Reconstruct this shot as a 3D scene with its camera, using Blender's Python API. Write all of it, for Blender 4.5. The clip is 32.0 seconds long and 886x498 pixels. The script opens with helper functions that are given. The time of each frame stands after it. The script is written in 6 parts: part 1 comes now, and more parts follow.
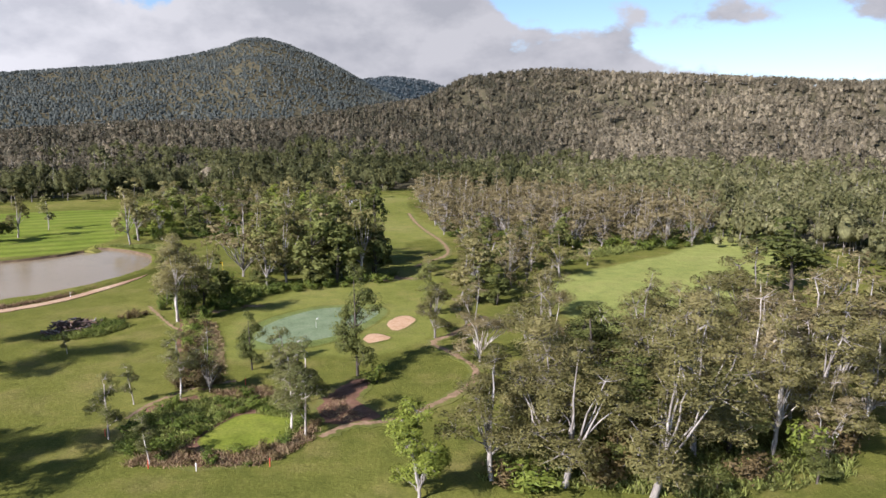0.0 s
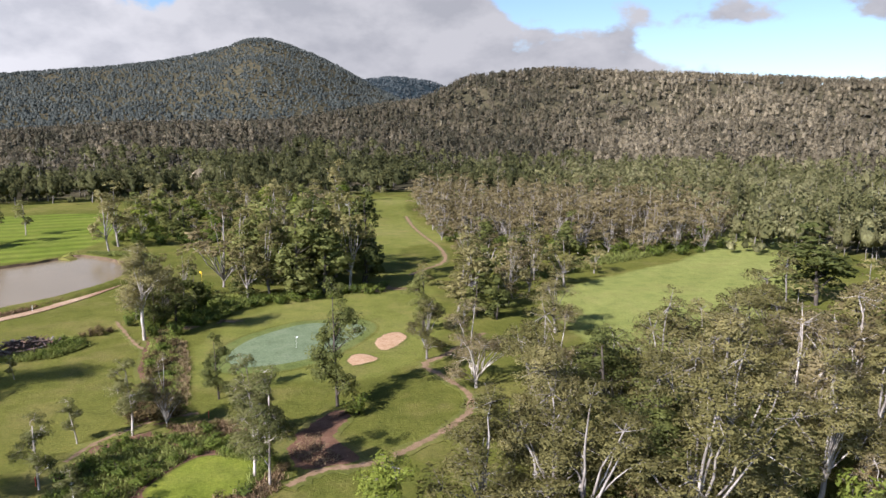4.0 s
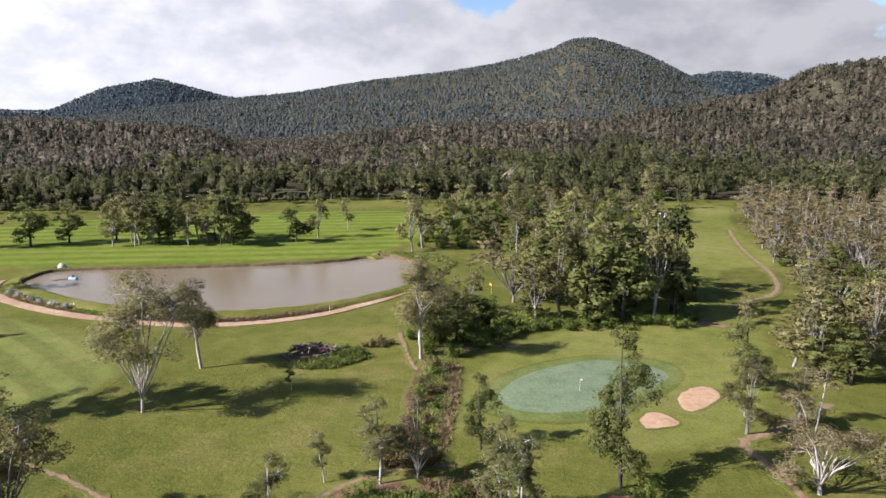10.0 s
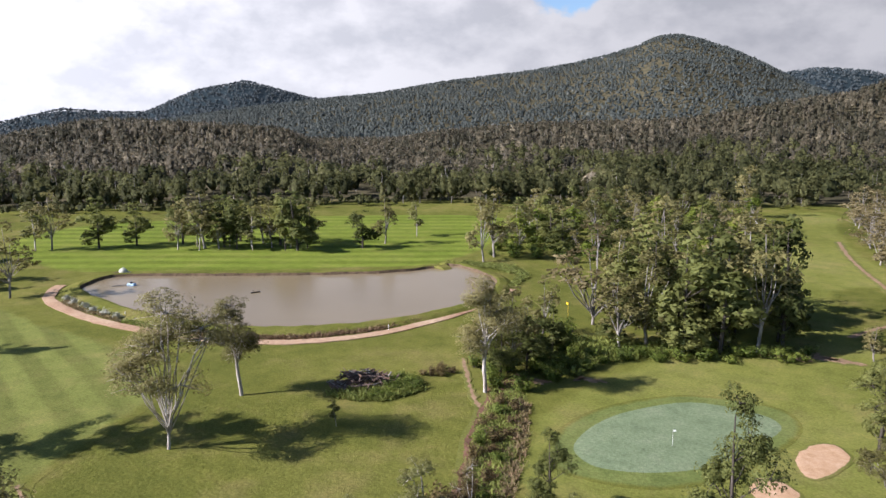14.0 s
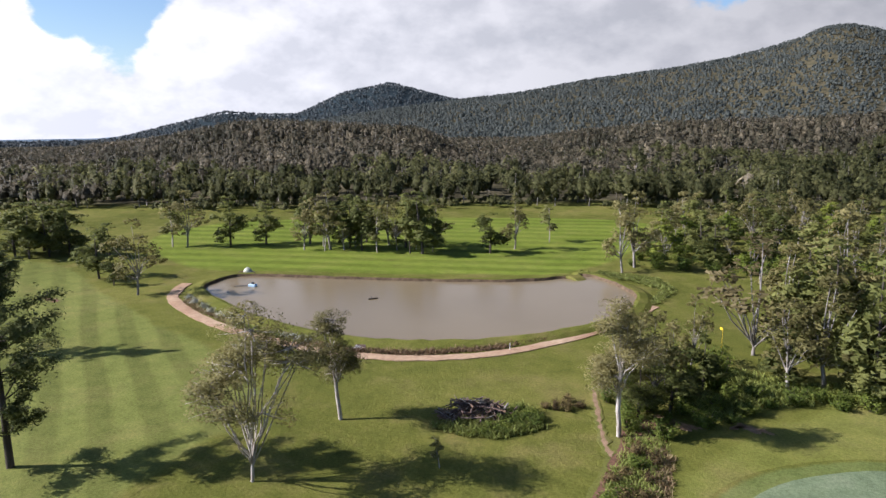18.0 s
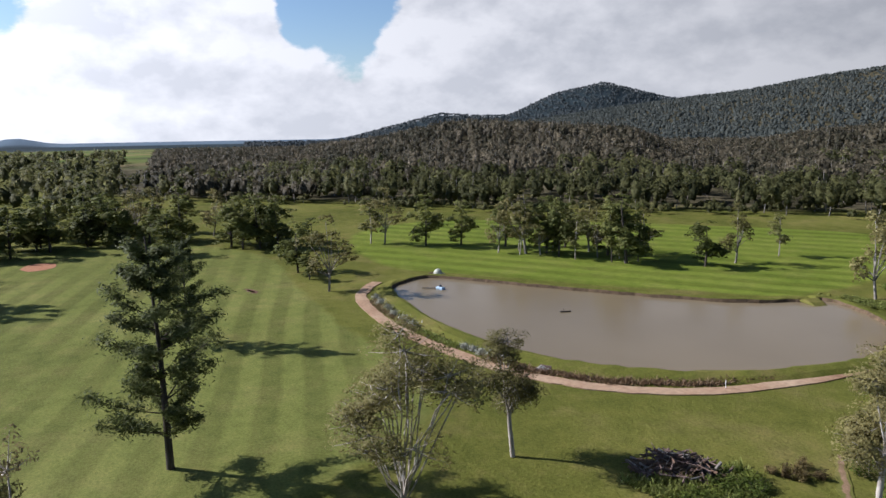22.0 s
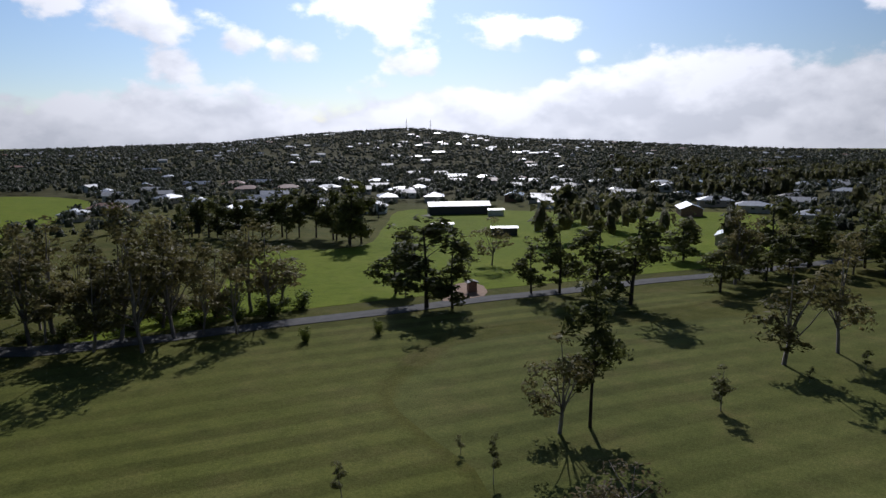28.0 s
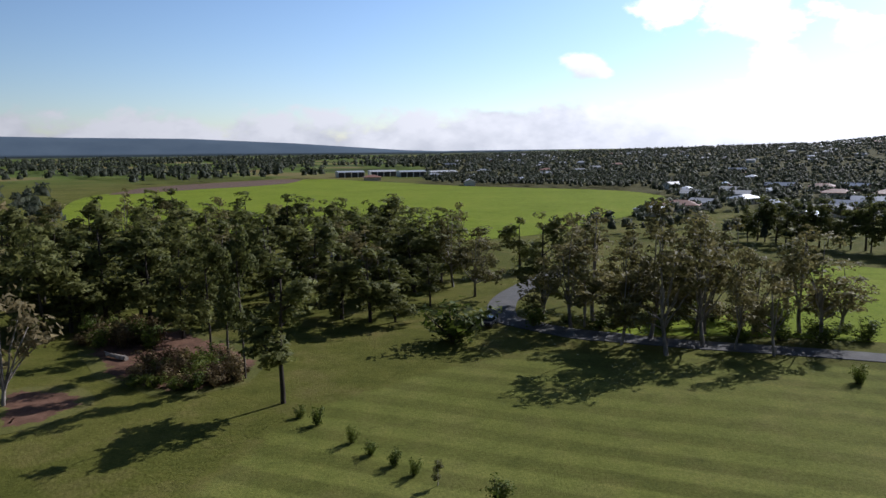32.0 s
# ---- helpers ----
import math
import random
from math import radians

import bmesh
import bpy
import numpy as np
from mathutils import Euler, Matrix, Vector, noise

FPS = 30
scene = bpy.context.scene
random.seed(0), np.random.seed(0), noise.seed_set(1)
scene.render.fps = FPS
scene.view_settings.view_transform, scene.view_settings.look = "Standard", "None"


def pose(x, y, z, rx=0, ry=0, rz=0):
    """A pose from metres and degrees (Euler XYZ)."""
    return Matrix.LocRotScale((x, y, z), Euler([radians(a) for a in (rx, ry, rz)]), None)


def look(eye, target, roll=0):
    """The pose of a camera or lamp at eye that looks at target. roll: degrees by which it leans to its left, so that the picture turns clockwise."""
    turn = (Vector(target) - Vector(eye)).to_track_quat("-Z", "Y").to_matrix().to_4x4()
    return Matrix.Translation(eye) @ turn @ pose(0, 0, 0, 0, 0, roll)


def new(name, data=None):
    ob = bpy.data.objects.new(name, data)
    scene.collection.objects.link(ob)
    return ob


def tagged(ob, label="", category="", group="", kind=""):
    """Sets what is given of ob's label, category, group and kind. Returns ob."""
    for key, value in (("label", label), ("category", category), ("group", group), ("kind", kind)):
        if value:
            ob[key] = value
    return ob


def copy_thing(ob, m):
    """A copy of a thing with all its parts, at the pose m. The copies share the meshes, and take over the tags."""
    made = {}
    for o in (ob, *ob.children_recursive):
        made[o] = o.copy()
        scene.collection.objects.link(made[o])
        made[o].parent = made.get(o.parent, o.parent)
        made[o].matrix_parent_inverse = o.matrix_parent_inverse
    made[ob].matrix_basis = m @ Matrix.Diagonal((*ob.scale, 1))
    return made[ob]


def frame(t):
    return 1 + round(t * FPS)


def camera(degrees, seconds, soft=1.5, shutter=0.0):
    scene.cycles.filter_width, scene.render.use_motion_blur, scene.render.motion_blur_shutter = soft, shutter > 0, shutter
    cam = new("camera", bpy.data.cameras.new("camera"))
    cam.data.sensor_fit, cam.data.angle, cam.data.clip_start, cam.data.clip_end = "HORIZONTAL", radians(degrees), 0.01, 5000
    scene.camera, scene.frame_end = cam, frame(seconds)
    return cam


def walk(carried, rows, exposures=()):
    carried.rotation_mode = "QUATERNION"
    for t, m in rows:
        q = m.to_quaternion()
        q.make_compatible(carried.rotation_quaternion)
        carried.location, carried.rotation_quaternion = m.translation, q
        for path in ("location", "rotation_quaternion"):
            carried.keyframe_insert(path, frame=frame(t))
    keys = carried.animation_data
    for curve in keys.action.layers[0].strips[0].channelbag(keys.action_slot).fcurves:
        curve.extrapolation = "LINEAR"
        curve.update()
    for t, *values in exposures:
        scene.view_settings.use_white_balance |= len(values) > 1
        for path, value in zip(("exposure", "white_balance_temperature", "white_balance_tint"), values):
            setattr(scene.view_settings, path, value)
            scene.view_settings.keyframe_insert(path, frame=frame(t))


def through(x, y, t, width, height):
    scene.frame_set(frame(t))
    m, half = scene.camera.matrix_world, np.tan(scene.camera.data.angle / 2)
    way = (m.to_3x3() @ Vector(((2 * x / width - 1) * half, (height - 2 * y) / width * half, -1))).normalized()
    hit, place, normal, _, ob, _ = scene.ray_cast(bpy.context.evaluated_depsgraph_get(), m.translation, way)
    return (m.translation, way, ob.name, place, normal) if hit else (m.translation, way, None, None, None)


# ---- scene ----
cam = camera(63.51, 32.0)
ROWS = [
    (0.0, pose(0.00, 0.00, 32.87, 80.05, -0.87, -0.00)),
    (0.5, pose(0.27, 1.32, 32.89, 80.09, -0.88, 0.00)),
    (1.0, pose(0.50, 2.70, 32.90, 80.10, -0.88, -0.02)),
    (1.5, pose(0.67, 4.10, 32.87, 80.11, -0.89, -0.05)),
    (2.0, pose(0.79, 5.56, 32.82, 80.10, -0.88, -0.08)),
    (2.5, pose(0.95, 6.98, 32.75, 80.10, -0.81, -0.10)),
    (4.5, pose(1.54, 12.41, 32.49, 80.05, -0.68, 0.59)),
    (5.0, pose(1.69, 13.76, 32.49, 80.05, -0.55, 3.96)),
    (5.5, pose(1.78, 15.16, 32.55, 80.03, -0.46, 7.62)),
    (6.0, pose(1.69, 16.55, 32.61, 79.98, -0.34, 11.20)),
    (6.5, pose(1.64, 18.05, 32.70, 79.95, -0.26, 14.85)),
    (7.0, pose(1.64, 19.58, 32.80, 79.92, -0.18, 18.54)),
    (7.5, pose(1.58, 21.07, 32.87, 79.89, -0.12, 22.10)),
    (8.0, pose(1.41, 22.47, 32.91, 79.90, -0.11, 24.60)),
    (8.5, pose(1.19, 23.95, 32.95, 79.87, -0.09, 24.99)),
    (9.0, pose(0.90, 25.38, 32.96, 79.86, -0.12, 25.01)),
    (9.5, pose(0.52, 26.86, 32.93, 79.84, -0.15, 25.01)),
    (10.0, pose(0.08, 28.39, 32.88, 79.81, -0.16, 25.02)),
    (10.5, pose(-0.42, 29.90, 32.82, 79.79, -0.15, 25.03)),
    (11.0, pose(-0.96, 31.40, 32.79, 79.78, -0.13, 25.04)),
    (11.5, pose(-1.47, 32.87, 32.83, 79.75, -0.07, 25.05)),
    (12.0, pose(-2.04, 34.35, 32.90, 79.74, -0.11, 25.08)),
    (12.5, pose(-2.60, 35.78, 32.96, 79.74, -0.08, 25.09)),
    (13.0, pose(-3.15, 37.16, 33.00, 79.74, -0.09, 26.41)),
    (13.5, pose(-3.73, 38.59, 33.00, 79.77, -0.06, 28.85)),
    (14.0, pose(-4.28, 40.03, 32.97, 79.79, -0.01, 31.29)),
    (14.5, pose(-4.96, 41.38, 32.98, 79.78, 0.02, 33.67)),
    (15.0, pose(-5.58, 42.76, 32.98, 79.77, 0.05, 36.12)),
    (15.5, pose(-6.29, 44.14, 32.91, 79.78, 0.08, 38.53)),
    (17.5, pose(-9.09, 49.68, 32.33, 79.83, 0.39, 41.66)),
    (18.0, pose(-9.91, 50.91, 32.16, 79.84, 0.38, 42.30)),
    (18.5, pose(-10.82, 52.10, 32.00, 79.85, 0.41, 43.80)),
    (19.0, pose(-11.74, 53.30, 31.85, 79.87, 0.46, 45.70)),
    (19.5, pose(-12.68, 54.48, 31.70, 79.91, 0.48, 47.64)),
    (20.0, pose(-13.59, 55.61, 31.54, 79.92, 0.51, 49.56)),
    (20.5, pose(-14.48, 56.70, 31.38, 79.96, 0.56, 51.49)),
    (21.0, pose(-15.32, 57.76, 31.24, 80.00, 0.68, 53.53)),
    (21.5, pose(-16.18, 58.84, 31.14, 80.03, 0.67, 55.86)),
    (22.0, pose(-17.25, 59.87, 31.02, 80.08, 0.67, 58.84)),
    (22.5, pose(-18.53, 60.91, 30.92, 80.09, 0.65, 62.18)),
    (23.0, pose(-19.72, 62.05, 30.83, 80.15, 0.67, 65.78)),
    (23.5, pose(-20.95, 63.13, 30.76, 80.21, 0.77, 69.35)),
    (24.0, pose(-22.11, 64.00, 30.65, 80.31, 0.80, 73.13)),
    (24.5, pose(-23.17, 64.56, 30.48, 80.38, 0.61, 78.18)),
    (26.5, pose(-27.29, 66.47, 29.82, 81.04, 0.81, 106.87)),
    (27.0, pose(-28.37, 66.76, 29.67, 81.22, 0.65, 114.74)),
    (27.5, pose(-29.52, 66.87, 29.58, 81.34, 0.55, 124.41)),
    (28.0, pose(-30.87, 66.70, 29.54, 81.46, 0.46, 136.00)),
    (28.5, pose(-32.30, 66.37, 29.52, 81.58, 0.46, 146.53)),
    (29.0, pose(-33.45, 65.94, 29.48, 81.64, 0.49, 153.40)),
    (29.5, pose(-34.66, 65.46, 29.37, 81.69, 0.49, 159.59)),
    (30.0, pose(-35.76, 64.85, 29.23, 81.71, 0.51, 163.23)),
    (30.5, pose(-36.81, 64.07, 29.07, 81.77, 0.50, 167.75)),
    (31.0, pose(-37.81, 63.13, 28.89, 81.78, 0.44, 172.42)),
    (31.5, pose(-38.60, 62.06, 28.74, 81.85, 0.47, 177.05)),
    (32.0, pose(-39.37, 60.90, 28.61, 81.87, 0.50, 180.68)),
]
# the clip darkens as the camera turns towards the sun
walk(cam, ROWS, [(0.0, 1.22, 6100, 17), (15.0, 1.15, 6100, 17), (19.0, 0.93, 6050, 16), (22.0, 0.64, 6000, 14), (24.5, 0.14, 5950, 13),
                 (26.5, -0.5, 5900, 16), (27.0, -0.55, 6000, 24), (27.6, -0.72, 5950, 17), (28.0, -0.82, 5900, 15), (30.0, -0.5, 5900, 15), (31.0, -0.42, 5900, 15), (32.0, -0.08, 5900, 15)])

# ---- light: morning sun behind the start of the flight, sky with broken cloud ----
SUN_EL = radians(33)
sun = new("sun", bpy.data.lights.new("sun", "SUN"))
sun.data.energy, sun.data.angle, sun.data.color = 5.0, radians(0.53), (1.0, 0.95, 0.88)
sun.matrix_world = look((-0.71 * math.cos(SUN_EL), -0.70 * math.cos(SUN_EL), math.sin(SUN_EL)), (0, 0, 0))

world = bpy.data.worlds.new("sky")
scene.world = world
world.use_nodes = True


def link(nt, a, b):
    nt.links.new(a, b)


def build_sky():
    nt = world.node_tree
    nt.nodes.clear()
    N = nt.nodes.new
    out, bg = N("ShaderNodeOutputWorld"), N("ShaderNodeBackground")
    sky = N("ShaderNodeTexSky")
    sky.sky_type, sky.sun_disc, sky.sun_elevation, sky.sun_rotation = "NISHITA", False, SUN_EL, radians(225)
    sky.altitude, sky.air_density, sky.dust_density, sky.ozone_density = 400, 1.0, 0.5, 3.0
    tc = N("ShaderNodeTexCoord")
    sep = N("ShaderNodeSeparateXYZ")
    link(nt, tc.outputs["Generated"], sep.inputs[0])
    def math_node(op, a, b=None, clamp=False):
        m = N("ShaderNodeMath"); m.operation, m.use_clamp = op, clamp
        for i, v in enumerate((a, b)):
            if v is None:
                continue
            if isinstance(v, (int, float)):
                m.inputs[i].default_value = v
            else:
                link(nt, v, m.inputs[i])
        return m.outputs[0]

    def dot_with(v):
        d = N("ShaderNodeVectorMath"); d.operation = "DOT_PRODUCT"; d.inputs[1].default_value = v
        link(nt, tc.outputs["Generated"], d.inputs[0])
        return d.outputs["Value"]

    def puffs(up, scale, detail, rough=0.55):
        mp = N("ShaderNodeMapping")
        mp.inputs["Location"].default_value = (3.1, 1.7, 0.4 + up)
        mp.inputs["Scale"].default_value = (1.0, 1.0, 1.7)
        n = N("ShaderNodeTexNoise")
        n.inputs["Scale"].default_value, n.inputs["Detail"].default_value, n.inputs["Roughness"].default_value = scale, detail, rough
        link(nt, tc.outputs["Generated"], mp.inputs["Vector"]); link(nt, mp.outputs[0], n.inputs["Vector"])
        return n.outputs["Fac"]

    def ramp_node(v, a, b):
        r = N("ShaderNodeMapRange"); r.interpolation_type = "SMOOTHSTEP"
        r.inputs["From Min"].default_value, r.inputs["From Max"].default_value = a, b
        link(nt, v, r.inputs["Value"])
        return r.outputs["Result"]

    def fused(op, a, b, c):
        o = math_node(op, a, b)
        o.node.inputs[2].default_value = c
        return o

    # bearing (degrees left of north, from -60 round to 300) and height above the horizon
    el = math_node("MULTIPLY", math_node("ARCSINE", sep.outputs["Z"]), 57.2958)
    bear = math_node("MULTIPLY", math_node("ARCTAN2", math_node("MULTIPLY", sep.outputs["X"], -1.0), sep.outputs["Y"]), 57.2958)
    bear = math_node("FLOORED_MODULO", math_node("ADD", bear, 60.0), 360.0)
    # top edge of the bank of cloud that stands along the horizon
    top = N("ShaderNodeValToRGB")
    ends = top.color_ramp.elements
    while len(ends) < len(BANK):
        ends.new(0.5)
    for e, (a, h) in zip(ends, BANK):
        e.position, e.color = (a + 60) / 360, (h / 16, h / 16, h / 16, 1)
    link(nt, math_node("DIVIDE", bear, 360.0), top.inputs[0])
    field = math_node("DIVIDE", math_node("SUBTRACT", math_node("MULTIPLY", top.outputs[0], 16.0), el), 2.2)
    # single clouds above it
    for a, h, w, t in PUFFS:
        du = math_node("DIVIDE", math_node("SUBTRACT", bear, a + 60.0), w)
        dv = math_node("DIVIDE", math_node("SUBTRACT", el, h), t)
        dist = math_node("SQRT", math_node("ADD", math_node("MULTIPLY", du, du), math_node("MULTIPLY", dv, dv)))
        field = math_node("MAXIMUM", field, math_node("MULTIPLY", math_node("SUBTRACT", 1.0, dist), 0.75))
    field = math_node("MINIMUM", math_node("MAXIMUM", field, -1.2), 1.3)
    body = puffs(0.0, 11.0, 9, 0.56)
    wide = puffs(0.0, 4.0, 4, 0.5)
    dens = math_node("ADD", math_node("MULTIPLY", field, 0.2), math_node("ADD", math_node("MULTIPLY", body, 0.75), math_node("MULTIPLY", wide, 0.25)))
    cover = ramp_node(dens, 0.485, 0.60)
    fine_tops = math_node("SUBTRACT", puffs(0.0, 11.0, 5), puffs(0.05, 11.0, 5))
    wide_tops = math_node("SUBTRACT", puffs(0.0, 4.0, 6), puffs(0.09, 4.0, 6))
    tops = fused("MULTIPLY_ADD", math_node("ADD", fine_tops, wide_tops), 1.7, 0.56)
    # thin edges are brighter than the thick middles
    tops = math_node("SUBTRACT", tops, math_node("MULTIPLY", ramp_node(dens, 0.62, 0.85), 0.12))
    glow = math_node("POWER", math_node("MAXIMUM", dot_with((-0.71 * math.cos(SUN_EL), -0.70 * math.cos(SUN_EL), math.sin(SUN_EL))), 0.0), 6.0)
    east = math_node("POWER", math_node("MAXIMUM", dot_with((0.12, -0.99, 0.0)), 0.0), 4.0)
    west = math_node("POWER", math_node("MAXIMUM", dot_with((-0.999, 0.03, 0.0)), 0.0), 2.0)
    lit = math_node("ADD", fused("MULTIPLY_ADD", glow, 7.6, 0.62), math_node("ADD", math_node("MULTIPLY", east, 1.2), math_node("MULTIPLY", west, 0.8)))
    shade = N("ShaderNodeValToRGB")
    shade.color_ramp.elements[0].position, shade.color_ramp.elements[1].position = 0.2, 0.75
    shade.color_ramp.elements[0].color, shade.color_ramp.elements[1].color = (7.2, 7.35, 7.6, 1), (9.8, 9.8, 9.8, 1)
    link(nt, tops, shade.inputs[0])
    bright = N("ShaderNodeVectorMath"); bright.operation = "SCALE"
    link(nt, shade.outputs[0], bright.inputs[0]); link(nt, lit, bright.inputs["Scale"])
    mix = N("ShaderNodeMix"); mix.data_type = "RGBA"
    link(nt, cover, mix.inputs["Factor"])
    # haze towards the sun
    veil = math_node("SUBTRACT", math_node("ADD", fused("MULTIPLY_ADD", glow, 3.2, 1.6), math_node("MULTIPLY", east, 1.3)), math_node("MULTIPLY", ramp_node(sep.outputs["Z"], 0.16, 0.6), 1.0))
    hazy = N("ShaderNodeVectorMath"); hazy.operation = "SCALE"
    link(nt, sky.outputs[0], hazy.inputs[0]); link(nt, veil, hazy.inputs["Scale"])
    link(nt, hazy.outputs[0], mix.inputs["A"]); link(nt, bright.outputs[0], mix.inputs["B"])
    link(nt, mix.outputs["Result"], bg.inputs["Color"])
    bg.inputs["Strength"].default_value = 0.0445
    link(nt, bg.outputs[0], out.inputs[0])


BANK = ((-60, 9), (-31, 4.0), (-25, 3.4), (-17, 4.2), (-14, 7.2), (-9, 8.2), (-5, 7.6), (-2, 12), (5, 13), (17, 13), (20, 8.3), (24, 9.2), (27, 13), (61, 13), (65, 5), (70, 5), (72.5, 12), (85.5, 12), (89.5, 6.6),
        (97, 5.8), (105, 6.1), (111, 6.6), (114, 8.2), (119, 7), (123, 5.2), (128, 4.4), (135, 4.8), (146, 3.8), (160, 4.2), (176, 3.2), (200, 2.3), (280, 8))
PUFFS = ((158, 8.7, 3.4, 2.4), (151.7, 7.2, 1.7, 1.0), (147, 6.7, 2.2, 0.9), (156, 5.6, 2.4, 1.3), (140, 9.9, 4.2, 2.4), (138, 5.8, 2.0, 1.1), (131.7, 8.4, 2.3, 1.9), (127.9, 8.5, 2.5, 0.9),
         (124.8, 6.4, 1.0, 0.5), (163.8, 9.9, 2.2, 1.5), (169.3, 5.7, 1.5, 0.7), (96.5, 9, 3.0, 1.3), (104, 9.3, 2.2, 1.0), (-29, 9.6, 8, 3.2), (-21, 7.9, 5.5, 1.5))
build_sky()

# ---- materials ----


class Nodes:
    """Short hand for a material's node tree."""

    def __init__(self, name):
        self.mat = bpy.data.materials.new(name)
        self.mat.use_nodes = True
        self.nt = self.mat.node_tree
        self.bsdf = self.nt.nodes["Principled BSDF"]
        self.bsdf.inputs["Roughness"].default_value = 0.9
        self.bsdf.inputs["Specular IOR Level"].default_value = 0.15

    def add(self, kind):
        return self.nt.nodes.new(kind)

    def link(self, a, b):
        self.nt.links.new(a, b)

    def coords(self):
        return self.add("ShaderNodeNewGeometry").outputs["Position"]

    def noise(self, scale, detail=4, rough=0.55, vec=None, stretch=None):
        n = self.add("ShaderNodeTexNoise")
        n.inputs["Scale"].default_value, n.inputs["Detail"].default_value, n.inputs["Roughness"].default_value = scale, detail, rough
        v = vec or self.coords()
        if stretch:
            m = self.add("ShaderNodeMapping")
            m.inputs["Scale"].default_value, m.inputs["Rotation"].default_value = stretch[:3], (0, 0, stretch[3])
            self.link(v, m.inputs["Vector"])
            v = m.outputs[0]
        self.link(v, n.inputs["Vector"])
        return n.outputs["Fac"]

    def ramp(self, fac, *stops):
        r = self.add("ShaderNodeValToRGB")
        e = r.color_ramp.elements
        while len(e) < len(stops):
            e.new(0.5)
        for k, (p, c) in zip(e, stops):
            k.position, k.color = p, (*c, 1)
        self.link(fac, r.inputs[0])
        return r.outputs[0]

    def mix(self, fac, a, b, kind="MIX"):
        m = self.add("ShaderNodeMix")
        m.data_type, m.blend_type = "RGBA", kind
        for key, v in (("Factor", fac), ("A", a), ("B", b)):
            if isinstance(v, (int, float)):
                m.inputs[key].default_value = v
            elif isinstance(v, tuple):
                m.inputs[key].default_value = (*v, 1)
            else:
                self.link(v, m.inputs[key])
        return m.outputs["Result"]

    def bump(self, height, strength=0.5, distance=0.1):
        b = self.add("ShaderNodeBump")
        b.inputs["Strength"].default_value, b.inputs["Distance"].default_value = strength, distance
        self.link(height, b.inputs["Height"])
        self.link(b.outputs[0], self.bsdf.inputs["Normal"])

    def color(self, c):
        if isinstance(c, tuple):
            self.bsdf.inputs["Base Color"].default_value = (*c, 1)
        else:
            self.link(c, self.bsdf.inputs["Base Color"])


GRASS = ((0.075, 0.082, 0.018), (0.109, 0.112, 0.025), (0.152, 0.145, 0.039))
DRY = (0.18, 0.138, 0.06)


def grass_color(n, tones=GRASS, dry=DRY, dryness=0.6):
    """Turf in patches of green and straw; the pattern runs on from one stretch of ground to the next."""
    big = n.ramp(n.noise(0.03, 6, 0.62), (0.3, tones[0]), (0.5, tones[1]), (0.72, tones[2]))
    spots = n.ramp(n.noise(0.12, 7, 0.68), (0.5, (0, 0, 0)), (0.74, (dryness,) * 3))
    col = n.mix(spots, big, dry)
    mid = n.ramp(n.noise(0.35, 6, 0.7), (0.28, (0.72, 0.76, 0.72)), (0.5, (0.98, 1.0, 0.95)), (0.72, (1.2, 1.14, 1.16)))
    fine = n.ramp(n.noise(3.2, 4, 0.7), (0.3, (0.7, 0.7, 0.7)), (0.7, (1.2, 1.2, 1.2)))
    return n.mix(1.0, n.mix(1.0, col, mid, "MULTIPLY"), fine, "MULTIPLY")


def heart(n, sharp=0.16, wander=1.0, scale=0.8):
    """0 at a patch's rim, 1 inside, with a ragged line between."""
    a = n.add("ShaderNodeAttribute"); a.attribute_name = "heart"
    m = n.add("ShaderNodeMath"); m.operation = "MULTIPLY_ADD"; m.inputs[1].default_value = wander
    n.link(n.noise(scale, 6, 0.65), m.inputs[0]); n.link(a.outputs["Fac"], m.inputs[2])
    return n.ramp(m.outputs[0], (0.5 + wander / 2 - sharp, (0, 0, 0)), (0.5 + wander / 2 + sharp, (1, 1, 1)))


def grass_material(name, tones=GRASS, dry=DRY, dryness=0.6, stripe=0.0, along=0.0, width=5.0, soft=None):
    n = Nodes(name)
    col = grass_color(n, tones, dry, dryness)
    if stripe:
        w = n.add("ShaderNodeTexWave")
        w.wave_type, w.bands_direction, w.wave_profile = "BANDS", "Y", "SIN"
        w.inputs["Scale"].default_value = 0.31416 / (2 * width)
        w.inputs["Distortion"].default_value, w.inputs["Detail"].default_value, w.inputs["Detail Scale"].default_value = 1.6, 2, 0.4
        m = n.add("ShaderNodeMapping"); m.inputs["Rotation"].default_value = (0, 0, -radians(along))
        n.link(n.coords(), m.inputs["Vector"]); n.link(m.outputs[0], w.inputs["Vector"])
        s = n.ramp(w.outputs["Fac"], (0.3, (1 - stripe,) * 3), (0.7, (1 + stripe,) * 3))
        faint = n.ramp(n.noise(0.02, 3, 0.5), (0.35, (0.25, 0.25, 0.25)), (0.6, (1, 1, 1)))
        col = n.mix(1.0, col, n.mix(faint, (1.0, 1.0, 1.0), s), "MULTIPLY")
    if soft:
        col = n.mix(heart(n, 0.3, 0.9, 0.3) if soft is True else heart(n, 0.08, 0.25, 1.5), grass_color(n, *(() if soft is True else soft)), col)
    n.color(col)
    n.bsdf.inputs["Specular IOR Level"].default_value = 0.03
    n.bump(n.noise(4.0, 5, 0.7), 0.6, 0.12)
    return n.mat


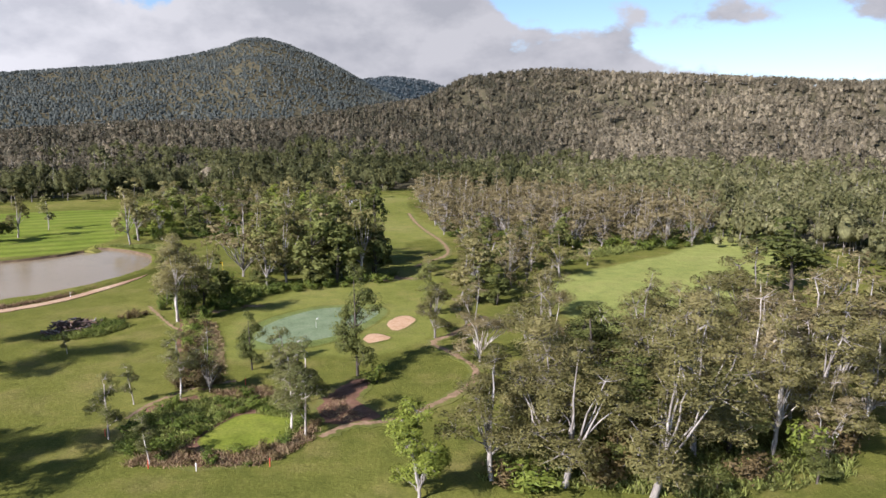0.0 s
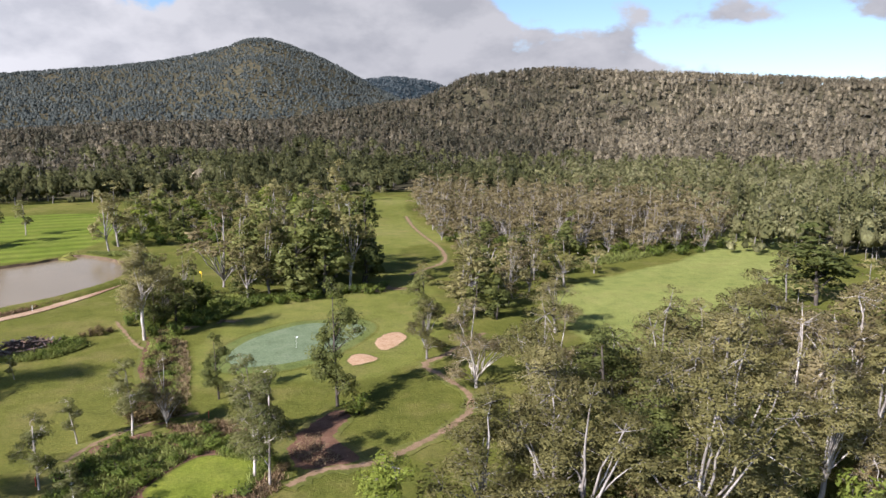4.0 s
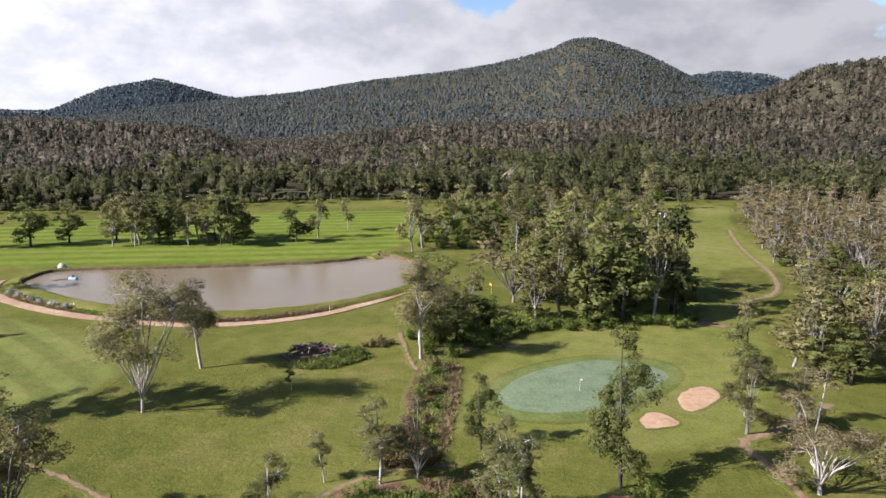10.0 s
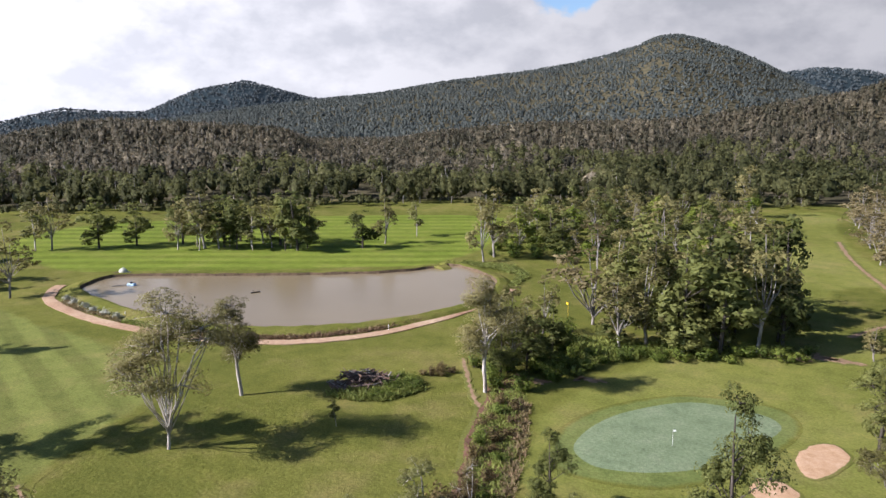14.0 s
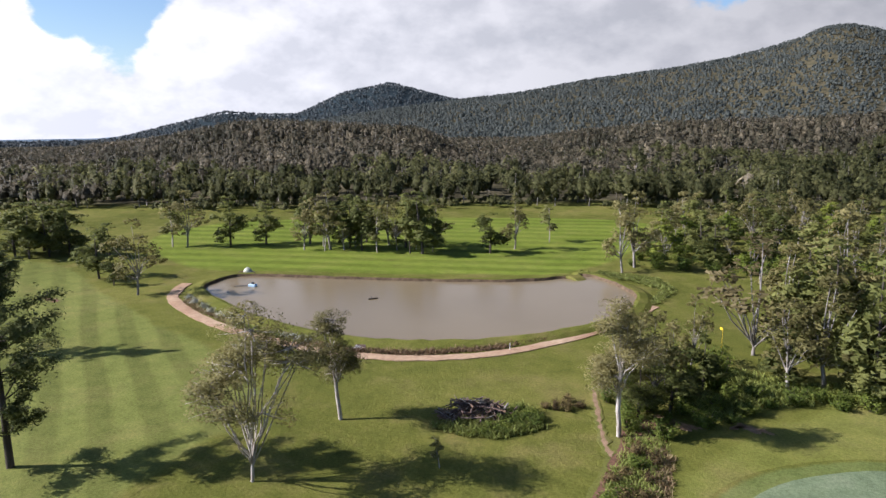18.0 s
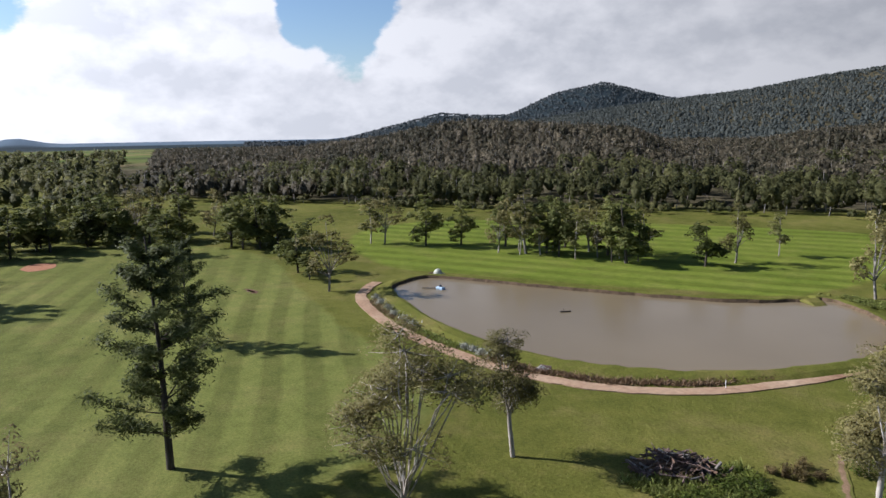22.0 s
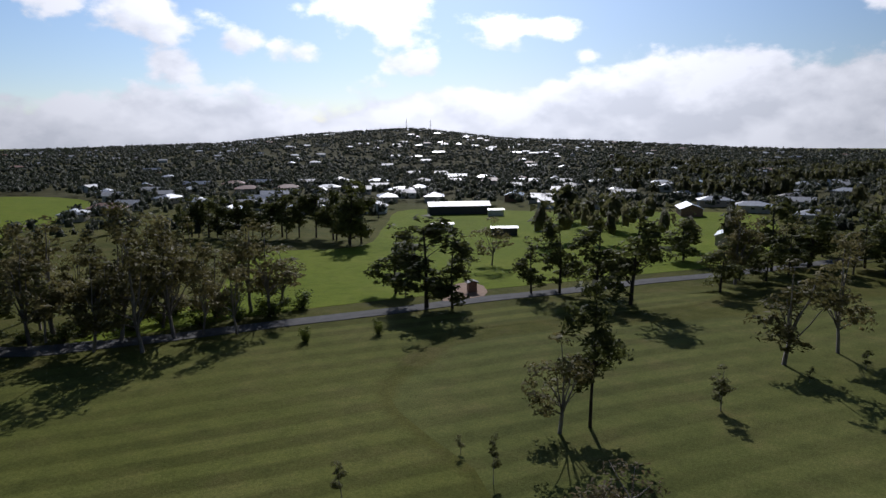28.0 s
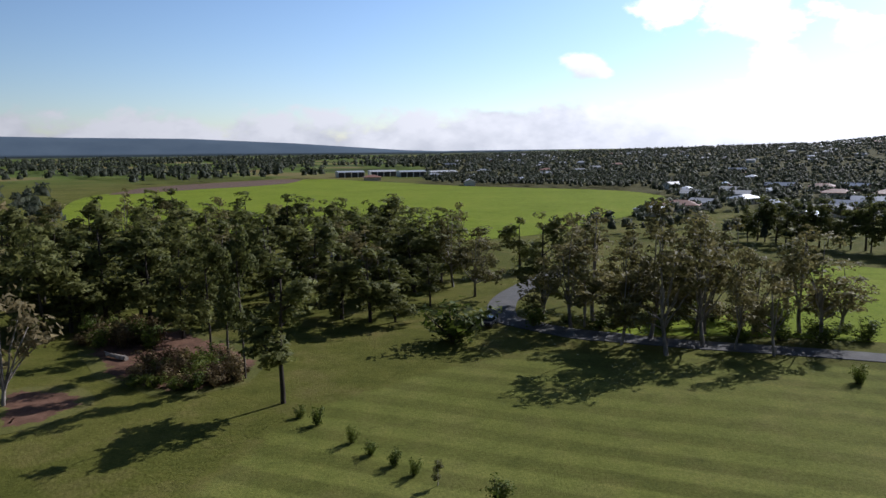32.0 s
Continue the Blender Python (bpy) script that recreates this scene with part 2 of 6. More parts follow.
def earth_material(name, a, b, c, scale=0.8, bump=0.3, soft=None):
    n = Nodes(name)
    col = n.ramp(n.noise(scale, 7, 0.65), (0.3, a), (0.5, b), (0.72, c))
    fine = n.ramp(n.noise(scale * 14, 4, 0.7), (0.3, (0.75, 0.75, 0.75)), (0.7, (1.15, 1.15, 1.15)))
    col = n.mix(1.0, col, fine, "MULTIPLY")
    if soft:
        col = n.mix(heart(n, *soft), grass_color(n), col)
    n.color(col)
    n.bump(n.noise(scale * 6, 6, 0.7), bump, 0.15)
    return n.mat


def leaf_material(name, dark, mid, light, through=0.25, attr=False, spot=0.45, grain=0.0):
    n = Nodes(name)
    if attr:
        a = n.add("ShaderNodeAttribute"); a.attribute_name = "tint"
        pick = a.outputs["Fac"]
    else:
        pick = n.add("ShaderNodeObjectInfo").outputs["Random"]
    isl = n.add("ShaderNodeNewGeometry").outputs["Random Per Island"]
    f = n.add("ShaderNodeMath"); f.operation = "MULTIPLY_ADD"; f.inputs[1].default_value = 1 - spot
    g = n.add("ShaderNodeMath"); g.operation = "MULTIPLY"; g.inputs[1].default_value = spot
    n.link(isl, g.inputs[0]); n.link(pick, f.inputs[0]); n.link(g.outputs[0], f.inputs[2])
    col = n.ramp(f.outputs[0], (0.08, dark), (0.5, mid), (0.95, light))
    if grain:
        fine = n.ramp(n.noise(grain, 5, 0.75), (0.32, (0.5, 0.5, 0.5)), (0.5, (0.95, 0.95, 0.95)), (0.68, (1.5, 1.5, 1.5)))
        n.bump(n.noise(grain * 0.7, 4, 0.7), 1.0, 1.2)
    else:
        fine = n.ramp(n.noise(0.9, 3, 0.6), (0.3, (0.7, 0.7, 0.7)), (0.7, (1.2, 1.2, 1.2)))
    col = n.mix(1.0, col, fine, "MULTIPLY")
    n.color(col)
    n.bsdf.inputs["Roughness"].default_value = 0.65
    tr = n.add("ShaderNodeBsdfTranslucent")
    n.link(col, tr.inputs["Color"])
    mx = n.add("ShaderNodeMixShader"); mx.inputs[0].default_value = through
    out = n.nt.nodes["Material Output"]
    n.link(n.bsdf.outputs[0], mx.inputs[1]); n.link(tr.outputs[0], mx.inputs[2]); n.link(mx.outputs[0], out.inputs["Surface"])
    return n.mat


def bark_material(name, a, b, c):
    n = Nodes(name)
    col = n.ramp(n.noise(1.6, 6, 0.7, stretch=(1, 1, 0.25, 0)), (0.3, a), (0.5, b), (0.68, c))
    n.color(col)
    n.bump(n.noise(6, 5, 0.7, stretch=(1, 1, 0.2, 0)), 0.5, 0.05)
    return n.mat


def plain_material(name, c, rough=0.7, metal=0.0, vary=0.25, scale=1.5):
    n = Nodes(name)
    lo, hi = tuple(v * (1 - vary) for v in c), tuple(min(1, v * (1 + vary * 0.5)) for v in c)
    n.color(n.ramp(n.noise(scale, 5, 0.6), (0.3, lo), (0.7, hi)))
    n.bsdf.inputs["Roughness"].default_value, n.bsdf.inputs["Metallic"].default_value = rough, metal
    n.bsdf.inputs["Specular IOR Level"].default_value = 0.4
    return n.mat


def ground_material():
    """Rough grass on the valley floor, turning to leaf litter and scrub under the forest and to farmland far out."""
    n = Nodes("valley_ground")
    pos = n.coords()
    grass = grass_color(n)
    scrub = n.ramp(n.noise(0.05, 8, 0.7), (0.3, (0.035, 0.034, 0.02)), (0.5, (0.07, 0.062, 0.037)), (0.7, (0.12, 0.1, 0.062)))
    wood = n.add("ShaderNodeAttribute"); wood.attribute_name = "wood"
    col = n.mix(wood.outputs["Fac"], grass, scrub)
    farm = n.ramp(n.noise(0.006, 3, 0.5), (0.35, (0.05, 0.06, 0.02)), (0.5, (0.1, 0.14, 0.03)), (0.6, (0.2, 0.16, 0.07)))
    far = n.add("ShaderNodeAttribute"); far.attribute_name = "farm"
    col = n.mix(far.outputs["Fac"], col, farm)
    # bush on the farthest ranges, tinted blue to imitate distance haze
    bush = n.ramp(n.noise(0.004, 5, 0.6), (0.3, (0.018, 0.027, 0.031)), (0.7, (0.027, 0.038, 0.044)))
    far_haze = n.add("ShaderNodeAttribute"); far_haze.attribute_name = "far_haze"
    col = n.mix(far_haze.outputs["Fac"], col, bush)
    # paler blue for the haze beyond about 3.8 km, painted into the colour
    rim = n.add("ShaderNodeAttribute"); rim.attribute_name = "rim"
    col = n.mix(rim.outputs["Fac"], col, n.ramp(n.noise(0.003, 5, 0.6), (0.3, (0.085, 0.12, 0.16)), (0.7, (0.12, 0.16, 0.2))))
    n.color(col)
    n.bsdf.inputs["Specular IOR Level"].default_value = 0.03
    n.bump(n.noise(1.2, 6, 0.75), 0.7, 0.3)
    return n.mat


GROUND = ground_material()
LUSH = ((0.092, 0.122, 0.018), (0.122, 0.152, 0.024), (0.152, 0.172, 0.034))
FAIRWAY = grass_material("fairway_grass", ((0.11, 0.12, 0.026), (0.132, 0.14, 0.034), (0.158, 0.16, 0.046)), DRY, 0.3, 0.21, 160, 2.7, True)
FAIRWAY_EAST = grass_material("fairway_grass_east", ((0.165, 0.182, 0.052), (0.195, 0.21, 0.062), (0.225, 0.228, 0.075)), DRY, 0.3, 0.03, 60, 4, True)
FAIRWAY_LIGHT = grass_material("approach_grass", ((0.11, 0.118, 0.026), (0.142, 0.147, 0.036), (0.178, 0.172, 0.055)), DRY, 0.5, soft=True)
FAIRWAY_FAR = grass_material("mown_grass_far", LUSH, DRY, 0.3, 0.2, 32, 3.6, True)
FAIRWAY_PINE = grass_material("mown_grass_pines", ((0.104, 0.116, 0.031), (0.13, 0.141, 0.039), (0.162, 0.165, 0.053)), DRY, 0.4, 0.14, 159, 2.7, True)
ROUGH = grass_material("rough_grass")
GREEN = grass_material("putting_green", ((0.136, 0.17, 0.102), (0.146, 0.18, 0.108), (0.156, 0.19, 0.113)), (0.17, 0.19, 0.1), 0.15, soft=(((0.1, 0.128, 0.045), (0.115, 0.142, 0.05), (0.132, 0.155, 0.057)), (0.15, 0.145, 0.07), 0.3))
COLLAR = grass_material("green_collar", ((0.1, 0.123, 0.038), (0.117, 0.138, 0.043), (0.136, 0.152, 0.051)), (0.15, 0.145, 0.07), 0.3, soft=True)
PASTURE = grass_material("pasture", ((0.15, 0.195, 0.018), (0.178, 0.228, 0.022), (0.215, 0.25, 0.03)), (0.23, 0.23, 0.05), 0.3)
MARSH = grass_material("marsh_weed", ((0.115, 0.14, 0.02), (0.16, 0.18, 0.03), (0.2, 0.21, 0.04)), (0.13, 0.12, 0.04), 0.4, soft=True)
SAND = earth_material("bunker_sand", (0.31, 0.19, 0.105), (0.38, 0.245, 0.148), (0.45, 0.305, 0.2), 0.9, 0.25, (0.05, 0.45, 1.1))
WORN = earth_material("worn_soil", (0.14, 0.1, 0.055), (0.22, 0.145, 0.088), (0.31, 0.205, 0.14), 0.9, 0.3, (0.14, 1.0, 0.7))
RED_SAND = earth_material("red_sand", (0.26, 0.11, 0.06), (0.33, 0.15, 0.08), (0.4, 0.2, 0.12), 0.9, 0.25, (0.06, 0.5, 0.9))
GRAVEL = earth_material("path_gravel", (0.25, 0.148, 0.09), (0.34, 0.225, 0.145), (0.43, 0.325, 0.22), 0.12, 0.3)
RED_EARTH = earth_material("red_earth", (0.075, 0.05, 0.035), (0.13, 0.082, 0.056), (0.2, 0.135, 0.095), 0.5, 0.5)
RED_SOIL = earth_material("red_soil", (0.08, 0.045, 0.028), (0.14, 0.075, 0.048), (0.21, 0.12, 0.08), 0.5, 0.5, (0.16, 1.2, 0.45))
DRIVE = earth_material("pale_dirt", (0.3, 0.2, 0.13), (0.38, 0.26, 0.18), (0.44, 0.32, 0.23), 0.9, 0.25)
BANK_EARTH = earth_material("bank_earth", (0.05, 0.035, 0.022), (0.11, 0.075, 0.045), (0.17, 0.12, 0.075), 1.1, 0.6)
ASPHALT = earth_material("asphalt", (0.09, 0.09, 0.088), (0.12, 0.118, 0.115), (0.15, 0.148, 0.142), 0.5, 0.15)
STONE = earth_material("pale_stone", (0.25, 0.23, 0.2), (0.38, 0.36, 0.32), (0.5, 0.48, 0.44), 1.5, 0.5)
DEADWOOD = earth_material("dead_wood", (0.08, 0.052, 0.045), (0.15, 0.105, 0.09), (0.25, 0.19, 0.165), 1.6, 0.6)

L_GUM = leaf_material("gum_leaves", (0.096, 0.087, 0.03), (0.185, 0.166, 0.061), (0.29, 0.25, 0.107), 0.4, False, 0.35)
L_SLIM = leaf_material("young_gum_leaves", (0.085, 0.092, 0.03), (0.148, 0.15, 0.052), (0.22, 0.21, 0.085), 0.45)
L_DENSE = leaf_material("dark_leaves", (0.068, 0.08, 0.022), (0.135, 0.147, 0.041), (0.215, 0.22, 0.068), 0.44, False, 0.35)
L_BROWN = leaf_material("dry_gum_leaves", (0.125, 0.1, 0.046), (0.205, 0.166, 0.08), (0.295, 0.242, 0.128), 0.42)
L_PINE = leaf_material("pine_needles", (0.05, 0.066, 0.022), (0.085, 0.1, 0.034), (0.13, 0.142, 0.05), 0.4)
L_GOLD = leaf_material("yellow_green_leaves", (0.09, 0.12, 0.018), (0.15, 0.18, 0.026), (0.21, 0.23, 0.04), 0.28)
L_BUSH = leaf_material("bush_leaves", (0.06, 0.085, 0.016), (0.11, 0.145, 0.024), (0.18, 0.205, 0.038), 0.36)
L_REED = leaf_material("rank_grass", (0.13, 0.13, 0.045), (0.2, 0.23, 0.055), (0.27, 0.3, 0.075), 0.35)
L_DRYREED = leaf_material("dry_reeds", (0.17, 0.11, 0.065), (0.25, 0.17, 0.095), (0.26, 0.24, 0.11), 0.3)
L_SCRUB = leaf_material("scrub_leaves", (0.07, 0.05, 0.022), (0.14, 0.1, 0.045), (0.2, 0.16, 0.06), 0.3)
L_SILVER = leaf_material("silver_leaves", (0.25, 0.25, 0.2), (0.33, 0.33, 0.27), (0.43, 0.42, 0.35), 0.15)
L_EDGE = leaf_material("woodland_leaves", (0.05, 0.055, 0.02), (0.135, 0.135, 0.052), (0.28, 0.262, 0.13), 0.48, True, 0.28, 0.8)
L_FOREST = leaf_material("forest_leaves", (0.044, 0.042, 0.025), (0.118, 0.099, 0.064), (0.262, 0.22, 0.145), 0.25, True, 0.2, 0.8)
# muted bluish leaf colours that imitate haze over the distant forest
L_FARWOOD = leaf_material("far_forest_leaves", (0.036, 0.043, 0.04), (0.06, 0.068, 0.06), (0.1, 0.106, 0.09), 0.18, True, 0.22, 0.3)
L_BACKWOOD = leaf_material("haze_blue_forest_leaves", (0.036, 0.046, 0.05), (0.047, 0.057, 0.06), (0.062, 0.071, 0.073), 0.1, True, 0.2, 0.14)
# leaf colour lightened and greyed to imitate the haze there
L_TOWN = leaf_material("town_leaves", (0.045, 0.056, 0.034), (0.075, 0.088, 0.054), (0.115, 0.124, 0.078), 0.35, True, 0.25, 0.6)
B_WHITE = bark_material("white_bark", (0.16, 0.13, 0.105), (0.33, 0.29, 0.25), (0.54, 0.5, 0.45))
B_GREY = bark_material("grey_bark", (0.1, 0.086, 0.072), (0.21, 0.187, 0.163), (0.4, 0.365, 0.325))
B_DARK = bark_material("dark_bark", (0.03, 0.025, 0.02), (0.06, 0.05, 0.04), (0.11, 0.09, 0.075))

# ---- the land: one sheet with the valley floor, the wooded hills and the plain ----
HX, HY = -15.0, 50.0     # where the sight lines to the skylines start
EYE_Z = 32.0


def ease(a, b, v):
    t = np.clip((v - a) / (b - a), 0, 1)
    return t * t * (3 - 2 * t)


def az_of(x, y):
    """Degrees to the left of north."""
    return np.degrees(np.arctan2(-(x - HX), y - HY))


def bumps(x, y, size, seed):
    """Cheap rolling noise from a few sines."""
    rng = np.random.RandomState(seed)
    z = np.zeros_like(x)
    for k in range(7):
        a, p, s = rng.uniform(0, 6.28), rng.uniform(0, 6.28), size * rng.uniform(0.5, 1.6)
        z += np.sin((x * np.cos(a) + y * np.sin(a)) / s * 6.28 + p) / 7
    return z


FOOT = ([-180, -110, -70, -31, -18, -9, -3, 1, 6, 12, 24, 31, 36.5, 41, 44, 49, 55, 58, 64, 70, 77, 88],
        [2000, 1500, 1000, 950, 950, 950, 900, 780, 700, 650, 620, 620, 620, 600, 560, 560, 600, 600, 620, 640, 650, 650],
        [-2, 0, 3.4, 3.9, 4.55, 4.95, 4.3, 2.5, 1.8, 0.7, 0.35, -0.3, -1.5, -1.4, 0.1, 0.4, 0.7, 0.6, -0.8, -1.7, -2.6, -3.8])
MAIN = ([-8, 0, 3, 5.3, 8, 10, 11.8, 13.2, 14.8, 16.6, 18.2, 21, 24, 31, 36, 41, 46, 52, 60],
        [0, 0.4, 1.9, 2.9, 4.35, 5.25, 5.85, 6.25, 6.22, 5.5, 5.05, 4.4, 3.9, 3.1, 2.25, 1.7, 1.1, 0.2, -1.9])
BACK = ([-4, 1, 4, 7, 12, 38, 41.5, 46.3, 50, 53.5, 56, 59, 62, 66, 72, 78],
        [1.5, 3.3, 3.6, 3.2, 1.5, 1.0, 1.7, 2.95, 2.2, 0.6, 0.6, 0.8, 0.05, -0.95, -1.9, -2.0])
TWIN = ([84, 87, 89.4, 91.6, 93.4, 95.7, 97, 100], [-1.5, -1.2, -0.6, -1.2, -0.45, -0.9, -1.2, -1.5])
TOWN = ([96, 105, 110, 114.7, 122, 130.7, 135.1, 137.8, 145.7, 152.5, 160.4, 167, 175, 179],
        [-1.2, -0.7, -0.6, -0.4, 0.0, 0.35, 0.9, 1.15, 0.75, 0.1, -0.1, -0.3, -0.5, -0.6])
RANGE = ([-177, -168, -160, -152, -145, -135, -125], [-0.3, 0.35, 0.75, 0.85, 1.0, 0.9, 0.2])


def land(x, y):
    """Height of the land."""
    x, y = np.asarray(x, float), np.asarray(y, float)
    a, r = az_of(x, y), np.hypot(x - HX, y - HY)
    z = np.zeros_like(r)
    # the plain falls away beyond the course
    z -= 58 * ease(300, 3800, r) * ease(50, 64, a) * (1 - ease(112, 135, a))
    # foothills
    R, el = np.interp(a, FOOT[0], FOOT[1]), np.interp(a, FOOT[0], FOOT[2])
    top = np.maximum(EYE_Z + R * np.tan(np.radians(el)) - 15, 0)
    up = ease(0.46, 1.0, r / R) ** 1.05
    ripple = 1 - 0.62 * (0.5 + 0.8 * bumps(x, y, 210, 3)) * ease(0.5, 0.75, r / R) * (1 - ease(0.8, 1.0, r / R))
    z = np.maximum(z, np.where(top > 0, top * up * ripple * (1 - 0.75 * ease(1.05, 1.9, r / R)) - 90 * ease(1.3, 2.6, r / R), -99))
    for (azs, els), R, near, lift in ((MAIN, 2400.0, 0.42, 12), (BACK, 3800.0, 0.72, 8), (TWIN, 4200.0, 0.88, 2), (TOWN, 1700.0, 0.36, 9), (RANGE, 4300.0, 0.9, 2)):
        el = np.interp(a, azs, els)
        inside = ease(azs[0] - 3, azs[0], a) * (1 - ease(azs[-1], azs[-1] + 3, a))
        top = EYE_Z + R * np.tan(np.radians(el)) - lift
        rip = 1 - 0.26 * (0.5 + 0.5 * bumps(x, y, 420, 5)) * ease(near, near + 0.2, r / R) * (1 - ease(0.8, 1.0, r / R))
        share = ease(near, 1.0, r / R) * rip * inside * (1 - 0.5 * ease(1.04, 1.4, r / R))
        z = np.where(top > z, z + (top - z) * share, z)
    return z


def mesh_of(name, verts, faces, mat=None, smooth=False):
    me = bpy.data.meshes.new(name)
    me.from_pydata(verts, [], faces)
    if mat:
        me.materials.append(mat)
    if smooth:
        me.polygons.foreach_set("use_smooth", [True] * len(me.polygons))
    me.update()
    return me


def structure(name, me, label, category, kind="structure"):
    return tagged(new(name, me), label, category, kind=kind)


def build_ground():
    na, cx, cy = 420, -60.0, 60.0
    rings = [0.0]
    while rings[-1] < 4700:
        rings.append(rings[-1] + max(9.0, rings[-1] * 0.022))
    ang = np.linspace(0, 2 * np.pi, na, endpoint=False)
    rr = np.array(rings[1:])
    X, Y = cx + np.outer(rr, np.cos(ang)), cy + np.outer(rr, np.sin(ang))
    Z = land(X, Y)
    verts = [(cx, cy, 0.0)] + np.stack([X, Y, Z], -1).reshape(-1, 3).tolist()
    faces = [(0, 1 + i, 1 + (i + 1) % na) for i in range(na)]
    for k in range(len(rr) - 1):
        b, c = 1 + k * na, 1 + (k + 1) * na
        faces += [(b + i, c + i, c + (i + 1) % na, b + (i + 1) % na) for i in range(na)]
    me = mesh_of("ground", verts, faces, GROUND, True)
    P = np.array(verts)
    wood = np.maximum(forest_cover(P[:, 0], P[:, 1], 16.0), town_soil(P[:, 0], P[:, 1]))
    a, r = az_of(P[:, 0], P[:, 1]), np.hypot(P[:, 0] - HX, P[:, 1] - HY)
    farm = ease(500, 900, r) * np.maximum(ease(72, 84, a) * (1 - ease(92, 104, a) * (1 - ease(1750, 2300, r))), 1 - ease(-150, -120, a))
    # how much painted haze blue the outermost land takes
    far_haze = ease(2300, 3300, r) * (1 - ease(96, 100, a) * (1 - ease(168, 176, a)))
    for key, val in (("wood", wood), ("farm", farm), ("far_haze", far_haze), ("rim", far_haze * ease(3800, 3980, r))):
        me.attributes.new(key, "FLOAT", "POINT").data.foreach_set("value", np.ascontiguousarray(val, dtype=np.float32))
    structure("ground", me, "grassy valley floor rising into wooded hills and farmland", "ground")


def forest_cover(x, y, deep=0.0):
    """1 where woods grow."""
    a, r = az_of(x, y), np.hypot(x - HX, y - HY)
    edge = np.interp(a, [-180, -100, -60, -32, -20, -10, -3, 3, 10, 20, 30, 40, 52, 62, 72, 80, 90], [900, 300, 150, 175, 245, 285, 300, 285, 265, 262, 262, 262, 255, 275, 300, 330, 420])
    w = ease(0, 14, r - edge - deep - 10 * bumps(x, y, 60, 8))
    return w * (1 - ease(82, 92, a)) * ease(-140, -110, a)


def town_soil(x, y):
    a, r = az_of(x, y), np.hypot(x - HX, y - HY)
    return 0.6 * ease(300, 400, r) * ease(88, 100, a) * (1 - ease(2000, 2400, r))


build_ground()


def smooth_ring(pts, n=4, closed=True):
    """Catmull-Rom through the given corners."""
    out, m = [], len(pts)
    P = [Vector((*p, 0)) for p in pts]
    for i in range(m if closed else m - 1):
        p0, p1, p2, p3 = (P[(i + k) % m] if closed else P[min(max(i + k, 0), m - 1)] for k in (-1, 0, 1, 2))
        for s in range(n):
            t = s / n
            q = 0.5 * (2 * p1 + (p2 - p0) * t + (2 * p0 - 5 * p1 + 4 * p2 - p3) * t * t + (3 * p1 - p0 - 3 * p2 + p3) * t ** 3)
            out.append((q.x, q.y))
    if not closed:
        out.append(tuple(pts[-1]))
    return out


def inset(ring, d):
    """The ring moved inwards by d along its normals."""
    area = sum(a[0] * b[1] - b[0] * a[1] for a, b in zip(ring, ring[1:] + ring[:1]))
    k, out, m = (1 if area > 0 else -1), [], len(ring)
    for i in range(m):
        a, b = Vector(ring[i - 1]), Vector(ring[(i + 1) % m])
        t = (b - a).normalized()
        out.append((ring[i][0] - t.y * d * k, ring[i][1] + t.x * d * k))
    return out


def patch(name, pts, z, mat, label, category, smooth=4, dome=0.0, thick=0.05, ragged=0.0, kind="structure", rim=0.0, core=1.0):
    """A low plate of ground with a smooth outline and a skirt; dome lifts (or sinks) its middle; rim is the width over which it fades into the turf."""
    ring = smooth_ring(pts, smooth) if smooth else pts
    if ragged:
        rng = np.random.RandomState(len(ring))
        ring = [(x + rng.uniform(-ragged, ragged), y + rng.uniform(-ragged, ragged)) for x, y in ring]
    bm = bmesh.new()
    lay = bm.verts.layers.float.new("heart")

    def row(r, h, v):
        out = [bm.verts.new((x, y, h)) for x, y in r]
        for q in out:
            q[lay] = v
        return out

    cx, cy = sum(p[0] for p in ring) / len(ring), sum(p[1] for p in ring) / len(ring)
    rings = [row(ring, z - thick if not rim else min(z, 0.012 + z * 0.4), 0.0)]
    if rim:
        rings.append(row(inset(ring, rim), z, core))
    else:
        rings.append(row(ring, z, 1.0))
    if dome:
        base = inset(ring, rim) if rim else ring
        for k in (0.93, 0.75, 0.5, 0.25):
            rings.append(row([(cx + (x - cx) * k, cy + (y - cy) * k) for x, y in base], z + dome * (1 - k * k) ** 0.6, 1.0))
    m = len(ring)
    for ra, rb in zip(rings, rings[1:]):
        for i in range(m):
            bm.faces.new((ra[i], ra[(i + 1) % m], rb[(i + 1) % m], rb[i]))
    f = bm.faces.new(rings[-1])
    bmesh.ops.recalc_face_normals(bm, faces=bm.faces)
    f.normal_update()
    if f.normal.z < 0:
        bmesh.ops.reverse_faces(bm, faces=bm.faces)
    bmesh.ops.triangulate(bm, faces=[f])
    me = bpy.data.meshes.new(name)
    bm.to_mesh(me); bm.free()
    me.materials.append(mat)
    return structure(name, me, label, category, kind)


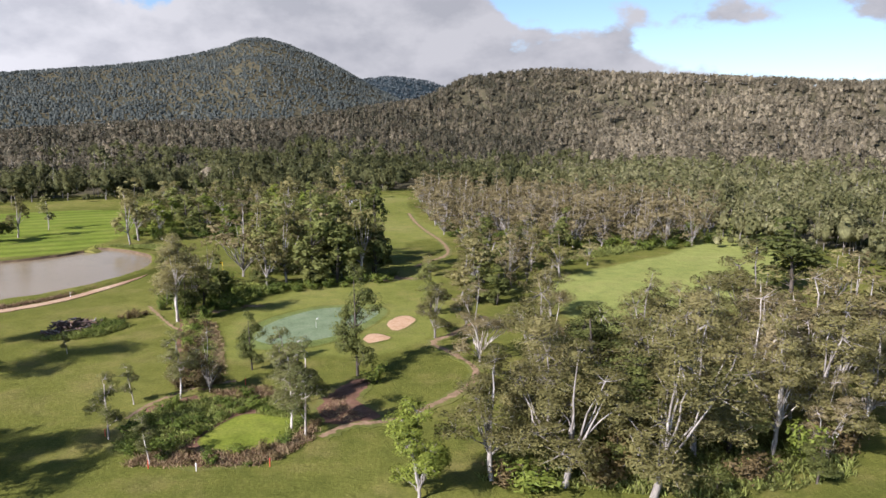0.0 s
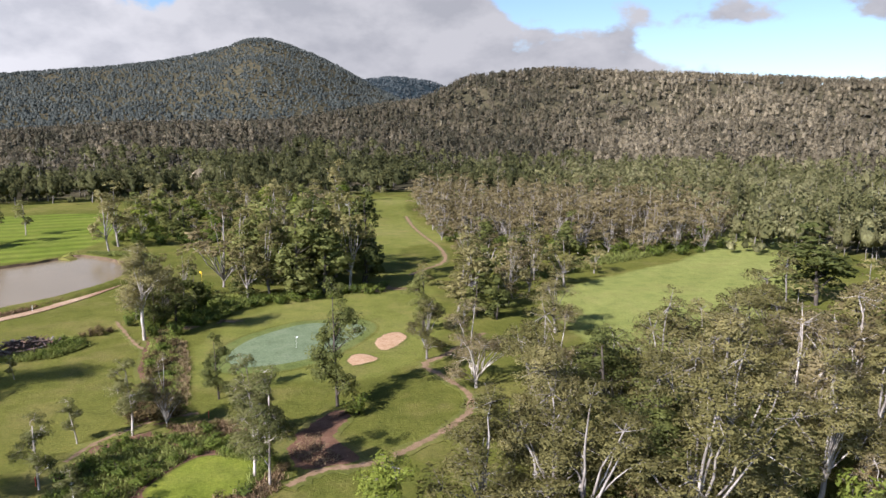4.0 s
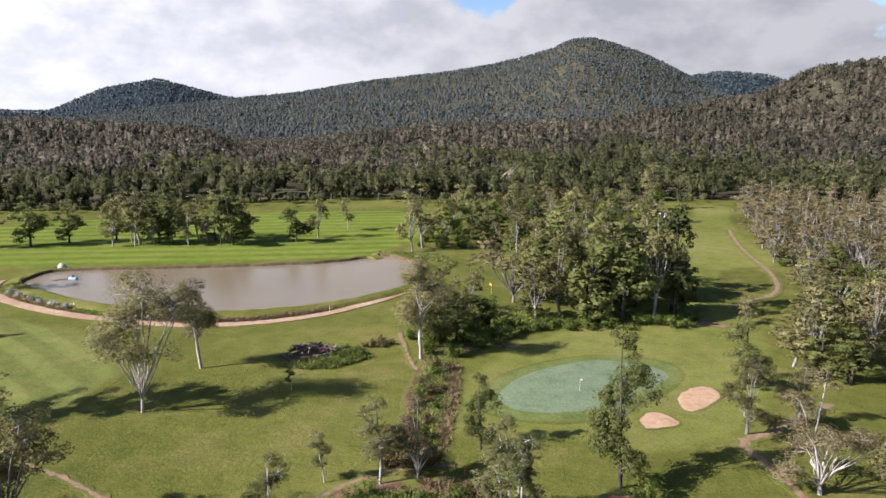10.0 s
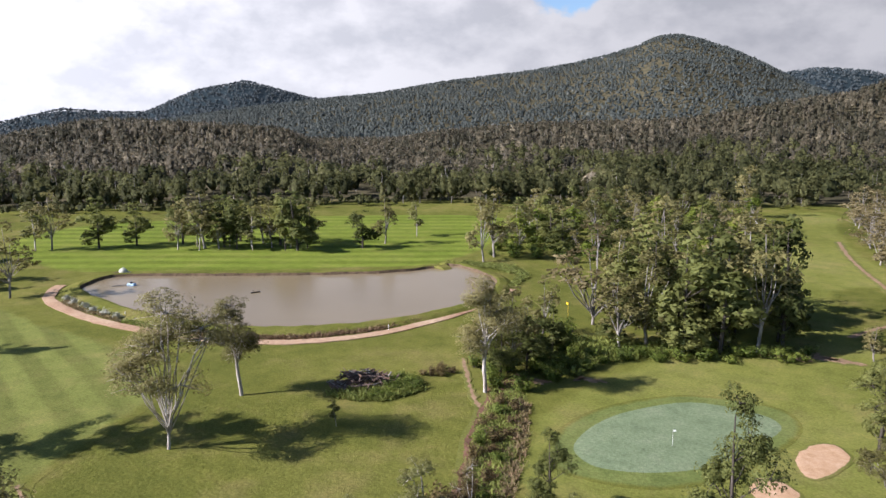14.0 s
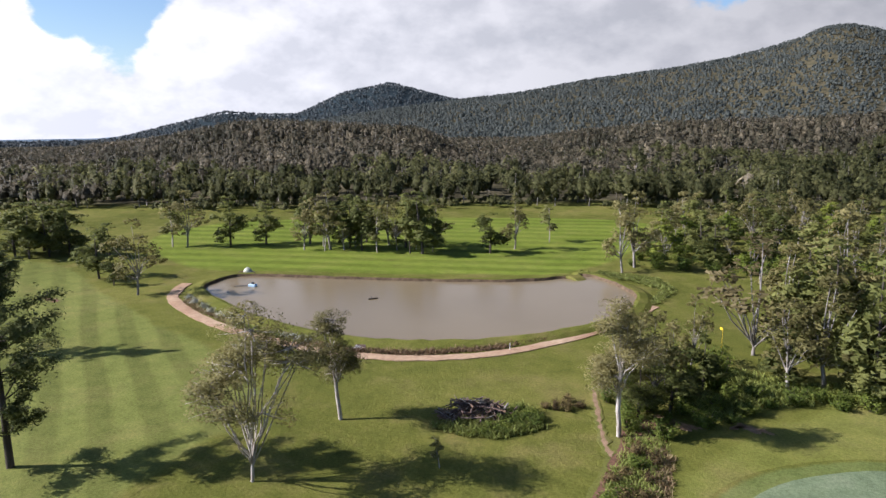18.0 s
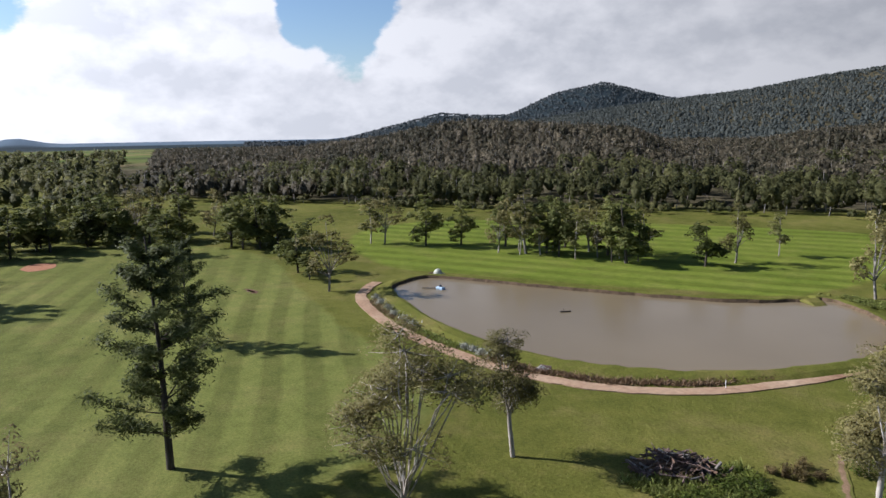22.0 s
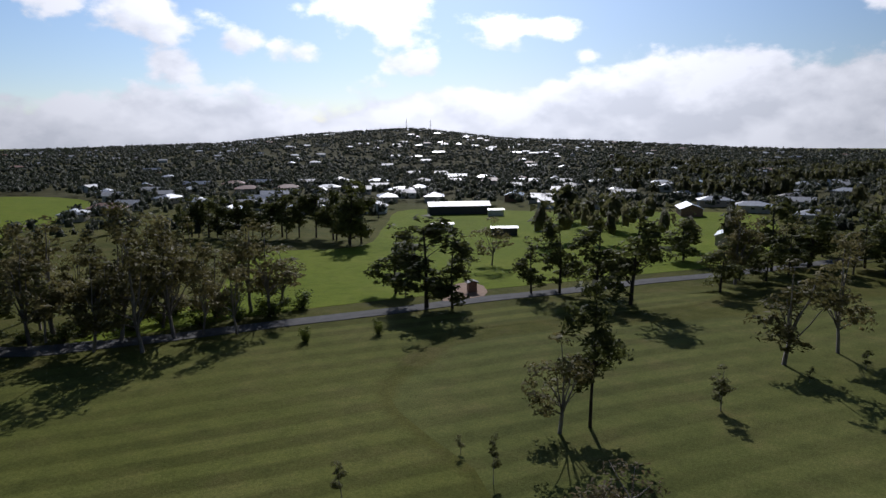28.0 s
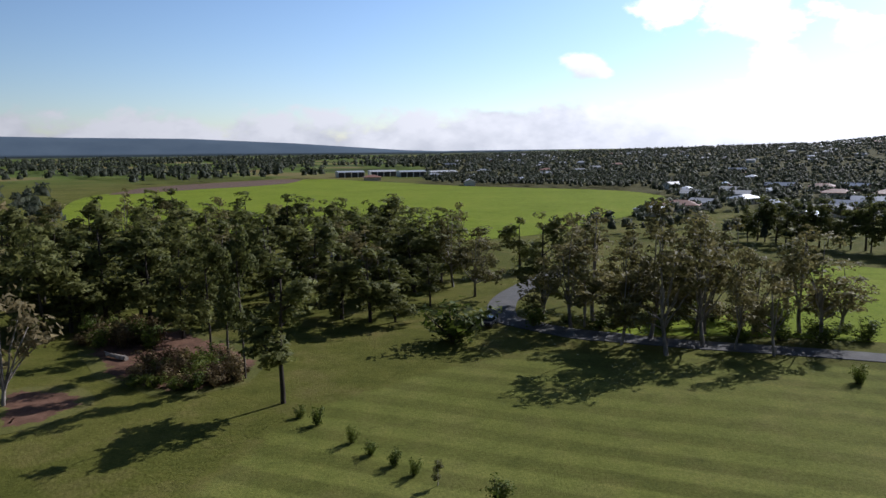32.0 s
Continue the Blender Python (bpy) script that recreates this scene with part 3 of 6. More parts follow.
def strip(name, pts, width, z, mat, label, category, wobble=0.15, crown=0.04, n=6):
    """A path or road along a line, slightly cambered."""
    line = smooth_ring(pts, n, closed=False)
    rng = np.random.RandomState(len(line))
    verts, faces = [], []
    for i, (x, y) in enumerate(line):
        a, b = Vector(line[max(i - 1, 0)]), Vector(line[min(i + 1, len(line) - 1)])
        d = (b - a).normalized()
        nrm = Vector((-d.y, d.x))
        w1, w2 = width / 2 + rng.uniform(-wobble, wobble), width / 2 + rng.uniform(-wobble, wobble)
        for k, w, dz in ((0, w1, -0.12), (1, w1, 0), (2, 0, crown), (3, -w2, 0), (4, -w2, -0.12)):
            verts.append((x + nrm.x * w, y + nrm.y * w, z + dz))
    for i in range(len(line) - 1):
        faces += [(5 * i + k, 5 * i + 5 + k, 5 * i + 6 + k, 5 * i + 1 + k) for k in range(4)]
    me = mesh_of(name, verts, faces, mat)
    me.attributes.new("heart", "FLOAT", "POINT").data.foreach_set("value", [0.0, 0.0, 0.72 if mat is WORN else 1.0, 0.0, 0.0] * len(line))
    return structure(name, me, label, category)


# mown ground
patch("fairway_pond", [(-210, 146), (-190, 134), (-158, 128), (-143, 136), (-122, 150), (-97, 170), (-89, 184), (-92, 218), (-98, 250), (-116, 260), (-138, 254), (-172, 228), (-205, 196), (-218, 172)], 0.03, FAIRWAY_FAR, "striped mown fairway of short green grass behind the pond", "fairway", ragged=0.6, rim=4.0)
patch("fairway_pines", [(-66, 30), (-60, 46), (-62, 62), (-70, 78), (-84, 100), (-118, 104), (-150, 108), (-190, 112), (-222, 92), (-232, 60), (-205, 36), (-150, 16), (-110, -6), (-80, 4)], 0.03, FAIRWAY_PINE, "broad mown fairway with pale mowing stripes", "fairway", ragged=0.8, rim=4.0)
patch("fairway_meadow", [(-72, 30), (-82, 4), (-96, -6), (-112, -10), (-150, 8), (-172, 6), (-140, -12), (-112, -24), (-84, -32), (-60, -38), (-40, -32), (-20, -10), (-16, 18), (-28, 36), (-50, 44)], 0.055, FAIRWAY, "wide mown fairway with soft diagonal stripes beside the road", "fairway", ragged=0.8, rim=4.0)
patch("fairway_green", [(-30, 94), (-16, 96), (-4, 100), (2, 118), (2, 146), (-6, 168), (-8, 196), (4, 212), (-6, 246), (-12, 292), (-14, 326), (-29, 326), (-26, 282), (-25, 234), (-25, 200), (-24, 176), (-26, 150), (-34, 124), (-35, 106)], 0.03, FAIRWAY_LIGHT, "mown approach of green and straw-coloured grass round the putting green", "fairway", ragged=0.6, rim=4.0)
patch("fairway_east", [(20, 126), (28, 110), (52, 122), (80, 164), (100, 210), (118, 252), (104, 266), (90, 246), (70, 200), (44, 172), (24, 152)], 0.03, FAIRWAY_EAST, "open fairway of pale green grass between gum trees", "fairway", ragged=0.6, rim=4.0)
patch("pasture_road", [(-62, -47), (-92, -43), (-130, -31), (-167, -17), (-205, -6), (-262, -20), (-317, -55), (-275, -113), (-240, -170), (-192, -130), (-155, -96), (-128, -108), (-112, -90), (-92, -62)], 0.04, PASTURE, "bright green paddock beyond the road", "field")
patch("pasture_far", [(-100, -215), (-152, -300), (-147, -394), (-50, -462), (40, -560), (95, -598), (169, -456), (183, -370), (120, -230), (40, -160), (-50, -160)], 0.05, PASTURE, "large flat bright green paddock", "field")
patch("ploughed_earth", [(178, -396), (185, -495), (117, -599), (92, -575), (102, -500), (150, -434)], 0.12, RED_EARTH, "strip of bare red ploughed earth beside the paddock", "earth", ragged=3.0)
patch("green_collar", [(-30.8, 104), (-31.2, 111.3), (-28.3, 118.9), (-21.6, 126.2), (-12.7, 127.7), (-9.1, 124.1), (-9.3, 118.1), (-13.2, 107.7), (-18.5, 101.4), (-24.5, 99.6), (-28.9, 100.5)], 0.09, COLLAR, "closely mown collar round the putting green", "lawn", dome=0.1, rim=1.6)
patch("putting_green", [(-28.9, 105.7), (-28.8, 111.7), (-26.5, 117.7), (-21.1, 124.0), (-14.3, 124.8), (-10.8, 122.6), (-11.1, 118.0), (-14.9, 108.6), (-19.4, 103.9), (-24.1, 102.1), (-27.0, 102.9)], 0.14, GREEN, "smooth pale blue-green putting green", "putting green", dome=0.16, rim=0.5)
patch("bunker", [(-9.2, 113.9), (-8.0, 118.4), (-5.7, 120.1), (-3.9, 117.4), (-5.1, 112.9), (-7.2, 110.4)], 0.13, SAND, "shallow bunker of pale pink sand beside the green", "bunker", ragged=0.15, rim=0.7)
patch("bunker", [(-12.1, 106.3), (-10.6, 109.2), (-7.3, 107.2), (-8.2, 105.2), (-10.7, 103.6)], 0.13, SAND, "small bunker of orange-pink sand beside the green", "bunker", ragged=0.15, rim=0.7)
patch("bunker", [(-206, 62), (-200, 59.5), (-195.5, 62), (-198, 66.5), (-204, 67)], 0.12, RED_SAND, "small round bunker of red sand on the fairway", "bunker", ragged=0.15, rim=0.7)
patch("dirt_patch", [(-153, 96.5), (-149, 96), (-147, 97.5), (-150, 99)], 0.09, RED_SOIL, "worn patch of bare reddish soil in the grass", "earth", ragged=0.3, rim=1.2, core=0.62)
patch("dirt_patch", [(14.2, -19.7), (11.3, -22.6), (4.0, -21), (1.1, -15), (5.2, -8.4), (10, -9)], 0.09, RED_SOIL, "bare red soil under the trees", "earth", ragged=0.6, rim=3.0, core=0.62)
patch("dirt_patch", [(12, -34), (16, -46), (8, -52), (-3, -46), (-12.9, -33.8), (-14.1, -24.3), (-6.5, -18.7), (4, -24.5)], 0.08, RED_SOIL, "bare reddish leaf-strewn soil in the grove", "earth", ragged=0.6, rim=3.5, core=0.62)
for _i, (_x, _y, _r) in enumerate(((-40, 121, 1.2), (-34, 125, 1.0), (-8, 150, 1.8), (-13, 148, 1.5), (30, 66, 1.5))):
    patch("dirt_patch", [(_x + _r * math.cos(a) * (1 + 0.35 * math.sin(3 * a + _i)) * 2.2, _y + 1.4 * _r * math.sin(a) * (1 + 0.3 * math.cos(2 * a))) for a in np.linspace(0, 5.6, 9)], 0.085, WORN, "small worn patch of bare soil in the grass", "earth", ragged=0.2, rim=_r * 0.9)
strip("worn_line", [(-69.2, 71.5), (-63.4, 69.8), (-58.3, 69.6), (-52.5, 68.6), (-48.1, 67.9) ], 1.1, 0.05, WORN, "narrow worn line of bare soil across the grass", "earth", wobble=0.42, crown=0.01)
strip("worn_line", [(-34.6, 75.0), (-33.8, 79.0), (-32.2, 82.1), (-29.7, 85.2), (-26, 87.2)], 1.3, 0.07, WORN, "narrow worn line of bare soil above the wet hollow", "earth", wobble=0.4, crown=0.02)
strip("worn_line", [(-51.9, 123.6), (-50.9, 122.4), (-47.1, 116.9), (-44.2, 112.7), (-41.5, 109.5)], 1.0, 0.07, WORN, "narrow worn line of bare soil beside the ditch", "earth", wobble=0.4, crown=0.02)

# the pond, its low bank and the path round it
POND = [(-136, 120.3), (-141, 127), (-140, 132.5), (-129.5, 139.5), (-118.5, 146.5), (-105, 155.8), (-94, 164.8), (-88.5, 173.5), (-86, 178.5), (-79, 176), (-70.8, 170), (-66.2, 160), (-65.6, 152), (-67.8, 142.8), (-70.8, 135), (-76.8, 126.5), (-84.5, 120.6), (-93.5, 116.6), (-105.3, 115.2), (-120, 116.2)]


def build_pond():
    n = Nodes("pond_water")
    n.color(n.ramp(n.noise(0.02, 4, 0.5), (0.3, (0.15, 0.116, 0.07)), (0.7, (0.195, 0.153, 0.096))))
    n.bsdf.inputs["Roughness"].default_value, n.bsdf.inputs["IOR"].default_value, n.bsdf.inputs["Specular IOR Level"].default_value = 0.16, 1.33, 0.25
    n.bump(n.noise(1.6, 5, 0.65), 0.22, 0.08)
    patch("water_pond", POND, 0.07, n.mat, "still muddy brown pond water", "pond")
    ring = smooth_ring(POND, 6)
    cx, cy = -102.0, 142.0
    prof = ((-0.25, -0.1), (0.15, 0.6), (0.8, 0.72), (2.2, 0.5), (3.4, 0.02))
    verts, faces, m = [], [], len(ring)
    rng = np.random.RandomState(4)
    for i, (x, y) in enumerate(ring):
        a, b = Vector(ring[i - 1]), Vector(ring[(i + 1) % m])
        d = (b - a).normalized(); nr = Vector((d.y, -d.x))
        if nr.dot(Vector((x - cx, y - cy))) < 0:
            nr = -nr
        j = rng.uniform(-0.25, 0.25)
        for k, (o, h) in enumerate(prof):
            verts.append((x + nr.x * (o + (j if k < 2 else 0)), y + nr.y * (o + (j if k < 2 else 0)), h * (1 + rng.uniform(-0.12, 0.12))))
    q = len(prof)
    faces = [(q * i + k, q * i + k + 1, q * ((i + 1) % m) + k + 1, q * ((i + 1) % m) + k) for i in range(m) for k in range(q - 1)]
    me = mesh_of("pond_bank", verts, faces, BANK_EARTH)
    me.materials.append(ROUGH)
    me.polygons.foreach_set("material_index", [0 if i % (q - 1) < 1 else 1 for i in range(len(faces))])
    structure("bank", me, "low grassy bank with an eroded earth edge round the pond", "bank")


build_pond()
PATH = [(-143.5, 120.5), (-141.6, 118.2), (-134.6, 112.8), (-123.3, 109.8), (-110.3, 108.6), (-96.4, 109.8), (-88, 111.6), (-82.8, 113.6), (-75.5, 118.5), (-69, 127), (-65.2, 139), (-63.8, 149.4), (-64.5, 165)]
strip("path", PATH, 2.2, 0.12, GRAVEL, "pale gravel cart path curving round the pond", "path")
strip("path", [(-12.5, 71), (-10, 74), (-6.5, 75.2), (-3.6, 76.7), (0.9, 82.5), (4.2, 87.8), (4.6, 94), (1.0, 101), (-1, 104.5), (1.5, 108.5), (4, 113), (8, 120)], 2.2, 0.06, WORN, "orange-brown gravel cart path past the green", "path", wobble=0.4)
strip("path", [(-6, 163), (-3, 169), (1.2, 178), (1.5, 190), (-1, 204), (-5, 220), (-9, 240), (-12, 262)], 2.2, 0.06, WORN, "pale dirt track along the far fairway", "path", wobble=0.25)
strip("road", [(-57, -46.5), (-60, -44.6), (-66, -42.8), (-75, -39.5), (-86.4, -36.3), (-97, -32.8), (-110.6, -28.3), (-128.2, -23.2), (-145.2, -16.5), (-165.3, -9.9), (-184.8, -1.7), (-232, 14)], 4.4, 0.10, ASPHALT, "narrow grey asphalt road past the fairway", "road", 0.08, 0.06)
strip("road", [(-66, -43.2), (-58, -46.5), (-52, -51.5), (-48, -57), (-49, -70), (-54, -83), (-62, -99)], 5.0, 0.11, ASPHALT, "side road of grey asphalt turning off between trees", "road", 0.1, 0.05)
patch("driveway", [(-122, -27.4), (-126, -31), (-131, -36), (-138, -36.5), (-136, -30), (-130, -25)], 0.12, DRIVE, "pale pink dirt driveway joining the road", "road", ragged=0.4)

# wet hollow in front, drain line, bare red earth
patch("wetland", [(-34.2, 68.9), (-35, 75), (-34.5, 79.6), (-30, 83), (-26.4, 85), (-21.8, 85.8), (-16.1, 81.9), (-12.8, 72.9), (-16.4, 66), (-22.6, 63.2), (-29.2, 64.8)], 0.06, RED_SOIL, "damp hollow of dark reddish earth", "wetland", ragged=0.5, rim=2.5, core=0.62)
patch("wetland_scum", [(-25, 69.4), (-24.3, 73), (-22.4, 76.6), (-19.3, 76.9), (-16.4, 75.8), (-15.8, 71.5), (-16.4, 68.4), (-19.7, 67.2), (-22.6, 67.4)], 0.11, MARSH, "flat pool choked with yellow-green weed", "weed", rim=1.0)
patch("bare_earth", [(-14.6, 77.1), (-13.9, 83.5), (-11.4, 88.7), (-8.2, 88.2), (-9.1, 81.7), (-5.8, 76.2), (-10.5, 73.2)], 0.075, RED_SOIL, "bare red-brown earth under the tall gum", "earth", ragged=0.3, rim=1.1, core=0.62)
patch("ditch", [(-31, 84), (-33.5, 88.6), (-37.2, 96.9), (-40.5, 105), (-43, 113), (-45, 119), (-40, 119.5), (-36.5, 111), (-33.2, 103), (-30.8, 96), (-28.5, 88.5), (-28, 84)], 0.05, RED_SOIL, "shallow overgrown drainage ditch of reddish earth", "ditch", ragged=0.3, rim=0.9, core=0.62)

# ---- trees ----


def tubes(paths, sides=6):
    """One mesh of tapered limbs; each path is a list of (point, radius)."""
    verts, faces = [], []
    for path in paths:
        base = len(verts)
        for i, (p, r) in enumerate(path):
            a, b = path[max(i - 1, 0)][0], path[min(i + 1, len(path) - 1)][0]
            d = (b - a).normalized() if (b - a).length > 1e-6 else Vector((0, 0, 1))
            u = d.orthogonal().normalized(); v = d.cross(u)
            for k in range(sides):
                an = 6.2832 * k / sides
                verts.append(p + (u * math.cos(an) + v * math.sin(an)) * r)
        for i in range(len(path) - 1):
            for k in range(sides):
                q = base + i * sides
                faces.append((q + k, q + (k + 1) % sides, q + sides + (k + 1) % sides, q + sides + k))
        faces.append(tuple(base + (len(path) - 1) * sides + k for k in range(sides)))
    return verts, faces


def limb(rng, start, way, length, r0, r1, bend=0.25, n=5, lift=0.0):
    """A wandering limb from start; lift turns it up (or down) towards its end."""
    path, p, d = [(start.copy(), r0)], start.copy(), way.normalized()
    for i in range(1, n + 1):
        d = (d + Vector((rng.gauss(0, bend), rng.gauss(0, bend), rng.gauss(0, bend) + lift)) * 0.5).normalized()
        p = p + d * (length / n)
        path.append((p.copy(), r0 + (r1 - r0) * i / n))
    return path


def outward(A, B, C, N):
    """Triangles wound to face along N, with N as their shading normal."""
    flip = ((np.cross(B - A, C - A) * N).sum(1) < 0)[:, None]
    B, C = np.where(flip, C, B), np.where(flip, B, C)
    N = N / (np.linalg.norm(N, axis=1)[:, None] + 1e-9)
    return np.stack([A, B, C], 1).reshape(-1, 3), np.arange(3 * len(A)).reshape(-1, 3), np.repeat(N, 3, 0)


def leaves(rng, clumps, size, slim, droop, per):
    """Leaf sprays: small bent cards scattered through each clump."""
    nr = np.random.RandomState(rng.randint(0, 10 ** 6))
    V, O = [], []
    for c, rad, share in clumps:
        n = max(2, int(per * share + nr.rand()))
        p = nr.normal(0, 0.56, (n, 3)) * np.array([rad, rad, rad * 0.8])
        V.append(p + np.array(c))
        O.append(p / rad)
    P, O = np.concatenate(V), np.concatenate(O)
    n = len(P)
    # leaves share the shading of the clump and crown that they clothe
    mid = np.array([0, 0, 0.5 * P[:, 2].max()])
    out = (P - mid) / np.linalg.norm(P - mid, axis=1)[:, None]
    N = O * 0.8 + out * 0.7 + np.array([0, 0, 0.2]) + nr.normal(0, 0.28, (n, 3))
    N /= np.linalg.norm(N, axis=1)[:, None] + 1e-9
    d = nr.normal(0, 1, (n, 3)); d[:, 2] = d[:, 2] * 0.5 - droop
    d -= N * (d * N).sum(1)[:, None] * 0.75
    d /= np.linalg.norm(d, axis=1)[:, None]
    u = np.cross(d, N + nr.normal(0, 0.35, (n, 3))); u /= np.linalg.norm(u, axis=1)[:, None] + 1e-9
    s = size * nr.uniform(0.6, 1.35, n)[:, None]
    d, u = d * s, u * s * slim
    return outward(P - d * 0.5 + u * 0.52, P + d * 0.6, P - d * 0.5 - u * 0.52, N)


def quick_mesh(name, verts, faces, mat, attr=None, normals=None):
    me = bpy.data.meshes.new(name)
    verts, faces = np.asarray(verts, np.float32), np.asarray(faces, np.int32)
    k = faces.shape[1]
    me.vertices.add(len(verts)); me.vertices.foreach_set("co", verts.ravel())
    me.loops.add(faces.size); me.loops.foreach_set("vertex_index", faces.ravel())
    me.polygons.add(len(faces)); me.polygons.foreach_set("loop_start", np.arange(0, faces.size, k, dtype=np.int32))
    me.update(calc_edges=True)
    if attr is not None:
        me.attributes.new("tint", "FLOAT", "POINT").data.foreach_set("value", np.asarray(attr, np.float32))
    me.materials.append(mat)
    me.validate()
    if normals is not None:
        me.polygons.foreach_set("use_smooth", [True] * len(me.polygons))
        me.normals_split_custom_set_from_vertices(np.asarray(normals, np.float32).tolist())
    return me


UP = Vector((0, 0, 1))


def around(rng, tilt, turn=None):
    a = rng.uniform(0, 6.283) if turn is None else turn
    t = radians(tilt)
    return Vector((math.sin(t) * math.cos(a), math.sin(t) * math.sin(a), math.cos(t)))


# how each kind grows, for a tree ten metres high: fork height, crown base, crown radius, lobes of the crown, their radius, clumps to a lobe,
# leaf sprays to a clump, spray length, bole, straight stem through the crown
GROWTH = dict(gum=(2.6, 2.0, 2.2, 14, 0.95, 9, 54, 0.18, 0.15, False), white_gum=(4.4, 3.3, 1.95, 16, 1.0, 11, 56, 0.17, 0.15, False),
              brown=(0.9, 1.1, 2.4, 17, 0.9, 8, 32, 0.18, 0.12, False), slim=(3.0, 2.3, 1.25, 12, 0.72, 8, 54, 0.17, 0.09, True),
              golden=(1.2, 0.6, 2.2, 17, 1.0, 11, 56, 0.2, 0.13, False), spread=(1.3, 4.0, 2.25, 21, 1.05, 10, 46, 0.15, 0.075, False),
              dense=(2.0, 1.1, 2.3, 17, 1.05, 10, 56, 0.22, 0.17, True), tall=(4.0, 2.6, 1.7, 20, 0.8, 8, 56, 0.18, 0.12, True))
STRETCH = dict(spread=0.85, brown=1.0, golden=1.1, white_gum=1.15)     # how much taller than wide the lobes are; 1.3 for the rest


def bough(rng, a, b, r0, r1, rise, n=6):
    """A limb from a that climbs first and then reaches out to b."""
    mid = a.lerp(b, 0.45) + Vector((rng.gauss(0, 0.18), rng.gauss(0, 0.18), rise * (b - a).length))
    path = []
    for i in range(n + 1):
        t = i / n
        p = a * (1 - t) ** 2 + mid * (2 * t * (1 - t)) + b * t * t
        if 0 < i < n:
            p = p + Vector((rng.gauss(0, 0.05), rng.gauss(0, 0.05), rng.gauss(0, 0.04)))
        path.append((p, r0 + (r1 - r0) * t ** 0.7))
    return path


def crown_lobes(rng, count, base, R, lobe, tall=10.0):
    """Centres and radii of the leafy masses that make up an uneven crown."""
    out = []
    for i in range(count):
        r = lobe * rng.uniform(0.75, 1.2)
        rho = R * (0.08 if i == 0 else rng.uniform(0.25, 1.0) ** 0.8) - (0.35 * r if i else 0)
        lid = base + (tall - base) * math.sqrt(max(0.05, 1 - (rho / (R * 1.12)) ** 2)) - r * 0.85
        z = lid if i == 0 else base + r * 0.5 + (max(lid, base + r) - base - r * 0.5) * ((i * 0.618) % 1.0)
        a = i * 2.4 + rng.uniform(-0.5, 0.5)
        out.append((Vector((rho * math.cos(a), rho * math.sin(a), z)), r))
    return out


def sprays(rng, clumps, size, slim, droop, per):
    """Leaf sprays over the outside of rounded clumps; clumps are (centre, radius, way out of the crown)."""
    nr = np.random.RandomState(rng.randint(0, 10 ** 6))
    C = np.array([tuple(c) for c, r, w in clumps]); R = np.array([r for c, r, w in clumps]); W = np.array([tuple(w) for c, r, w in clumps])
    k = np.maximum(2, (per * nr.uniform(0.7, 1.3, len(C))).astype(int))
    C, R, W = np.repeat(C, k, 0), np.repeat(R, k)[:, None], np.repeat(W, k, 0)
    n = len(C)
    z, a = nr.uniform(-0.55, 1.0, n), nr.uniform(0, 6.2832, n)
    q = np.sqrt(1 - z * z)
    D = np.stack([q * np.cos(a), q * np.sin(a), z], 1)
    P = C + D * R * (0.55 + 0.55 * nr.rand(n, 1) ** 0.7) * np.array([1, 1, 0.85])
    N = D * 0.8 + W * 0.6 + np.array([0, 0, 0.15]) + nr.normal(0, 0.25, (n, 3))
    N /= np.linalg.norm(N, axis=1)[:, None] + 1e-9
    d = nr.normal(0, 1, (n, 3)); d[:, 2] = d[:, 2] * 0.6 - droop
    d -= N * (d * N).sum(1)[:, None] * 0.7
    d /= np.linalg.norm(d, axis=1)[:, None] + 1e-9
    u = np.cross(d, N + nr.normal(0, 0.4, (n, 3))); u /= np.linalg.norm(u, axis=1)[:, None] + 1e-9
    s = size * nr.uniform(0.55, 1.4, n)[:, None]
    d, u = d * s, u * s * slim
    return outward(P - d * 0.5 + u * 0.52, P + d * 0.6, P - d * 0.5 - u * 0.52, N)


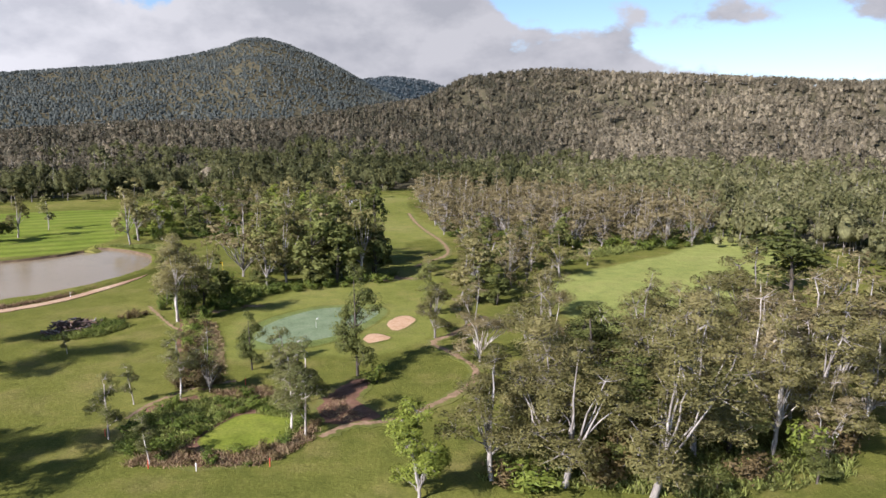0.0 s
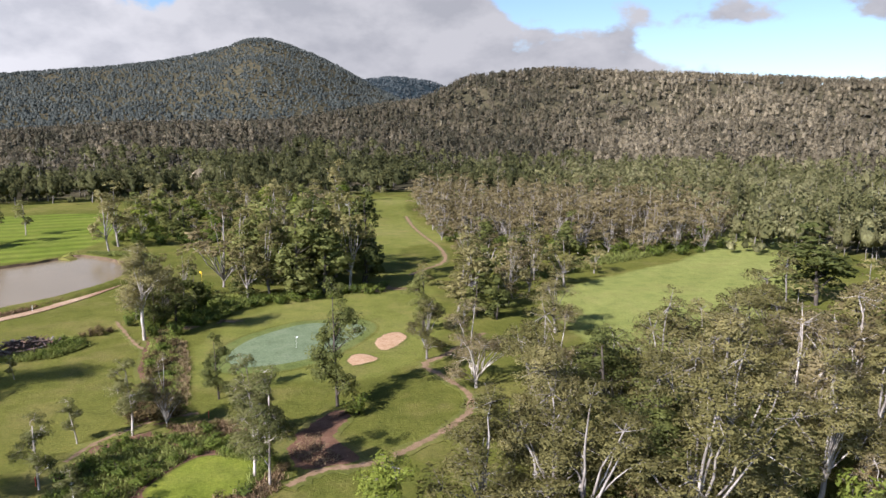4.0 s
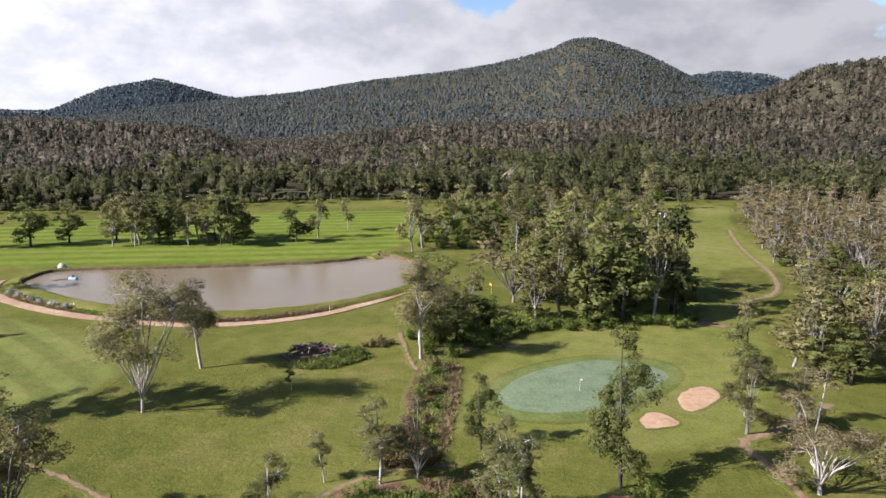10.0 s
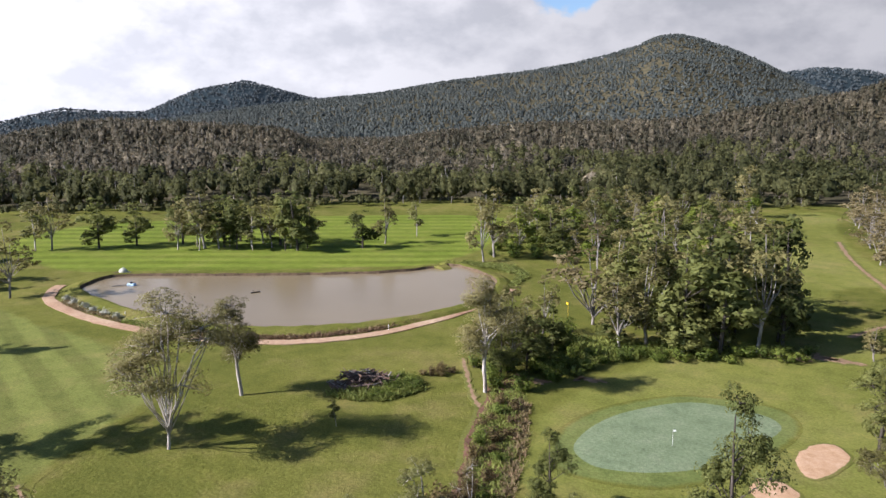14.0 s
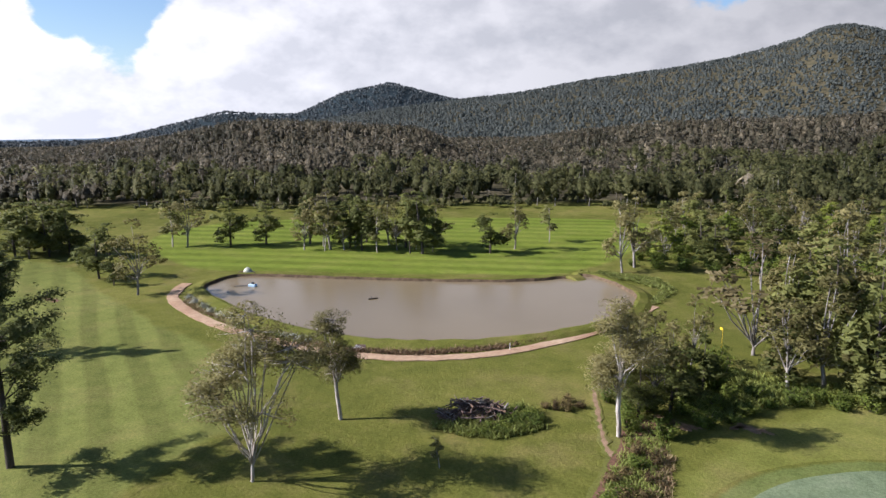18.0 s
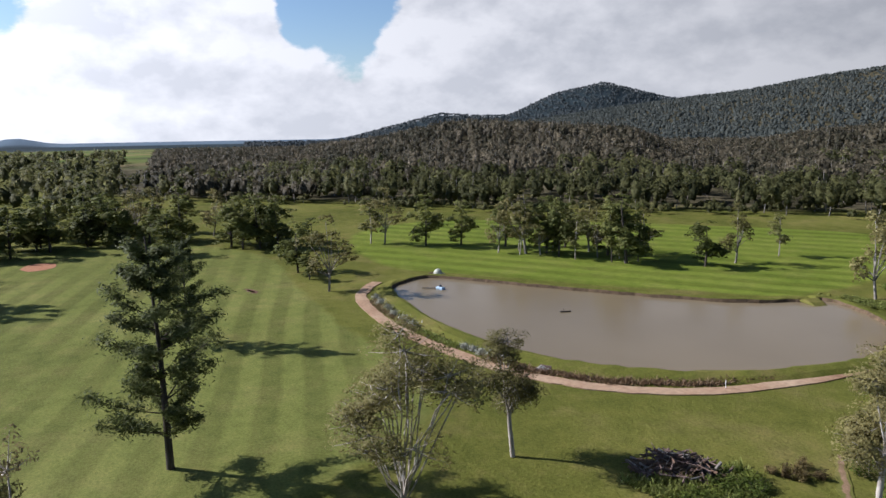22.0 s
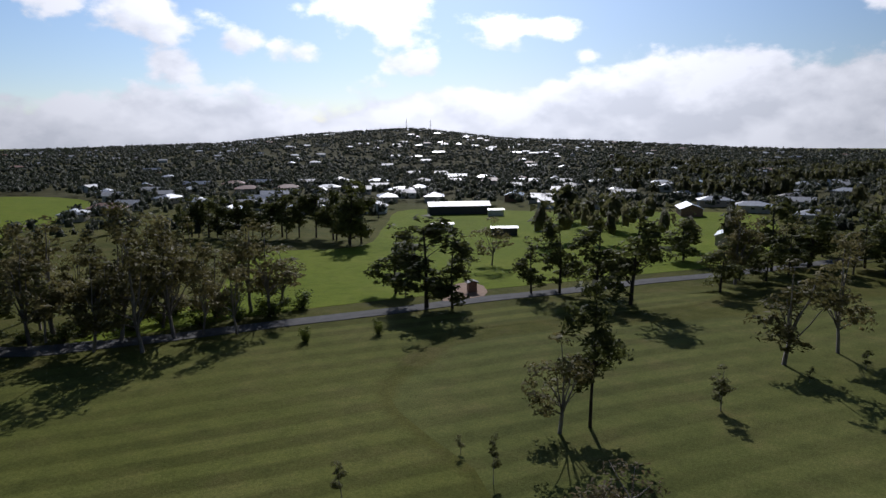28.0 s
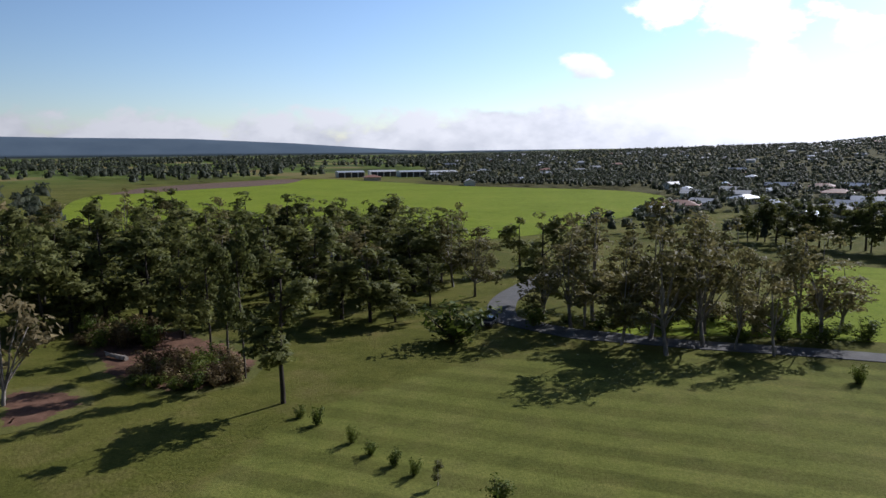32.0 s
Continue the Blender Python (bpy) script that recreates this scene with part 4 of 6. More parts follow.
def make_tree(kind, seed, fine):
    """Trunk and crown of a tree ten metres high and about five wide; the planting scales them. fine: small leaves, for trees near the flight."""
    rng = random.Random(seed * 31 + len(kind) * 7 + ord(kind[0]))
    paths = []
    if kind in GROWTH:
        fork, base, R, count, lobe, many, per, size, bole, straight = GROWTH[kind]
        stem = limb(rng, Vector((0, 0, -0.15)), around(rng, rng.uniform(0.5, 2) if straight else rng.uniform(1, 7)), (8.6 if straight else fork) + 0.15, bole, 0.04 if straight else bole * 0.72, 0.035 if straight else 0.1, 8 if straight else 4, 0.08)
        paths.append(stem)
        clumps = []
        for i, (c, r) in enumerate(crown_lobes(rng, count, base, R, lobe)):
            at = min(stem, key=lambda q: abs(q[0].z - c.z))[0]
            c = c + Vector((at.x, at.y, 0))
            if straight:
                want = max(fork * 0.7, c.z - 0.3 - 0.55 * math.hypot(c.x, c.y))
                start = min(stem, key=lambda q: abs(q[0].z - want))
                paths.append(bough(rng, start[0].copy(), c, min(0.07, start[1] * 0.7), 0.02, 0.05, 6 if fine else 3))
            else:
                start = stem[-1 - i % 2]
                paths.append(bough(rng, start[0].copy(), c, bole * rng.uniform(0.36, 0.55), 0.025, 0.1, 6 if fine else 4))
            for j in range(many if fine else int(many * 0.75)):
                z, a = rng.uniform(-0.75, 1.0), rng.uniform(0, 6.283)
                way = Vector((math.sqrt(1 - z * z) * math.cos(a), math.sqrt(1 - z * z) * math.sin(a), z * STRETCH.get(kind, 1.3)))
                p = c + way * r * rng.uniform(0.5, 0.95)
                if fine:
                    paths.append([(c.copy(), 0.028), (c.lerp(p, 0.6) + Vector((0, 0, -0.06)), 0.018), (p + (p - c) * 0.25, 0.006)])
                clumps.append((p, r * rng.uniform(0.34, 0.56), (way + Vector((p.x, p.y, 0)) * (0.5 / R)).normalized()))
        slim, droop = (0.62, 0.1) if kind in ("golden", "dense") else (0.5, 0.5)
        if fine:
            size, per = size * 0.7, per * (1.75 if kind != "dense" else 1.3)
        else:
            size, per = size * 1.95, per * 0.27
        q, f, nm = sprays(rng, clumps, size, slim, droop, per)
    else:
        clumps = []
        if kind == "pine":
            stem = limb(rng, Vector((0, 0, -0.15)), UP, 10.1, 0.16, 0.02, 0.02, 10, 0.05)
            paths.append(stem)
            z, turn = 1.5, 0.0
            while z < 9.8:
                reach = 2.6 * (1 - (z / 10.7) ** 2.6) * (0.72 + 0.28 * min(1, z / 3.5)) + 0.1
                for i in range(4):
                    L = reach * rng.uniform(0.45, 1.2)
                    at = stem[min(10, int(z))][0]
                    br = limb(rng, Vector((at.x, at.y, z + rng.uniform(-0.2, 0.2))), around(rng, rng.uniform(58, 82), turn + i * 1.571 + rng.uniform(-0.35, 0.35)), L, 0.04, 0.01, 0.1, 5, 0.1)
                    paths.append(br)
                    for q, _ in br[2:]:
                        clumps.append((q + Vector((0, 0, 0.05)), 0.13 + 0.11 * L ** 0.7, 0.6))
                        clumps.append((q + Vector((rng.gauss(0, 0.2), rng.gauss(0, 0.2), 0.02)), 0.14 + 0.09 * L ** 0.7, 0.5))
                z += rng.uniform(0.5, 0.95); turn += 0.9
            size, slim, droop, per = 0.15, 0.42, -0.3, 130
            if not fine:
                size, per = size * 1.7, per * 0.36
        else:   # bush
            for i in range(9):
                st = limb(rng, Vector((rng.uniform(-0.6, 0.6), rng.uniform(-0.6, 0.6), -0.1)), around(rng, rng.uniform(5, 45), i * 0.7), rng.uniform(5, 8.5), 0.16, 0.05, 0.2, 4, 0.1)
                paths.append(st)
                for q, _ in st[1:]:
                    clumps.append((q, rng.uniform(1.2, 2.0), 1.0))
            size, slim, droop, per = 0.95, 0.55, 0.0, 17
        q, f, nm = leaves(rng, [((c.x, c.y, c.z), r, s) for c, r, s in clumps], size, slim, droop, per)
    verts, faces = tubes([p for p in paths if p[0][1] > 0.05], 5 if fine else 4)
    v2, f2 = tubes([p for p in paths if p[0][1] <= 0.05], 3)
    faces = faces + [tuple(i + len(verts) for i in f3) for f3 in f2]
    verts = verts + v2
    leafy = dict(gum=L_GUM, white_gum=L_GUM, brown=L_BROWN, slim=L_SLIM, golden=L_GOLD, spread=L_GUM, dense=L_DENSE, pine=L_PINE, tall=L_DENSE, bush=L_BUSH, scrub=L_SCRUB)[kind]
    bark = dict(gum=B_GREY, white_gum=B_WHITE, brown=B_WHITE, slim=B_WHITE, golden=B_GREY, spread=B_WHITE, dense=B_DARK, pine=B_DARK, tall=B_DARK, bush=B_DARK, scrub=B_DARK)[kind]
    if kind == "brown" and not fine:
        bark = B_GREY
    trunk_me = mesh_of(kind + "_trunk", [tuple(v) for v in verts], faces, bark, True)
    crown_me = quick_mesh(kind + "_crown", q, f, leafy, None, nm)
    spread_w = np.percentile(np.hypot(q[:, 0], q[:, 1]), 96) * 2
    return trunk_me, crown_me, spread_w, float(np.percentile(q[:, 2], 99.5))


KINDS = dict(
    gum=("gum_tree", "grey-barked gum tree with an airy olive-green crown", "tree", 4),
    white_gum=("gum_tree", "tall white-trunked gum tree with a high olive crown", "tree", 1),
    brown=("gum_tree", "dry gum tree with pale limbs and brownish-olive leaves", "tree", 4),
    slim=("young_gum_tree", "slim young gum tree with a pale stem on the grass", "tree", 3),
    golden=("wattle_tree", "rounded tree with bright yellow-green leaves", "tree", 2),
    spread=("gum_tree", "many-stemmed gum tree with forking white limbs", "tree", 3),
    dense=("broadleaf_tree", "full dark green tree with a dark trunk", "tree", 5),
    pine=("pine_tree", "tall dark green pine with tiers of branches", "tree", 2),
    tall=("pine_tree", "tall slender pine with a long bare dark trunk", "tree", 3),
    bush=("bush", "small leafy green bush on the grass", "bush", 3),
    scrub=("scrub", "low rust-brown scrub over damp ground", "bush", 3))
MODELS = {}


def plant(kind, x, y, h, w, z=0.0):
    name, label, cat, count = KINDS[kind]
    fine = math.hypot(x + 12, y - 58) < 72 or kind == "pine"
    if (kind, fine) not in MODELS:
        MODELS[kind, fine] = [make_tree(kind, s, fine) for s in range(count)]
    pick = random.Random(int(x * 7 + y * 13))
    trunk_me, crown_me, width, tall = pick.choice(MODELS[kind, fine])
    root = tagged(new(name), label, cat)
    sz = h / tall
    sx = min(max(w * (1.3 if kind == "slim" else 1.1) / width, sz * 0.6), sz * 1.8)
    root.location, root.rotation_euler[2], root.scale = (x, y, z), pick.uniform(0, 6.28), (sx, sx, sz)
    if kind in ("bush", "scrub"):
        tagged(new("stem", trunk_me), kind="stuff").parent = root
    else:
        new("trunk", trunk_me).parent = root
    new("crown", crown_me).parent = root
    return root


# single trees of the golf course
plant("slim", -30.8, 81.1, 8.4, 3.7)
plant("slim", -14.0, 70.9, 10.5, 3.6)
plant("slim", -18.2, 80.5, 9.2, 3.5)
plant("slim", -34.2, 69.8, 7.2, 3.5)
plant("slim", -35.6, 79.2, 4.9, 3.0)
plant("slim", -27.7, 64.2, 5.1, 2.4)
plant("slim", -116.3, 209.8, 9.9, 5.2)
plant("slim", -187.2, 140.0, 12.7, 6.0)
plant("slim", -52.5, 96.9, 3.1, 1.6)
plant("slim", -131.7, 40.4, 3.0, 1.7)
plant("slim", -104.9, 33.7, 3.3, 2.1)
plant("slim", -121.3, 37.2, 2.1, 1.2)
plant("slim", -119.5, -35.8, 6.1, 4.4)
plant("slim", -104.8, 33.7, 5.3, 2.6)
plant("slim", -74.5, 27.5, 4.5, 1.1)
plant("slim", -76.9, 21.1, 1.9, 0.8)
plant("slim", -63.5, 20.4, 3.5, 1.3)
plant("slim", -38.0, 3.4, 2.5, 1.5)
plant("brown", -28.1, 83.4, 8.2, 3.8)
plant("brown", 5.7, 96.3, 11.4, 10.3)
plant("brown", 16.9, 96.8, 9.8, 10.4)
plant("brown", 34.7, 74.7, 16.5, 11.3)
plant("brown", 46.2, 85.2, 16.4, 12.7)
plant("brown", 54.6, 87.4, 15.4, 13.1)
plant("brown", 65.0, 110.0, 14.5, 13.5)
plant("brown", -42.2, 149.6, 17.0, 12.5)
plant("brown", -28.2, 169.8, 17.0, 10.6)
plant("brown", 11.5, -16.0, 23.5, 10.8)
plant("dense", -25.0, 91.5, 7.9, 3.9)
plant("gum", -43.8, 122.9, 11.6, 5.9)
plant("dense", -1.7, 120.9, 9.6, 5.6)
plant("dense", 29.9, 69.0, 9.6, 9.3)
plant("dense", 71.0, 141.1, 15.5, 13.7)
plant("dense", 9.0, 147.4, 9.6, 8.3)
plant("dense", 10.5, 128.4, 7.4, 6.3)
plant("dense", -21.4, 144.2, 17.7, 9.8)
plant("gum", -17.0, 148.0, 18.7, 10.0)
plant("dense", -26.3, 143.3, 18.3, 9.5)
plant("dense", -14.2, 152.7, 19.2, 8.4)
plant("gum", -31.3, 142.4, 14.6, 8.8)
plant("dense", -26.7, 157.5, 17.0, 11.1)
plant("gum", -21.5, 160.1, 18.4, 11.1)
plant("dense", -33.6, 154.0, 16.5, 10.6)
plant("dense", -17.5, 168.3, 16.7, 9.1)
plant("dense", -84.0, 224.2, 7.5, 8.1)
plant("dense", -176.1, 150.3, 13.4, 8.9)
plant("dense", -171.5, 158.2, 11.6, 7.5)
plant("dense", -163.0, 166.2, 13.1, 8.2)
plant("dense", -150.0, 168.9, 13.7, 9.4)
plant("dense", -153.3, 177.6, 12.8, 9.0)
plant("dense", -139.5, 178.8, 13.7, 9.3)
plant("dense", -129.9, 175.1, 15.3, 10.9)
plant("dense", -117.8, 186.4, 9.8, 8.1)
plant("dense", -162.3, 110.8, 10.8, 9.6)
plant("dense", -153.6, 110.1, 6.0, 5.7)
plant("dense", -205.9, 111.0, 12.9, 12.9)
plant("dense", -207.1, 115.5, 13.2, 11.8)
plant("dense", -203.8, 118.6, 12.5, 10.3)
plant("dense", -203.7, 107.7, 11.3, 9.9)
plant("dense", -219.1, 49.8, 13.6, 9.1)
plant("dense", -218.0, 53.5, 12.8, 7.5)
plant("dense", -216.8, 58.0, 12.8, 9.0)
plant("dense", -225.2, 63.9, 12.6, 9.5)
plant("dense", -252.7, 73.7, 10.8, 9.0)
plant("dense", -227.1, 76.5, 11.3, 9.7)
plant("dense", -220.0, 82.3, 12.6, 9.4)
plant("dense", -223.1, 90.6, 11.3, 9.6)
plant("dense", -198.0, 109.0, 12.3, 8.7)
plant("dense", -196.8, 113.2, 13.0, 8.6)
plant("dense", -195.7, 117.4, 11.5, 8.6)
plant("dense", -185.6, 122.9, 8.3, 6.9)
plant("dense", -143.1, -1.0, 17.9, 11.3)
plant("dense", -142.1, -16.1, 15.0, 8.8)
plant("dense", -147.0, -11.0, 14.9, 9.9)
plant("dense", -115.9, -25.9, 16.3, 17.3)
plant("dense", -119.1, -22.6, 12.8, 9.1)
plant("dense", -119.9, -39.2, 13.4, 10.0)
plant("dense", -138.3, -20.1, 11.1, 6.6)
plant("dense", -195.7, -18.1, 9.9, 7.0)
plant("dense", -194.6, 3.6, 16.6, 10.2)
plant("dense", -204.0, 8.2, 14.3, 10.4)
plant("dense", -212.7, 17.4, 13.0, 11.7)
plant("dense", -193.5, -17.2, 10.3, 8.8)
plant("dense", -182.2, 7.4, 9.3, 10.6)
plant("dense", -208.3, 7.3, 10.7, 12.2)
plant("dense", -227.0, 20.1, 12.3, 13.1)
plant("dense", -222.9, 27.6, 11.1, 9.5)
plant("dense", -222.3, 50.9, 11.5, 9.2)
plant("dense", -229.0, 58.0, 10.9, 9.4)
plant("dense", -230.3, 64.0, 11.7, 9.3)
plant("dense", -232.7, 75.9, 10.8, 10.8)
plant("dense", -233.9, 81.7, 12.3, 10.8)
plant("dense", -200.7, 91.4, 10.2, 8.9)
plant("dense", -213.5, 115.4, 10.5, 9.2)
plant("gum", -62.4, -53.7, 18.5, 11.1)
plant("gum", -68.7, -43.1, 21.0, 11.8)
plant("dense", -55.7, -66.6, 16.5, 9.2)
plant("gum", -63.8, -40.1, 14.9, 9.0)
plant("gum", -76.4, -46.2, 18.2, 9.5)
plant("dense", -54.9, -102.4, 12.5, 9.1)
plant("dense", 1.6, -44.5, 18.1, 8.2)
plant("dense", 18.6, -55.6, 18.0, 10.4)
plant("dense", 14.6, -59.5, 18.6, 9.3)
plant("dense", -25.7, -54.6, 12.3, 10.3)
plant("dense", -29.9, -54.5, 10.4, 8.9)
plant("dense", -20.7, -56.6, 13.0, 9.0)
plant("dense", 23.4, -55.7, 14.3, 9.0)
plant("dense", 29.0, -52.0, 16.6, 10.1)
plant("dense", 23.1, -45.0, 17.3, 8.7)
plant("dense", -14.3, -67.7, 15.6, 10.4)
plant("dense", -19.9, -89.7, 14.6, 12.1)
plant("dense", -31.2, -83.1, 16.2, 11.6)
plant("dense", -36.9, -89.1, 13.3, 10.8)
plant("dense", -5.9, -67.9, 16.7, 9.9)
plant("dense", 1.9, -73.1, 16.3, 10.3)
plant("dense", 13.8, -78.8, 16.9, 10.7)
plant("dense", 28.3, -91.3, 16.0, 11.7)
plant("dense", 38.3, -91.6, 17.2, 11.7)
plant("dense", 57.4, -92.3, 17.3, 11.8)
plant("dense", 16.8, -105.1, 16.0, 11.4)
plant("dense", -3.1, -112.5, 16.7, 11.8)
plant("dense", -22.7, -111.7, 15.9, 11.7)
plant("dense", -130.4, -152.0, 13.5, 8.1)
plant("dense", -134.1, -147.9, 12.6, 8.1)
plant("dense", -136.6, -141.3, 12.8, 8.0)
plant("dense", -145.9, -135.1, 12.5, 8.1)
plant("dense", -157.4, -112.9, 15.5, 9.5)
plant("dense", -153.6, -99.3, 18.7, 11.4)
plant("dense", -10.7, 89.8, 14.8, 6.0)
plant("slim", -15.8, 72.6, 9.8, 4.2)
plant("slim", -17.2, 79.0, 8.4, 3.6)
plant("gum", -0.8, 107.0, 8.8, 5.8)
plant("gum", 4.0, 111.1, 7.7, 4.8)
plant("gum", 4.0, 133.0, 9.8, 9.0)
plant("gum", 6.9, 132.1, 11.8, 8.1)
plant("gum", 5.1, 62.4, 12.7, 9.0)
plant("gum", 18.8, 68.6, 14.3, 9.3)
plant("gum", 10.2, 73.9, 12.8, 9.3)
plant("gum", 30.1, 77.6, 14.6, 11.7)
plant("gum", 32.4, 92.8, 12.5, 11.5)
plant("gum", 44.6, 98.1, 17.1, 12.1)
plant("gum", 69.7, 123.8, 12.2, 13.1)
plant("gum", 19.8, 84.2, 11.5, 10.5)
plant("gum", 14.5, 142.5, 11.6, 6.9)
plant("gum", 20.6, 160.0, 10.4, 7.7)
plant("gum", 26.1, 154.2, 10.1, 8.7)
plant("gum", 35.0, 167.7, 6.8, 6.7)
plant("gum", 19.3, 121.0, 10.0, 8.9)
plant("gum", -2.5, 152.2, 5.0, 4.9)
plant("gum", -34.4, 139.2, 11.5, 7.8)
plant("gum", -34.3, 164.4, 20.3, 10.4)
plant("gum", -41.9, 162.9, 14.4, 9.5)
plant("gum", -42.8, 302.0, 17.7, 10.1)
plant("gum", -82.8, 193.3, 16.9, 10.6)
plant("gum", -82.3, 186.9, 15.4, 7.5)
plant("gum", -152.4, 164.5, 15.3, 10.7)
plant("gum", -145.7, 178.7, 12.5, 8.8)
plant("gum", -136.0, 187.8, 11.0, 8.1)
plant("gum", -116.6, 194.8, 13.3, 7.0)
plant("gum", -184.4, 142.6, 14.9, 9.7)
plant("gum", -141.8, 109.5, 14.5, 9.1)
plant("white_gum", -68.1, 97.9, 12.1, 6.4)
plant("gum", -136.9, 35.5, 16.6, 8.2)
plant("gum", -126.4, 32.2, 14.2, 9.7)
plant("gum", -87.4, 24.9, 10.5, 7.2)
plant("gum", -156.9, -47.3, 11.6, 8.8)
plant("gum", -176.3, 3.3, 15.3, 8.3)
plant("gum", -174.2, 4.3, 15.3, 8.9)
plant("gum", -58.1, -50.1, 16.2, 9.9)
plant("gum", -68.6, -34.4, 17.9, 10.1)
plant("gum", -75.0, -38.5, 17.4, 9.7)
plant("gum", -78.9, -37.0, 14.4, 6.3)
plant("gum", -83.1, -34.1, 13.2, 6.2)
plant("gum", -92.2, -45.9, 16.4, 9.5)
plant("gum", -43.6, -74.4, 13.7, 10.3)
plant("gum", 48.5, -92.0, 17.3, 11.7)
plant("gum", -41.6, -129.4, 14.0, 5.3)
plant("bush", -8.1, 87.6, 2.5, 3.0)
plant("bush", -40.9, 133.5, 4.6, 3.4)
plant("bush", 8.5, 60.6, 2.9, 6.7)
plant("bush", 70.8, 203.7, 6.5, 6.5)
plant("bush", -149.9, 39.4, 2.4, 1.9)
plant("bush", -145.6, 44.0, 3.4, 2.1)
plant("bush", -153.3, 45.0, 3.1, 3.0)
plant("bush", -154.9, 47.2, 3.1, 3.1)
plant("bush", -169.0, 48.8, 2.9, 2.9)
plant("bush", -183.0, 51.6, 3.8, 3.7)
plant("bush", -189.6, 52.4, 3.9, 3.9)
plant("bush", -98.5, -18.1, 2.4, 1.9)
plant("bush", -87.8, -22.2, 2.2, 1.5)
plant("bush", -29.4, -5.5, 2.0, 1.4)
plant("bush", -25.2, -10.1, 2.0, 1.4)
plant("bush", -31.6, -2.8, 1.4, 1.5)
plant("bush", -34.0, -0.4, 1.7, 1.4)
plant("bush", -35.9, 1.5, 1.8, 1.4)
plant("bush", -43.1, 6.0, 1.9, 2.5)
plant("bush", -22.9, -12.2, 1.3, 1.3)
plant("bush", -88.4, -23.0, 2.2, 1.6)
plant("golden", -1.6, 58.6, 9.2, 5.5)
plant("bush", -39.7, -42.1, 6.3, 9.8)
plant("white_gum", -43.2, 114.1, 14.6, 7.0)
plant("gum", 11.8, 61.3, 14.1, 9.9)
plant("gum", 19.4, 59.6, 15.2, 11.7)
plant("gum", 38.8, 69.3, 14.3, 13.4)
plant("gum", 63.8, 98.9, 14.8, 12.2)
plant("spread", -63.5, 83.7, 16.5, 11.0)
plant("pine", -83.0, 69.9, 21.4, 10.2)
plant("pine", -122.4, 79.7, 15.5, 6.4)
plant("tall", -20.1, -16.7, 16.4, 8.3)
plant("tall", -168.1, 42.3, 18.8, 6.1)
plant("tall", -171.4, 43.9, 19.1, 6.3)
plant("tall", -173.8, 45.2, 18.3, 6.4)
plant("tall", -90.9, 26.2, 15.4, 6.5)
plant("tall", -13.3, -25.5, 19.2, 4.6)
plant("tall", -9.3, -31.5, 19.4, 4.9)
plant("tall", -5.7, -35.5, 18.2, 5.9)
plant("tall", -140.9, -136.6, 13.6, 8.0)
plant("tall", -150.2, -130.4, 15.2, 8.9)
plant("tall", -153.9, -126.4, 15.2, 8.9)
plant("tall", -157.6, -122.4, 16.0, 8.9)


def inside(x, y, poly):
    c, j = False, len(poly) - 1
    for i in range(len(poly)):
        (xi, yi), (xj, yj) = poly[i], poly[j]
        if (yi > y) != (yj > y) and x < (xj - xi) * (y - yi) / (yj - yi) + xi:
            c = not c
        j = i
    return c


def thicket(kind, poly, gap, h0, h1, w, seed):
    """Trees scattered at least gap metres apart inside a stretch of the plan."""
    rng, got = random.Random(seed), []
    xs, ys = [p[0] for p in poly], [p[1] for p in poly]
    for _ in range(4000):
        x, y = rng.uniform(min(xs), max(xs)), rng.uniform(min(ys), max(ys))
        if inside(x, y, poly) and all((x - a) ** 2 + (y - b) ** 2 > gap * gap for a, b in got):
            got.append((x, y))
            k = kind if isinstance(kind, str) else rng.choice(kind)
            plant(k, x, y, rng.uniform(h0, h1), w * rng.uniform(0.8, 1.2))


thicket("brown", [(0, 212), (14, 203), (36, 192), (70, 196), (98, 250), (90, 275), (53, 290), (-10, 300)], 5.8, 9, 15, 9.5, 2)
thicket(["gum", "gum", "gum", "dense"], [(5, 64), (27, 61), (36, 64), (38, 94), (28, 90), (11, 80)], 6.4, 11, 16, 9.5, 5)
thicket(["brown", "brown", "gum"], [(38, 66), (46, 72), (58, 86), (76, 112), (50, 102), (40, 95)], 6.4, 9, 14, 9.5, 55)
thicket(["bush", "scrub", "dense"], [(5, 61), (27, 58), (36, 62), (44, 72), (36, 78), (20, 72)], 4.2, 2.0, 5.5, 4.6, 6)
thicket(["dense", "dense", "tall", "gum"], [(26, -42), (14, -52), (0, -46), (-10, -62), (-24, -60), (-38, -64), (-44, -84), (-50, -112), (-22, -140), (30, -150), (70, -130), (60, -70)], 9.0, 8, 18, 10, 7)
thicket(["gum", "gum", "slim"], [(-52, -52), (-70, -47), (-100, -39), (-106, -46), (-84, -64), (-60, -74)], 7.6, 10, 17, 9, 17)
thicket("bush", [(-50, -52), (-70, -46), (-100, -38), (-104, -44), (-80, -60)], 5, 1.5, 4, 4, 18)
thicket(["dense", "gum"], [(-52, 130), (-45, 118), (-40, 120), (-41, 130), (-46, 138)], 4.0, 5, 10, 5, 8)
thicket("bush", [(-49, 121), (-43, 113), (-38, 117), (-41, 130), (-40, 134), (-46, 146), (-52, 137)], 3.0, 1.2, 3.0, 3.0, 9)
thicket("bush", [(-40, 122), (-39, 132), (-29, 140), (-10, 151), (-10, 147), (-31, 134), (-37, 122)], 2.6, 1.0, 2.4, 3.0, 10)
thicket(["gum", "dense", "brown"], [(4, 128), (12, 126), (20, 150), (26, 172), (36, 186), (14, 196), (6, 190), (8, 160)], 7.5, 7, 12, 7, 11)
